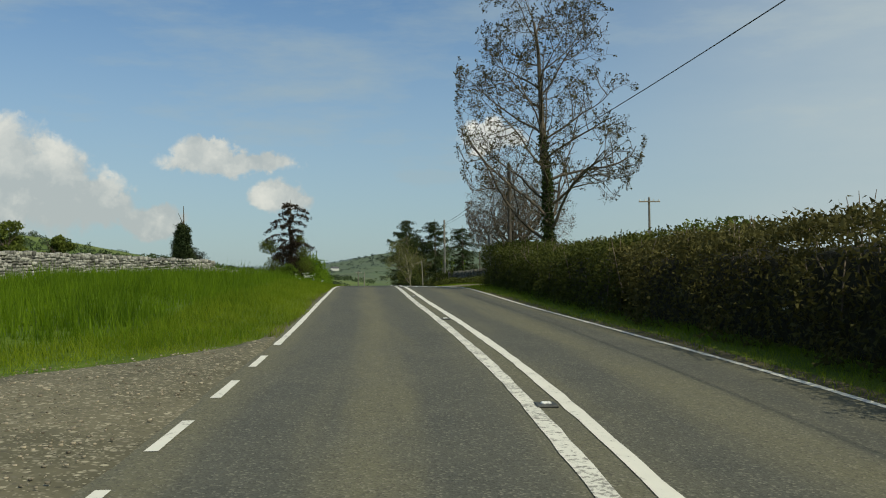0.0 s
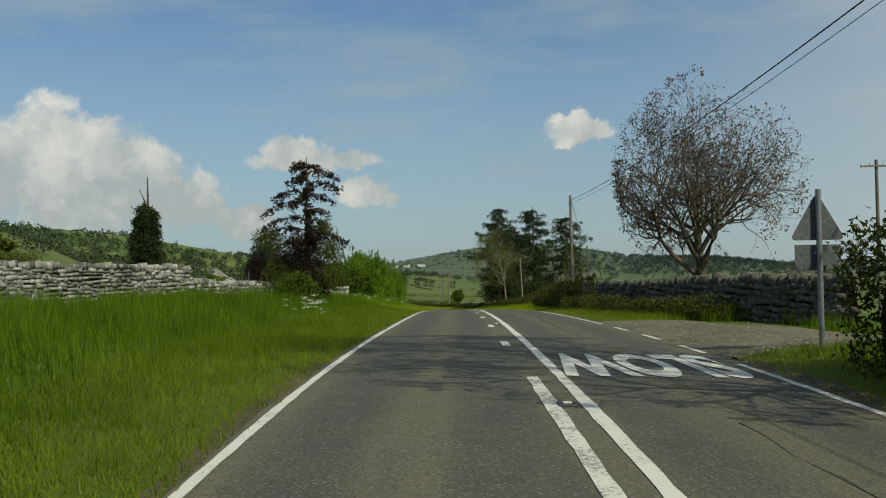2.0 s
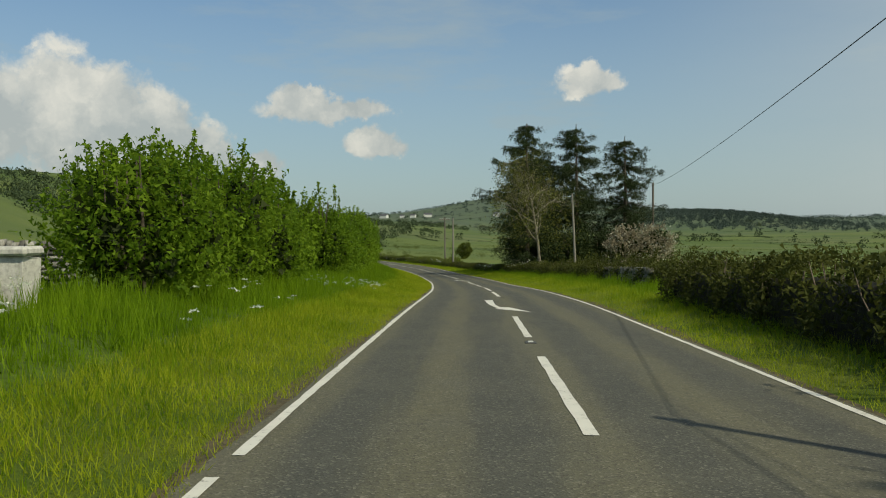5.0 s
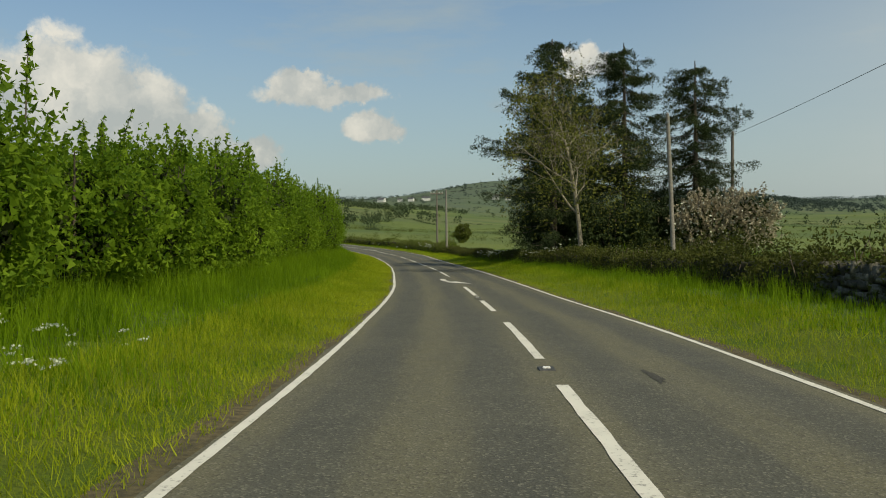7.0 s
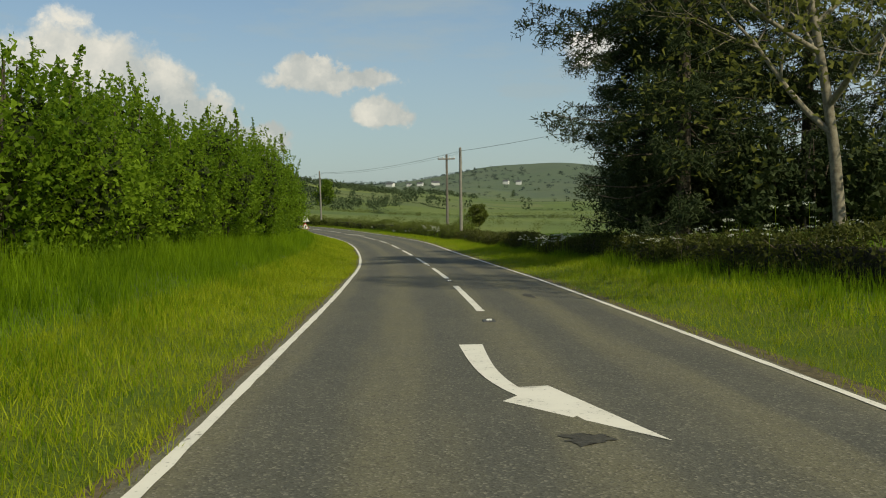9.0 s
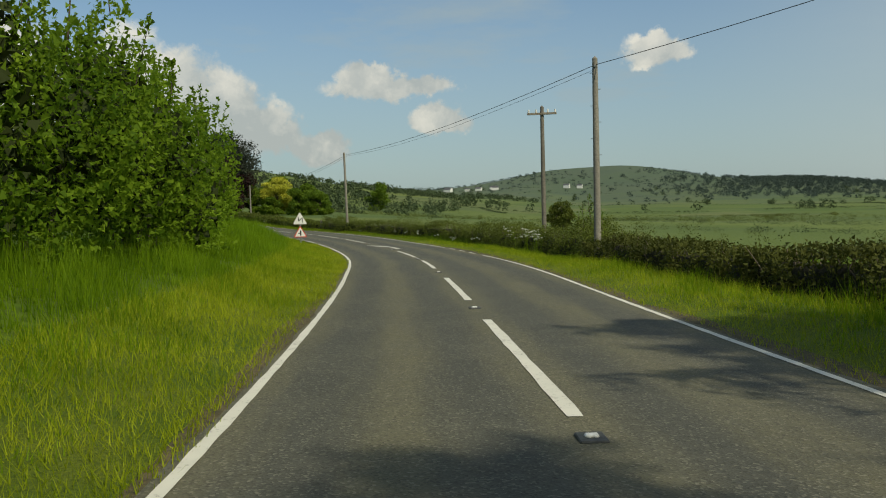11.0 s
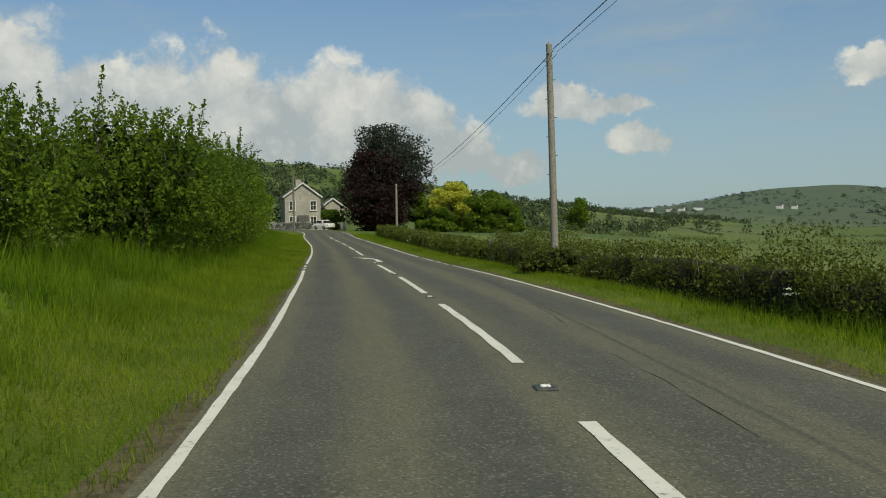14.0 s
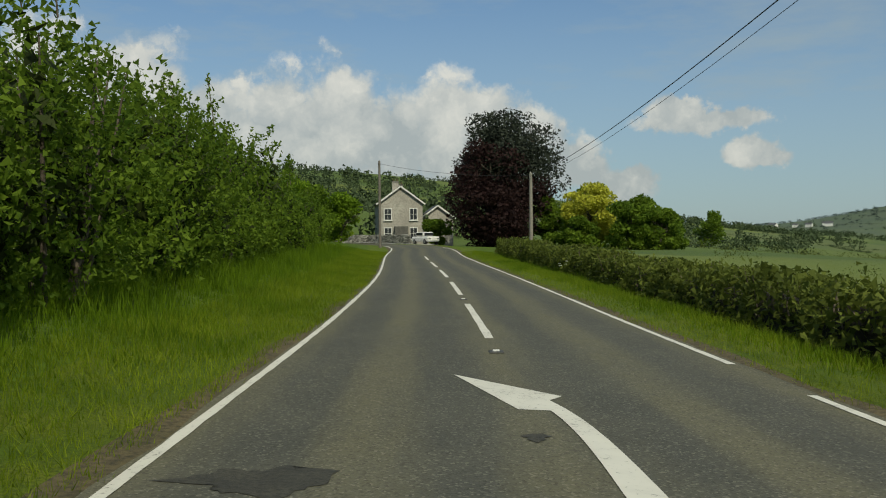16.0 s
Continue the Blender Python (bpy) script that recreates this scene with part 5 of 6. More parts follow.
def warning_signs():
    x, y = -31.2, 202.0
    t = thing("road_sign", "two triangular warning signs on one grey post, standing in grass", "road sign", x, y, turn=12)
    g = t.matrix_basis.translation.z
    top0, low0 = -3.51 - g, -4.17 - g
    part("post", tubes("post", [([(0, 0.05, -0.3), (0, 0.05, 1.0), (0, 0.05, top0 + 0.5)], [0.04] * 3)], M_METAL, 10), t)
    for nm, z, side, faded in (("bend_sign", top0, 0.73, True), ("junction_sign", low0, 0.69, False)):
        p = part(nm, (triangle_bm(side, 0.012, 0.0, 0.045, z), M_SIGN_BACK), t, "white triangle with a faded border" if faded else "white triangle with a red border")
        rim = M_SIGN_FADED if faded else M_SIGN_RED
        part("border", (triangle_bm(side, 0.003, -0.0035, 0.045, z), rim), p)
        inner = side * (0.86 if faded else 0.80)
        part("face", (triangle_bm(inner, 0.003, -0.007, 0.02, z + (side - inner) * 0.289), M_SIGN_WHITE), p)
        c = side / 0.75
        if nm == "bend_sign":
            sh = [[(-0.10 * c, z + 0.15 * c), (-0.06 * c, z + 0.17 * c), (-0.06 * c, z + 0.37 * c), (-0.10 * c, z + 0.37 * c)], [(-0.062 * c, z + 0.15 * c), (0.10 * c, z + 0.29 * c), (0.10 * c, z + 0.34 * c), (-0.058 * c, z + 0.21 * c)], [(0.10 * c, z + 0.09 * c), (0.14 * c, z + 0.09 * c), (0.14 * c, z + 0.34 * c), (0.10 * c, z + 0.34 * c)]]
        else:
            sh = [[(-0.02 * c, z + 0.09 * c), (0.055 * c, z + 0.09 * c), (0.055 * c, z + 0.34 * c), (0.018 * c, z + 0.40 * c), (-0.02 * c, z + 0.34 * c)], [(-0.12 * c, z + 0.20 * c), (-0.0205 * c, z + 0.20 * c), (-0.0205 * c, z + 0.245 * c), (-0.12 * c, z + 0.245 * c)]]
        part("symbol", (flat_bm(sh, -0.0075), M_SIGN_BLACK), p)


M_SIGN_FADED = two_tone("sign_faded_border", (0.72, 0.66, 0.63), (0.66, 0.60, 0.58), 3.0, 20.0, 0.45, 0, (0.6, 0.55, 0.52))
warning_signs()


def sign_from_behind():
    t = thing("road_sign", "grey back of a triangular road sign with plate on post", "road sign", 1.97, 39.4, turn=185)
    part("post", tubes("post", [([(0, 0.06, -0.3), (0, 0.06, 1.2), (0, 0.06, 2.15)], [0.038] * 3)], M_METAL, 10), t)
    p = part("triangle_plate", (triangle_bm(0.75, 0.012, 0.0, 0.045, 1.47), M_SIGN_BACK), t, "grey unpainted back")
    part("border", (triangle_bm(0.75, 0.003, -0.0035, 0.045, 1.47), M_SIGN_RED), p)
    part("lower_plate", (box((0.62, 0.012, 0.34), (0, 0, 1.24), bevel=0.004), M_SIGN_BACK), t)
    part("clamp", (box((0.12, 0.05, 0.04), (0, 0.03, 1.3)), M_METAL), t)


sign_from_behind()


# ---------------------------------------------------------------- dry stone walls
STONES = []


def stone_meshes():
    rng = np.random.default_rng(9)
    for k in range(10):
        c = np.array([(x, y, z) for z in (-0.5, 0.5) for y in (-0.5, 0.5) for x in (-0.5, 0.5)], float)
        c += rng.normal(size=c.shape) * 0.07
        c[4:, :2] *= rng.uniform(0.8, 1.0)
        f = [(0, 2, 3, 1), (4, 5, 7, 6), (0, 1, 5, 4), (2, 6, 7, 3), (0, 4, 6, 2), (1, 3, 7, 5)]
        STONES.append((c, np.array(f)))


stone_meshes()


def stone_data(mat):
    return [mesh_from("stone", c, f, mat) for c, f in STONES]


# darker copy of the dry stone, with shade on the wall put into its colour
M_STONE_SHADED = two_tone("shade_dark_stone", (0.21, 0.20, 0.165), (0.135, 0.13, 0.10), 2.0, 11.0, 0.95, 0.015, (0.05, 0.05, 0.035), piece=0.5)


def stone_wall(label, pts, height, thick, seed, singles=300, cope=True, near=None, name="stone_wall", mat=None):
    """A dry stone wall along a line of places: coursed stones over a dark heart, slabs on edge along the top."""
    rng = np.random.default_rng(seed)
    pts = np.array(pts, float)
    seg = np.linalg.norm(np.diff(pts, axis=0), axis=1)
    run = np.r_[0, np.cumsum(seg)]
    total = run[-1]
    def at_len(u):
        return np.array([np.interp(u, run, pts[:, 0]), np.interp(u, run, pts[:, 1])])
    o = at_len(total / 2)
    t = thing(name, label, "wall", float(o[0]), float(o[1]))
    base = np.array([o[0], o[1], t.matrix_basis.translation.z])
    items = []
    rows = int(height / 0.125)
    for r in range(rows):
        z0 = r * height / rows
        for sgn in (-1, 1):
            u = rng.uniform(0, 0.2)
            while u < total:
                ln = rng.uniform(0.13, 0.38)
                q = at_len(u + ln / 2)
                dv = at_len(min(u + ln, total)) - at_len(u)
                if np.hypot(*dv) < 0.05:
                    break
                a = math.atan2(dv[1], dv[0])
                batter = thick / 2 * (1 - 0.25 * r / rows)
                w = np.array([-math.sin(a), math.cos(a)]) * sgn * (batter - 0.07 + rng.normal() * 0.015)
                items.append((q[0] + w[0], q[1] + w[1], z0 + height / rows / 2 + 0.035 * math.sin(u * 2.3 + r) + rng.normal() * 0.012, ln * 0.97, 0.22 + rng.normal() * 0.02, height / rows * rng.uniform(0.7, 1.25), a + rng.normal() * 0.08))
                u += ln
    if cope:
        u = 0.0
        while u < total:
            w = rng.uniform(0.10, 0.19)
            q = at_len(u)
            dv = at_len(min(u + 0.2, total)) - at_len(max(u - 0.2, 0))
            a = math.atan2(dv[1], dv[0])
            hh = rng.uniform(0.13, 0.27)
            items.append((q[0], q[1], height + hh / 2 - 0.02, w, thick * rng.uniform(0.7, 0.95), hh, a + rng.normal() * 0.12))
            u += w * 1.05
    gz = ground_z(np.array([i[0] for i in items]), np.array([i[1] for i in items]))
    ref = np.array(near if near is not None else pts[-1])
    order = np.argsort([(i[0] - ref[0]) ** 2 + (i[1] - ref[1]) ** 2 for i in items])
    data = stone_data(mat or M_STONE_PIECE)
    vs, fs, n = [], [], 0
    for rank, k in enumerate(order):
        x, y, z, lx, ly, lz, a = items[k]
        if rank < singles:
            ob = new("stone", data[k % len(data)])
            ob.parent = t
            ob.matrix_basis = Matrix.LocRotScale((x - base[0], y - base[1], z + gz[k] - base[2]), Euler((0, 0, a)), (lx, ly, lz))
        else:
            c, f = STONES[k % len(STONES)]
            p = c * (lx, ly, lz)
            ca, sa = math.cos(a), math.sin(a)
            vs.append(np.stack([p[:, 0] * ca - p[:, 1] * sa + x - base[0], p[:, 0] * sa + p[:, 1] * ca + y - base[1], p[:, 2] + z + gz[k] - base[2]], -1))
            fs.append(f + n)
            n += 8
    if vs:
        tagged(part("stonework", mesh_from("stonework", np.concatenate(vs), np.concatenate(fs), mat or M_STONE), t), kind="stuff")
    # dark sheet behind the stones, visible through the gaps
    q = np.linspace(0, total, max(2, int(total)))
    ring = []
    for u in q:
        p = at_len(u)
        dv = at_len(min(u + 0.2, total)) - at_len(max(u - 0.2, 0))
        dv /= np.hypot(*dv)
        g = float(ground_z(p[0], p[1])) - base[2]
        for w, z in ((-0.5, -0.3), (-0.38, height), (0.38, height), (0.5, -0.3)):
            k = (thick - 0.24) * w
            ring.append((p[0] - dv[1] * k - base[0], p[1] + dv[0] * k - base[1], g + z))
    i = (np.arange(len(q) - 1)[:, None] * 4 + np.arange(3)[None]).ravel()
    part("dark_core", mesh_from("dark_core", ring, np.stack([i, i + 1, i + 5, i + 4], 1), M_DARK_FILL), t)
    return t


def along(*rows):
    return [tuple(float(v) for v in on_line(s, d)) for s, d in rows]


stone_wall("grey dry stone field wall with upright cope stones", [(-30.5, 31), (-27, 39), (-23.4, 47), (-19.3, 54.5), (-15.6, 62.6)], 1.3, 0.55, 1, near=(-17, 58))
stone_wall("grey dry stone field wall ending at a gate", [(-15.5, 62.9), (-12.8, 69.6)], 0.78, 0.55, 8, singles=150)
stone_wall("short grey dry stone wall beside a field gate", [(-13.3, 74.1), (-13.2, 79.2)], 0.5, 0.55, 2, singles=150)
stone_wall("dry stone wall coloured dark for shade, above brambles", along((46.4, 8.4), (50, 7.0), (56, 6.2), (63.0, 5.6)), 0.92, 0.5, 3, mat=M_STONE_SHADED, near=tuple(along((54, 6))[0]))
stone_wall("tumbled stretch of dry stone wall among hedges", along((102.5, 7.0), (112.0, 7.05)), 0.5, 0.5, 4, singles=160, mat=M_STONE_SHADED)
stone_wall("low dry stone wall in front of the far trees", along((282, 6.2), (296, 6.6), (308, 7.4)), 0.7, 0.5, 5, singles=60)
stone_wall("grey dry stone field wall across pasture", [(-34, 82), (-24, 86), (-16.5, 88.5)], 1.0, 0.55, 6, singles=60)


def stone_post(label, x, y, h, w, mat):
    t = thing("gatepost", label, "gatepost", x, y)
    bm = box((w, w * 0.8, h + 0.3), (0, 0, h / 2 - 0.15), bevel=0.04)
    rng = np.random.default_rng(int(abs(x * 100)))
    for v in bm.verts:
        v.co += Vector(rng.normal(size=3) * 0.02)
    part("pillar", (bm, mat), t)
    bm = box((w * 1.15, w, 0.14), (0.02, 0, h + 0.06), bevel=0.04)
    part("cap_stone", (bm, mat), t)


M_WHITEWASH = two_tone("whitewashed_stone", (0.62, 0.61, 0.56), (0.52, 0.51, 0.46), 2.0, 12.0, 0.9, 0.01, (0.36, 0.35, 0.32))
stone_post("rough stone gatepost with a pale cap", -12.4, 70.5, 0.95, 0.42, M_STONE_PIECE)
stone_post("whitewashed square stone gatepost", -12.85, 79.9, 0.85, 0.56, M_WHITEWASH)


def gate(name, label, x, y, turn, width, h, mat, bars=5, r=0.03, posts=True):
    t = thing(name, label, "gate", x, y, turn=turn)
    if posts:
        for sx in (-1, 1):
            part("post", (box((0.13, 0.13, h + 0.45), (sx * (width / 2 + 0.1), 0, h / 2 - 0.05), bevel=0.015), M_TIMBER), t)
    for k in range(bars):
        z = 0.22 + (h - 0.22) * (k / (bars - 1)) ** 0.85
        part("rail", (box((width, r * 1.6, r * 2.2), (0, 0, z), bevel=0.006), mat), t)
    for sx in (-1, 1):
        part("stile", (box((r * 2.4, r * 1.7, h - 0.1), (sx * width / 2, 0, 0.2 + (h - 0.1) / 2), bevel=0.006), mat), t)
    ang = math.atan2(h - 0.25, width)
    part("brace", (box((math.hypot(width, h - 0.25), r * 1.4, r * 1.8), (0, -0.04, 0.22 + (h - 0.22) / 2), Euler((0, -ang, 0))), mat), t)
    return t


M_GATE = two_tone("dark_gate_metal", (0.06, 0.065, 0.06), (0.09, 0.09, 0.085), 2.0, 14.0, 0.6)
gate("field_gate", "weathered timber field gate in a wall gap", -12.9, 72.2, 82, 2.6, 0.85, M_TIMBER)
gx, gy = on_line(64.3, 5.4)
gate("field_gate", "grey barred field gate between wall and hedge", float(gx), float(gy), 98, 2.4, 1.0, M_POLE_DARK, r=0.02)
gx, gy = on_line(244.4, 5.8)
gate("field_gate", "dark metal barred gate into a riverside field", float(gx), float(gy), 119, 2.6, 1.05, M_GATE, r=0.02)


# ---------------------------------------------------------------- lay-bys
def patch(name, label, s0, s1, inner, outer, mat, kind="structure", lift=0.02, taper=3.0, thing_cat="lay-by"):
    s = np.arange(s0, s1 + 0.01, 0.4)
    k = ease((s - s0) / taper) * ease((s1 - s) / taper)
    rows = []
    for u in np.linspace(0, 1, 8):
        d0 = inner(s)
        d = d0 + (outer - d0) * u * (0.05 + 0.95 * k) + 0.22 * waves(s * 2.1, s + u * 4, 1.0) * u
        x, y = on_line(s, d)
        rows.append(np.stack([x, y, near_z(s, d) + lift + 0.008 * waves(x, y, 0.2) - 0.05 * (u == 1) - 0.035 * (u == 0)], -1))
    v = np.stack(rows, 1)
    n, m = v.shape[:2]
    i = np.arange(n - 1)[:, None] * m + np.arange(m - 1)[None]
    me = mesh_from(name, v.reshape(-1, 3), np.stack([i, i + 1, i + 1 + m, i + m], -1).reshape(-1, 4), mat, smooth=True)
    tagged(part(name, me), label, thing_cat, kind=kind)


patch("lay_by_left", "rough brown gravel lay-by beside the road", -23, 13.0, lambda s: off_left(s) - 0.09, -5.3, M_GRAVEL, taper=7.0)
patch("lay_by_right", "pale gravel field entrance beside the road", 38.6, 49.5, lambda s: off_right(s) + 0.09, 7.6, M_GRAVEL, taper=3.5)


M_PEBBLE = two_tone("pebble", (0.36, 0.315, 0.235), (0.25, 0.215, 0.155), 1.0, 30.0, 0.95, 0, (0.15, 0.13, 0.10), island=0.5)


def pebbles():
    rng = np.random.default_rng(12)
    vs, fs, n = [], [], 0
    for s0, s1, d0, d1, k in ((-2, 12.5, -5.2, -1.75, 6500), (39.5, 48.5, 3.8, 6.8, 2000)):
        s, d = rng.uniform(s0, s1, k), rng.uniform(d0, d1, k)
        keep = np.where(d0 < 0, d > -1.9 - 3.4 * ease((13.0 - s) / 7.0), True)
        s, d = s[keep], d[keep]
        x, y = on_line(s, d)
        z = near_z(s, d) + 0.022
        for i in range(len(s)):
            c, f = STONES[i % 10]
            sz = 0.005 + 0.020 * rng.random() ** 3
            vs.append(c * (sz * rng.uniform(0.8, 1.6), sz, sz * 0.7) + (x[i], y[i], z[i]))
            fs.append(f + n)
            n += 8
    tagged(part("loose_stones", mesh_from("loose_stones", np.concatenate(vs), np.concatenate(fs), M_PEBBLE)), "loose pale stones scattered over gravel", "stones", kind="stuff")


pebbles()


# ---------------------------------------------------------------- cat's eyes, repairs
def cats_eye(s, d):
    x, y = on_line(s, d)
    a = np.degrees(np.arctan2(*(smooth_table(LINE, s + 1) - smooth_table(LINE, s - 1))[[1, 0]])) - 90
    t = thing("cats_eye", "small white reflecting road stud in an iron shoe", "road stud", float(x), float(y), z=float(road_z(s, d)), turn=float(a), group="road studs")
    part("iron_shoe", EYE_SHOE, t)
    part("rubber_pad", EYE_PAD, t)
    for sx in (-0.02, 0.02):
        part("reflector", EYE_GLASS, t, at=Matrix.Translation((sx, -0.03, 0.018)))


bm = box((0.17, 0.22, 0.02), (0, 0, 0.006), bevel=0.008)
EYE_SHOE = bpy.data.meshes.new("iron_shoe")
bm.to_mesh(EYE_SHOE)
bm.free()
EYE_SHOE.materials.append(M_GATE)
bm = box((0.08, 0.06, 0.022), (0, 0, 0.02), bevel=0.008)
EYE_PAD = bpy.data.meshes.new("rubber_pad")
bm.to_mesh(EYE_PAD)
bm.free()
EYE_PAD.materials.append(M_WHITE)
bm = bmesh.new()
bmesh.ops.create_uvsphere(bm, u_segments=8, v_segments=6, radius=0.01)
EYE_GLASS = bpy.data.meshes.new("reflector")
bm.to_mesh(EYE_GLASS)
bm.free()
EYE_GLASS.materials.append(M_WHITE)
for s in (7.2, 16.1, 25.0, 34.4, 47.4, 60.1, 64.9, 81.0, 104.4, 119.4, 135.6, 145.0, 154.0, 163.0, 171.2, 181.0, 190.6, 199.3, 206.3, 214.6, 223.9, 232.6, 241.3, 250.2, 259.4):
    cats_eye(s, float(off_mid(s)) - 0.02)

M_PATCH = two_tone("tar_patch", (0.055, 0.054, 0.044), (0.078, 0.075, 0.058), 3.0, 30.0, 0.8, 0.004, (0.032, 0.031, 0.028))


def tar_patch(s, d, ls, ld, seed):
    """An uneven repair: ragged outline, a few millimetres proud."""
    rng = np.random.default_rng(seed)
    ang = np.linspace(0, 2 * np.pi, 40, endpoint=False)
    r = 0.85 + 0.2 * np.sin(3 * ang + seed) + 0.15 * np.sin(7 * ang + 2 * seed) + 0.10 * rng.normal(size=40)
    flat_shape("tar_patch", [(float(d + ld * q * math.cos(a)), float(ls * q * math.sin(a))) for a, q in zip(ang, r)], s, lambda v: 0.0, M_PATCH, ROAD, 0.004, "dark ragged repair")


for k, (s, d, ls, ld) in enumerate(((208.6, 1.58, 0.45, 0.16), (239.0, -1.15, 0.42, 0.22), (244.6, -0.95, 0.35, 0.42), (245.6, 0.62, 0.13, 0.09), (128.7, 0.98, 0.16, 0.16), (199.4, 1.3, 0.25, 0.10), (190.3, 1.22, 0.2, 0.09), (29.5, 0.35, 0.3, 0.1), (140.5, 2.2, 0.6, 0.1), (52.0, 2.3, 0.7, 0.06), (118.5, 1.0, 0.25, 0.1), (104.0, 1.9, 0.5, 0.06), (97.6, 1.0, 0.2, 0.12))):
    tar_patch(s, d, ls, ld, 60 + k)


def cracks():
    rng = np.random.default_rng(4)
    for s0, s1, d0 in ((20, 30, 2.6), (31, 34, 2.1), (46, 53, 2.2), (55, 59, 2.3), (64, 72, 2.0), (213, 217, 2.1), (219, 224, 2.2)):
        s = np.arange(s0, s1, 0.3)
        w = np.cumsum(rng.normal(size=len(s)) * 0.03)
        f = lambda q, w=w, s=s, d0=d0: np.interp(q, s, d0 + w)
        strip("seam", s0, s1 - 0.4, f, 0.004, M_SEAM, ROAD, 0.012, 0.003, "dark tarry seam")


cracks()


# ---------------------------------------------------------------- grass and flowers
def blades(name, label, rng, s, a, side, h, w, mat, lean=0.35):
    """Grass: one slim bent blade at each place, a metres out from the edge line."""
    d = np.where(side < 0, off_left(s) - a, off_right(s) + a)
    x, y = on_line(s, d)
    z = near_z(s, d) - 0.02
    n = len(s)
    ang = rng.uniform(0, 2 * np.pi, n)
    bx, by = np.cos(ang) * w / 2, np.sin(ang) * w / 2
    lx, ly = rng.normal(size=n) * lean * h, rng.normal(size=n) * lean * h
    b0 = np.stack([x - bx, y - by, z], -1)
    b1 = np.stack([x + bx, y + by, z], -1)
    tip = np.stack([x + lx, y + ly, z + h * (1 - 0.25 * np.minimum(1, np.hypot(lx, ly) / h))], -1)
    v = np.stack([b0, b1, tip], 1).reshape(-1, 3)
    tagged(part(name, mesh_from(name, v, np.arange(3 * n).reshape(-1, 3), mat)), label, "grass", kind="stuff")


def verge_grass():
    rng = np.random.default_rng(8)
    def lay_by(s, side):
        return 3.2 * ease((13.5 - s) / 7.0) if side < 0 else 0.0 * s

    def clear(s, a, side):
        if side < 0:
            return ~((s < 13.0) & (a < 0.2 + (3.4 + 0.5 * waves(s * 2, a * 3, 1.0) + 0.5 * rng.normal(size=len(s))) * ease((13.5 - s) / 7.0)))
        return ~(((s > 39.2) & (s < 49) & (a < 3.9)) | ((s > 195.5) & (s < 200.5) & (a < 0.25)))
    # stretches of darker and of lighter verge, each with its own sward
    for s0, s1, dark in ((-4, 68, True), (68, 208, False), (208, 304, True)):
        for side in (-1, 1):
            n = int((1350 if side < 0 else 600) * (s1 - s0))
            s = rng.uniform(s0, s1, n)
            a = 0.03 + rng.random(n) ** 1.2 * 2.2 + lay_by(s, side)
            k = clear(s, a, side) & (a > 0.07 + 0.08 * (1 + waves(s, s, 2.3)) + 0.05 * waves(s, s * 0.3, 0.3) + 0.05 * rng.normal(size=n))
            s, a = s[k], a[k]
            blades("short_grass", "short yellow-green grass along the road edge", rng, s, a, side, rng.uniform(0.035, 0.11, len(s)) * (1 + 0.9 * np.maximum(a - lay_by(s, side), 0)), rng.uniform(0.006, 0.012, len(s)), L_GRASS_SHORT if not dark else L_GRASS_SHORT_DEEP, 0.4)
            # long grass stands in tufts of eight blades
            lim = (9.0 if s0 < 0 else 6.5) if side < 0 else 4.0
            n = int((185 if side < 0 else 95) * (s1 - s0))
            s = rng.uniform(s0, s1, n)
            a = 0.6 + rng.random(n) ** 1.4 * lim
            back = a - lay_by(s, side)
            tall = (0.14 + (0.40 if side < 0 else 0.34) * ease((back - 0.7) / 2.8)) * (0.85 + 0.42 * waves(s * 0.9, a * 1.6, 1.2)) * rng.uniform(0.55, 1.3, n)
            keep = rng.random(n) < ease((back - 0.3 - 0.35 * waves(s, s * 0.4, 1.7)) / 1.2)
            s, a, tall = (np.repeat(v[keep], 8) for v in (s, a, tall))
            s, a = s + rng.normal(size=len(s)) * 0.09, a + rng.normal(size=len(s)) * 0.09
            k = clear(s, a, side) & (a > 0.35)
            s, a, tall = s[k], a[k], tall[k] * rng.uniform(0.6, 1.15, k.sum())
            blades("long_grass", "long lush green grass on the verge", rng, s, a, side, tall, rng.uniform(0.008, 0.015, len(s)) * (1 + 0.14 * a), L_GRASS if not dark else L_GRASS_DEEP, 0.22)


verge_grass()


def umbels(label, spots, seed):
    """Cow parsley: thin stems and flat white heads."""
    rng = np.random.default_rng(seed)
    paths, heads = [], []
    for s0, s1, d0, d1, n, h in spots:
        s, d = rng.uniform(s0, s1, n), rng.uniform(d0, d1, n)
        x, y = on_line(s, d)
        z = near_z(s, d)
        for i in range(n):
            hh = h * rng.uniform(0.75, 1.15)
            top = np.array([x[i] + rng.normal() * 0.08, y[i] + rng.normal() * 0.08, z[i] + hh])
            paths.append(([(x[i], y[i], z[i]), tuple(top)], [0.006, 0.004]))
            for q in range(3):
                c = top + np.array([rng.normal() * 0.09, rng.normal() * 0.09, -abs(rng.normal()) * 0.09])
                heads.append(c + np.c_[rng.normal(size=(12, 2)) * 0.035, rng.normal(size=12) * 0.008])
    v, f = tube_arrays(paths, 3)
    lv, lf = leaf_arrays(rng, np.vstack(heads), 0.026, slim=0.95)
    me = mesh_from("cow_parsley", np.vstack([v, lv]), [f, lf + len(v)], [L_GRASS, L_FLOWER], mat_index=np.r_[np.zeros(len(f)), np.ones(len(lf))])
    tagged(part("cow_parsley", me), label, "wildflowers", kind="stuff")


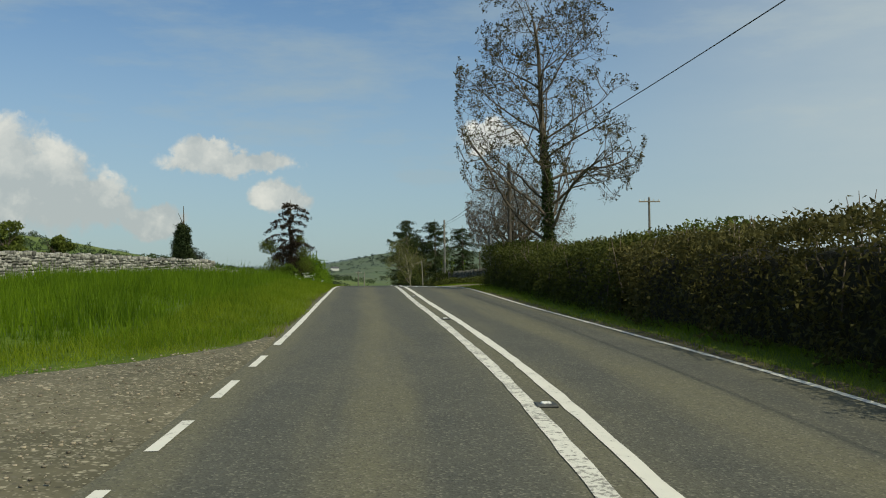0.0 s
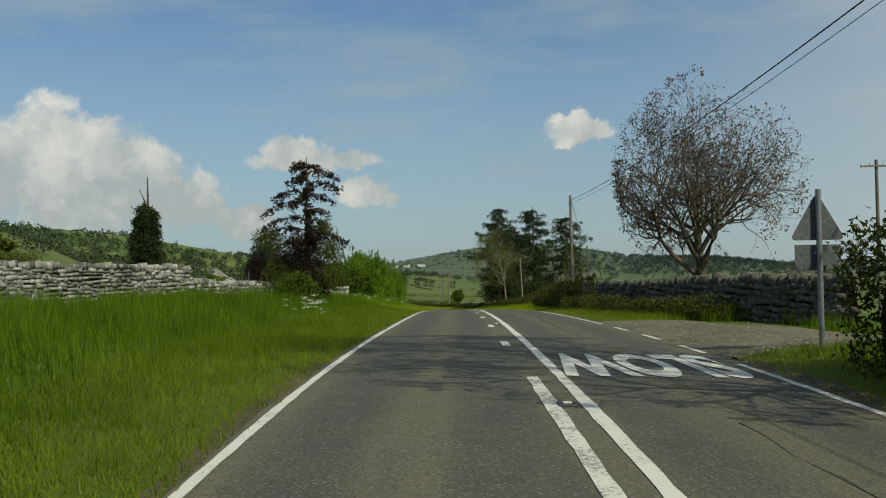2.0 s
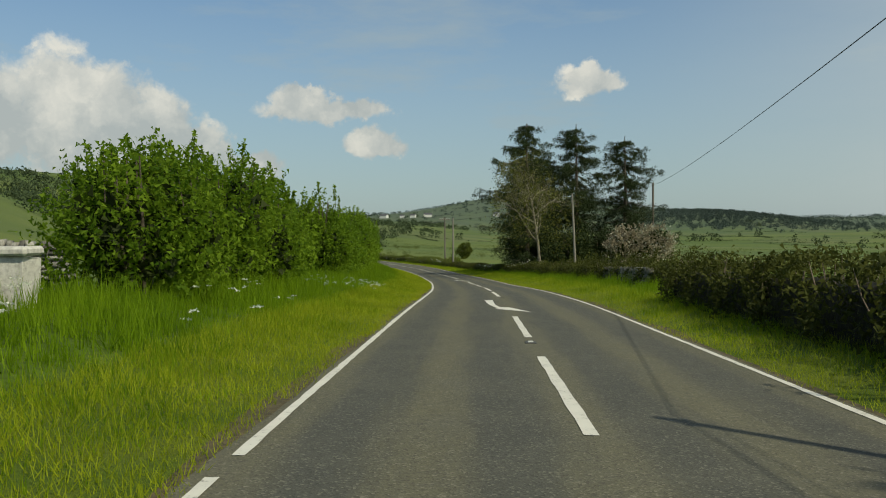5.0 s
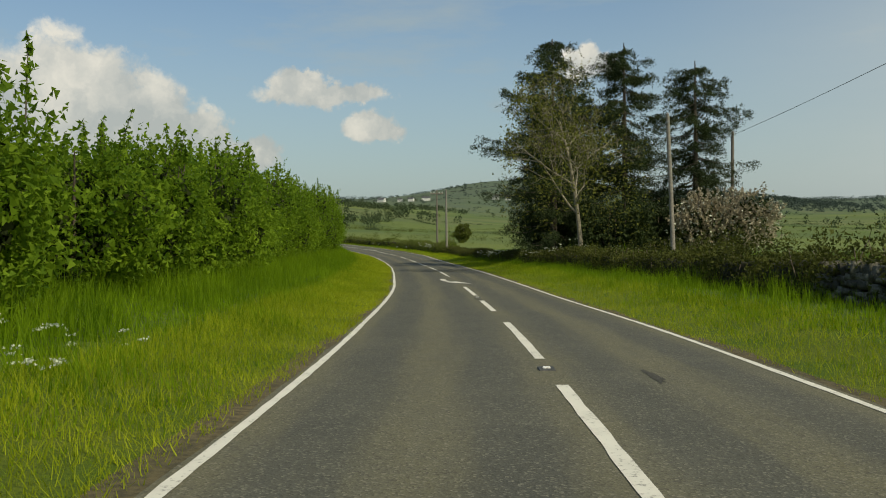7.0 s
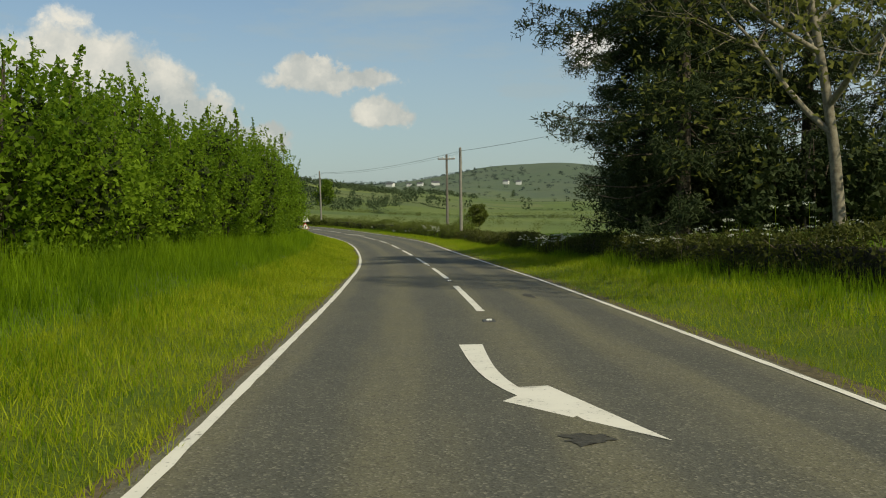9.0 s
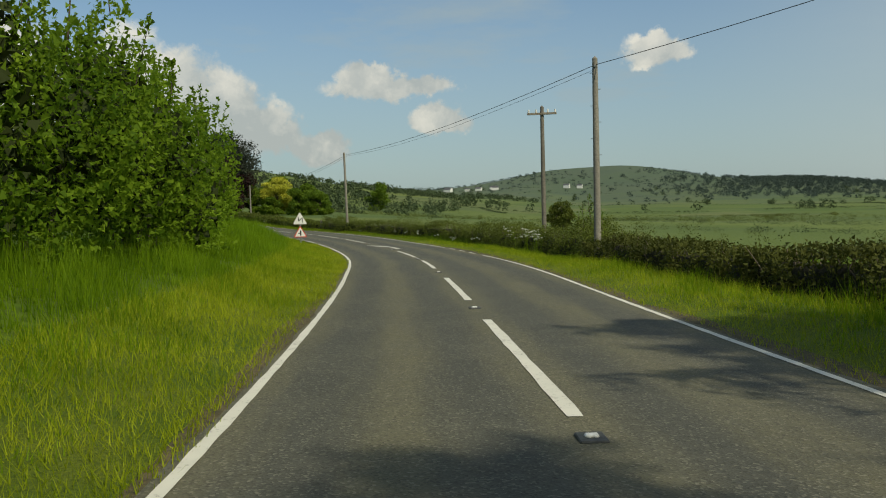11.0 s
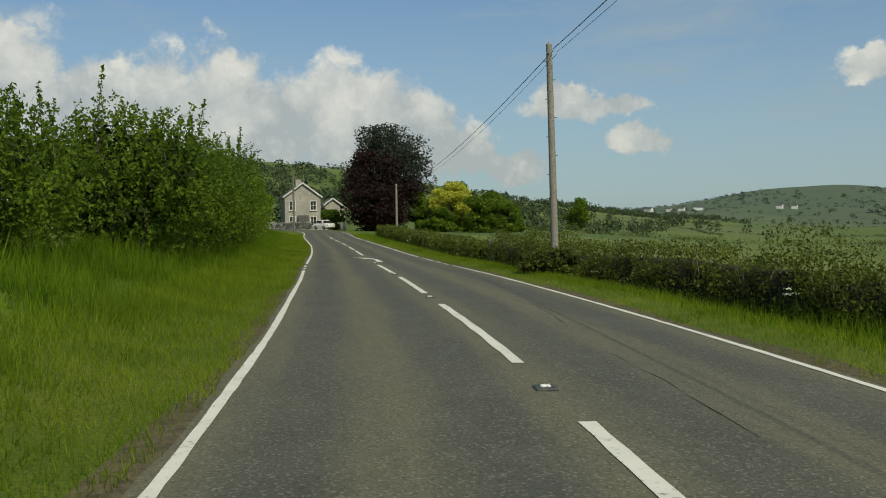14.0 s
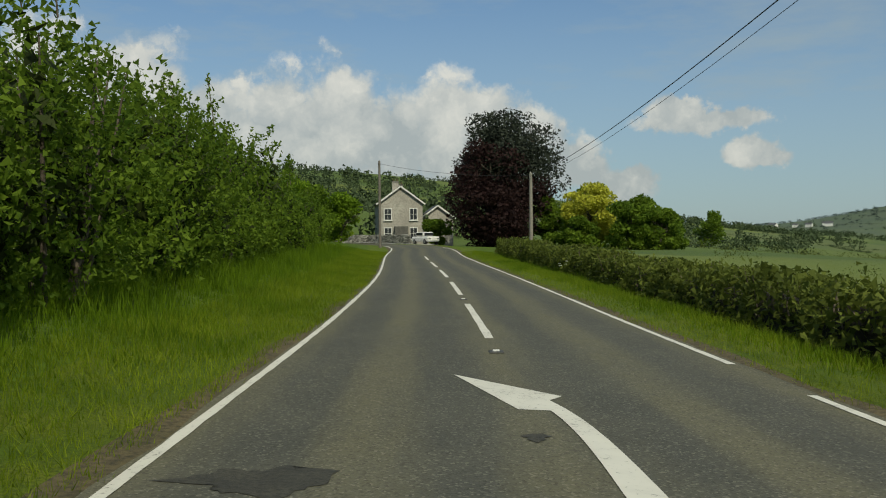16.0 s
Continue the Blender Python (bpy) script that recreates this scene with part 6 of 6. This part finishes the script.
umbels("white cow parsley flowering in the long grass", [(47.4, 49.8, -3.9, -2.7, 11, 0.52), (97, 107, -5.6, -3.2, 34, 0.27), (62, 90, -6.0, -3.5, 14, 0.55)], 1)
umbels("white cow parsley flowering below the hedges", [(155, 161, 5.2, 6.6, 26, 0.8), (192, 198, 5.9, 6.6, 20, 0.95), (139, 150, 6.4, 8, 34, 0.9), (203, 243, 6.0, 7.0, 16, 0.7), (10, 30, 4.9, 5.3, 22, 0.5), (252, 280, 5.4, 6.2, 12, 0.6)], 2)


# ---------------------------------------------------------------- by the bend: house, copper beech and other trees
def sash_window(parent, x, z, w, h, y):
    win = part("window", (box((w + 0.16, 0.10, h + 0.16), (x, y, z)), M_WHITE), parent, "white sash window")
    part("sill", (box((w + 0.3, 0.2, 0.09), (x, y - 0.08, z - h / 2 - 0.11)), M_WHITE), win)
    for sx in (-1, 1):
        for sz in (-1, 1):
            part("pane", (box((w / 2 - 0.05, 0.03, h / 2 - 0.05), (x + sx * w / 4, y - 0.05, z + sz * h / 4)), M_GLASS), win)


def gable_block(parent, name, cx, cy, w, l, eaves, apex, mat):
    """Walls with a gable towards -y and a ridge along y."""
    bm = bmesh.new()
    v = [bm.verts.new((cx + sx * w / 2, cy + sy, z)) for sy in (-l / 2, l / 2) for sx, z in ((-1, -0.5), (1, -0.5), (1, eaves), (0, apex), (-1, eaves))]
    # gable points sit in the middle
    for i in (3, 8):
        v[i].co.x = cx
    bm.faces.new(v[0:5])
    bm.faces.new(v[5:10][::-1])
    for i in range(5):
        j = (i + 1) % 5
        bm.faces.new((v[i], v[i + 5], v[j + 5], v[j]))
    bmesh.ops.recalc_face_normals(bm, faces=bm.faces[:])
    return part(name, (bm, mat), parent)


def roof_of(parent, cx, cy, w, l, eaves, apex, over=0.35, th=0.12):
    for sx in (-1, 1):
        run, rise = w / 2 + over, (apex - eaves) * (w / 2 + over) / (w / 2)
        ln, a = math.hypot(run, rise), math.atan2(rise, run)
        part("roof_slope", (box((ln, l + 2 * over, th), (cx + sx * run / 2, cy, apex - rise / 2 + th * 0.6), Euler((0, sx * a, 0))), M_SLATE), parent, "dark slate roof slope")
        part("bargeboard", (box((ln, 0.05, 0.2), (cx + sx * run / 2, cy - l / 2 - over, apex - rise / 2), Euler((0, sx * a, 0))), M_WHITE), parent)


def chimney(parent, x, y, z, w=0.9, d=0.6, h=1.5):
    st = part("chimney", (box((w, d, h), (x, y, z + h / 2), bevel=0.02), M_RENDER), parent, "pale rendered chimney")
    part("chimney_cap", (box((w + 0.14, d + 0.14, 0.12), (x, y, z + h)), M_STONE_PIECE), st)
    for sx in (-0.22, 0.22):
        bm = bmesh.new()
        bmesh.ops.create_cone(bm, cap_ends=True, segments=10, radius1=0.12, radius2=0.10, depth=0.4, matrix=Matrix.Translation((x + sx, y, z + h + 0.22)))
        part("chimney_pot", (bm, M_DIRT), st)


def farmhouse():
    t = thing("house", "pale rendered two-storey house with slate roof and chimneys", "house", -113.2, 345.5, z=-4.1, turn=36)
    gable_block(t, "wall", 0, 0, 6.0, 9.5, 5.5, 7.7, M_RENDER)
    roof_of(t, 0, 0, 6.0, 9.5, 5.5, 7.7)
    gable_block(t, "wing_wall", 5.6, 2.2, 4.4, 5.5, 3.6, 5.2, M_RENDER)
    roof_of(t, 5.6, 2.2, 4.4, 5.5, 3.6, 5.2)
    for x, z in ((-1.75, 3.9), (1.75, 3.9), (-1.75, 1.3), (1.75, 1.3)):
        sash_window(t, x, z, 0.95, 1.5, -4.78)
    chimney(t, -0.6, -3.4, 6.9)
    chimney(t, 0.6, 3.6, 6.9)
    part("porch", (box((1.8, 1.2, 2.3), (0, -5.3, 1.1), bevel=0.03), M_STONE_PIECE), t, "small stone porch")


farmhouse()
rng = np.random.default_rng(1)
leafy_tree("copper_beech", "great copper beech with dark purple leaves", -92.1, 334.0, 12.4, 13.4, 301, L_PURPLE, 26000, 0.34, trunk=0.5, droop=0.3, bottom=0.0, lumps=90)
leafy_tree("layered_tree", "tall dark tree with layered boughs behind a copper beech", -92.4, 338.5, 17.0, 15.4, 303, L_LAYER, 20000, 0.34, trunk=0.6, droop=0.5, bottom=0.42, lumps=70)
leafy_tree("golden_tree", "golden-leaved tree among green ones", -81.8, 336.8, 7.9, 7.2, 302, L_YELLOW, 8000, 0.34, bottom=0.15)
for k, (x, y, h, w) in enumerate(((-76, 334, 5.2, 7.0), (-73.5, 337, 4.4, 6.0), (-86, 347, 7.8, 8), (-77.5, 345, 6.6, 6.5), (-82, 332.5, 3.4, 6), (-87, 337, 6.4, 4.5), (-74, 343, 4.6, 5))):
    leafy_tree("green_tree", "rounded green tree in full leaf", x, y, h, w, 310 + k, L_BUSH_DEEP, 6000, 0.36, group="trees by the bend", bottom=0.05)
for k, (x, y, h, w) in enumerate(((-104, 318, 5.5, 6), (-100, 306, 6.5, 7), (-95, 297, 6.0, 6), (-126, 346, 6.5, 7), (-121, 336, 3.2, 5), (-104, 340, 3.4, 5), (-119, 333.5, 1.8, 4), (-134, 338, 8, 9))):
    leafy_tree("garden_tree", "green garden tree beside the house", x, y, h, w, 330 + k, L_BUSH_DEEP if k % 2 else L_BUSH, 5000, 0.32, group="trees by the house", bottom=0.05)
leafy_tree("lone_tree", "round dark tree standing alone in fields", -132.7, 627.0, 15.0, 15.0, 360, L_BUSH_DEEP, 4000, 0.8, bottom=0.1)
leafy_tree("field_tree", "small dark tree beyond the hedge", -21.5, 273.4, 3.8, 3.8, 361, L_HEDGE, 5000, 0.24, bottom=0.05)
stone_wall("garden wall of grey stone before the house", [(-120.5, 333.4), (-112, 336.5), (-104.5, 334)], 1.3, 0.45, 7, singles=40, cope=False)


def drive():
    bm = bmesh.new()
    pts = [(-101, 320.5), (-96.5, 325.5), (-98.5, 331), (-104, 332.5), (-108.5, 328.2)]
    vs = [bm.verts.new((x, y, float(ground_z(x, y)) + 0.12)) for x, y in pts]
    bm.faces.new(vs)
    bmesh.ops.subdivide_edges(bm, edges=bm.edges[:], cuts=3, use_grid_fill=True)
    tagged(part("driveway", (bm, M_CONCRETE)), "pale concrete driveway apron at the bend", "driveway", kind="structure")


drive()
def spires(parent, seed, rows):
    """Tall leafy shoots that stand up out of a bush: x, y, height of each."""
    rng = np.random.default_rng(seed)
    for x, y, h in rows:
        stem = [(x, y, 0.3), (x + 0.03, y, h * 0.6), (x + rng.normal() * 0.06, y, h)]
        sh = part("shoot", tubes("shoot", [(stem, [0.028, 0.02, 0.006])], M_BARK, 5), parent, "tall upright shoot")
        z = rng.uniform(h * 0.45, h, 90)
        c = np.stack([x + rng.normal(size=90) * 0.06, y + rng.normal(size=90) * 0.06, z], -1)
        part("shoot_leaves", leaves("shoot_leaves", rng, c, 0.085, L_BUSH_DEEP), sh)


elder = bush("elder_bush", "straggling bush with two tall bare shoots beside a pole", "bush", 0.3, 74.0, 1.4, 1.2, 1.9, 402, L_HEDGE_DARK, 2600, 0.13, 10)
spires(elder, 1, [(-0.35, 0, 3.3), (-0.05, 0.1, 3.7), (0.35, 0, 2.7), (-0.5, 0.2, 2.6), (1.3, 0, 2.4)])
ex, ey = on_line(193.4, 8.5)
elder = bush("elder_bush", "young elder bush with upright shoots behind a hedge", "bush", float(ex), float(ey), 0.9, 0.8, 1.5, 404, L_BUSH, 3000, 0.09, 10)
spires(elder, 2, [(-0.3, 0, 2.1), (0.0, 0.1, 2.5), (0.25, -0.1, 2.2), (0.45, 0.1, 1.9), (-0.5, 0.1, 1.8)])


def stone_barn(x, y, turn):
    """A tumbledown barn: stone walls, part of its slates gone."""
    t = thing("stone_barn", "small tumbledown stone barn in a pasture", "barn", x, y, turn=turn)
    gable_block(t, "wall", 0, 0, 4.2, 6.4, 1.9, 3.0, M_STONE)
    roof_of(t, 0, 0, 4.2, 6.4, 1.9, 3.0, 0.15, 0.1)
    gable_block(t, "lean_to_wall", 0.2, 4.6, 3.0, 2.6, 1.3, 1.7, M_STONE)
    # dark panel set on the closed wall imitates an unlit opening
    part("doorway", (box((0.08, 1.1, 1.6), (2.1, -1.2, 0.8)), M_DARK_FILL), t, "dark panel standing for the unlit inside of a doorway")


stone_barn(-45.0, 166.0, -65)
spruce(-18.3, 65.0, 4.2, 1.3, 403, "small spire-topped dark conifer behind a wall", group="", cone=True)
for k, (x, y, h, w) in enumerate(((-33.5, 71, 5.0, 4.4), (-30.0, 73, 4.2, 2.8), (-44, 100, 4.5, 8), (-52, 112, 5.5, 9), (-38, 104, 4, 7), (-46, 128, 5, 8), (12.9, 42.0, 3.1, 5.0))):
    leafy_tree("field_thorn", "dark thorn tree in the pasture", x, y, h, w, 410 + k, L_HEDGE, 6000, 0.19, group="pasture thorns", bottom=0.02)


def parked_car(x, y, turn):
    """Small white car far off at the bend."""
    t = thing("car", "small white car parked on a pale driveway", "car", x, y, z=float(ground_z(x, y)) + 0.14, turn=turn)
    bm = box((1.7, 3.9, 0.62), (0, 0, 0.62), bevel=0.14)
    part("body", (bm, M_WHITE), t)
    bm = box((1.45, 2.1, 0.55), (0, 0.25, 1.18), bevel=0.16)
    cabin = part("cabin", (bm, M_WHITE), t)
    part("windscreen", (box((1.2, 0.04, 0.36), (0, -0.81, 1.2)), M_GLASS), cabin)
    for sx in (-1, 1):
        part("side_window", (box((0.03, 1.5, 0.32), (sx * 0.73, 0.25, 1.22)), M_GLASS), cabin)
        part("headlight", (box((0.32, 0.05, 0.16), (sx * 0.58, -1.95, 0.68), bevel=0.015), M_METAL), t)
        for sy in (-1.2, 1.25):
            bm = bmesh.new()
            bmesh.ops.create_cone(bm, cap_ends=True, segments=16, radius1=0.31, radius2=0.31, depth=0.2, matrix=Matrix.Translation((sx * 0.76, sy, 0.31)) @ Euler((0, math.pi / 2, 0)).to_matrix().to_4x4())
            w = part("wheel", (bm, M_SIGN_BLACK), t)
            bm = bmesh.new()
            bmesh.ops.create_cone(bm, cap_ends=True, segments=12, radius1=0.19, radius2=0.17, depth=0.03, matrix=Matrix.Translation((sx * 0.87, sy, 0.31)) @ Euler((0, math.pi / 2, 0)).to_matrix().to_4x4())
            part("rim", (bm, M_METAL), w)


parked_car(-100.0, 330.2, 60)


def dead_spike():
    t = thing("dead_spire", "bare dead spire of a tree", "dead tree", -18.2, 64.9)
    part("trunk", tubes("trunk", [([(0, 0, 0), (0.05, 0, 3), (0.0, 0.05, 5.4)], [0.10, 0.08, 0.02]), ([(0.05, 0, 4.0), (-0.35, 0, 4.9)], [0.04, 0.012])], M_BARK, 6), t)


dead_spike()


# ---------------------------------------------------------------- the valley and the hills
def far_house(x, y, w, l, h, turn, label, z=None):
    t = thing("far_house", label, "house", x, y, z=z, turn=turn, group="far houses")
    gable_block(t, "wall", 0, 0, w, l, h, h + w * 0.33, M_WHITE)
    roof_of(t, 0, 0, w, l, h, h + w * 0.33, 0.3, 0.2)
    for u in (-0.25, 0.25):
        part("window", (box((0.05, 1.2, 1.4), (w / 2, u * l, h * 0.55)), M_GLASS), t)
        part("window", (box((1.1, 0.05, 1.4), (u * w, -l / 2, h * 0.55)), M_GLASS), t)


for x, y, w, l, tn in ((-322, 1957, 11, 15, 70), (-263, 1966, 9, 11, 80), (-231, 1970, 11, 13, 95), (-238, 1985, 8, 10, 85), (-93, 1981, 9, 11, 75), (-68, 1982, 8, 10, 80), (-285, 1962, 7, 9, 90)):
    far_house(x, y, w, l, 5.5, tn, "small white house far across the valley")
far_house(-112, 278, 5.5, 9.5, 2.8, 60, "white farmhouse on the hillside")


def clumps(name, label, rng, x, y, h, w, quads, mat):
    """Many small trees or thorn clumps on the land, each a mass of leaves; the nearer, the finer."""
    z = ground_z(x, y)
    r = np.hypot(x + 22, y - 182)
    vs, fs, n = [], [], 0
    for r0, r1, more, fine in ((0, 260, 10, 0.10), (260, 600, 5, 0.14), (600, 9e9, 3, 0.21)):
        k = np.nonzero((r >= r0) & (r < r1))[0]
        if not len(k):
            continue
        q = quads * more
        v = rng.normal(size=(len(k), q, 3))
        v /= np.linalg.norm(v, axis=2)[..., None]
        v *= rng.uniform(0.45, 1.0, (len(k), q, 1)) * (1 + 0.25 * np.sin(v[..., :1] * 5 + k[:, None, None]) * np.sin(v[..., 2:] * 6))
        c = np.stack([x[k], y[k], z[k] + h[k] * 0.45], -1)[:, None] + v * np.stack([w[k] / 2, w[k] / 2, h[k] * 0.5], -1)[:, None]
        lv, lf = leaf_arrays(rng, c.reshape(-1, 3), np.repeat(np.minimum(w[k], h[k] * 1.2) * fine, q), slim=0.8)
        vs.append(lv)
        fs.append(lf + n)
        n += len(lv)
    tagged(part(name, mesh_from(name, np.vstack(vs), np.vstack(fs), mat)), label, "trees", kind="stuff")


def countryside():
    rng = np.random.default_rng(21)
    # hedgerow lines dividing the valley fields
    xs, ys = [], []
    for k in range(70):
        a, r = rng.uniform(-0.62, 0.55), rng.uniform(150, 1900)
        cx, cy = -10 - r * np.sin(a), 150 + r * np.cos(a)
        ang = rng.choice([0.15, 1.75]) + rng.normal() * 0.2
        ln = rng.uniform(50, 130) * (0.5 + r / 1400)
        m = int(ln / 3.0)
        u = np.linspace(-0.5, 0.5, m) * ln
        xs.append(cx + u * np.cos(ang) + rng.normal(size=m) * 1.0)
        ys.append(cy + u * np.sin(ang) + rng.normal(size=m) * 1.0)
    x, y = np.concatenate(xs), np.concatenate(ys)
    s, d = nearest(x, y)
    k = ((d > 30) | (d < -45)) & ((x > -55) | (y > 380) | (d < -45))
    x, y = x[k], y[k]
    tall = (rng.random(len(x)) < 0.08) & (np.hypot(x + 22, y - 182) > 320)
    h = np.where(tall, rng.uniform(5, 9, len(x)), rng.uniform(0.9, 1.6, len(x)))
    w = np.where(tall, h * 0.95, rng.uniform(3.0, 6.0, len(x)))
    clumps("hedgerows", "dark hedgerows and trees dividing the valley fields", rng, x, y, h, w, 16, L_FAR)
    xs, ys = [], []
    for k in range(34):
        cx, cy = rng.uniform(-150, 90), rng.uniform(250, 760)
        ln, ang = rng.uniform(30, 110), rng.choice([0.1, 0.1, 1.5]) + rng.normal() * 0.15
        m = int(ln / 1.6)
        u = np.linspace(-0.5, 0.5, m) * ln
        xs.append(cx + u * np.cos(ang) + rng.normal(size=m) * 0.5)
        ys.append(cy + u * np.sin(ang) + rng.normal(size=m) * 0.5)
    xs.append(rng.uniform(-150, 90, 420))
    ys.append(rng.uniform(235, 700, 420))
    x, y = np.concatenate(xs), np.concatenate(ys)
    s, d = nearest(x, y)
    k = (d > 22) & ((x + 105) ** 2 + (y - 335) ** 2 > 45 ** 2)
    x, y = x[k], y[k]
    h = rng.uniform(0.5, 1.5, len(x))
    clumps("field_scrub", "gorse, rushes and low hedges in the rough fields", rng, x, y, h, h * rng.uniform(1.2, 2.4, len(x)), 6, L_SCRUB)
    # woods and gorse on the hills
    x, y = rng.normal(size=2600) * 420 + 40, rng.normal(size=2600) * 300 + 2350
    q = waves(x, y, 60, 3.0) + 0.5 * waves(x, y, 23, 1.0)
    k = (q > -0.15) & (ground_z(x, y) < 54)
    x, y = x[k], y[k]
    h = rng.uniform(2, 5.5, len(x))
    clumps("hill_woods", "scattered dark woods on the far hill", rng, x, y, h, h * 2.0, 16, L_FAR_HAZED)
    x, y = rng.normal(size=1800) * 130 + 360, rng.normal(size=1800) * 140 + 1940
    h = rng.uniform(5, 9, len(x))
    clumps("valley_wood", "dark green wood filling the valley side", rng, x, y, h, h * 1.3, 12, L_FAR_HAZED)
    # wooded hillside to the left
    x, y = -rng.uniform(110, 620, 4200), rng.uniform(130, 1500, 4200)
    q = waves(x, y, 70, 5.0) + 0.6 * waves(x, y, 26, 2.0)
    k = q > (0.25 - 0.6 * ease((620 - np.hypot(x + 110, y - 340)) / 300))
    x, y = x[k], y[k]
    h = rng.uniform(3, 8, len(x))
    clumps("hillside_woods", "dark trees and thorns on the hillside", rng, x, y, h, h * 1.25, 14, L_FAR)
    x, y = rng.uniform(-1500, 2200, 2400), rng.uniform(2300, 3900, 2400)
    k = (np.abs(x + 40) > 560) | (y > 3500)
    x, y = x[k], y[k]
    h = rng.uniform(6, 14, len(x))
    clumps("distant_woods", "distant woods along the skyline", rng, x, y, h, h * 2.2, 6, L_FAR_HAZED)


countryside()
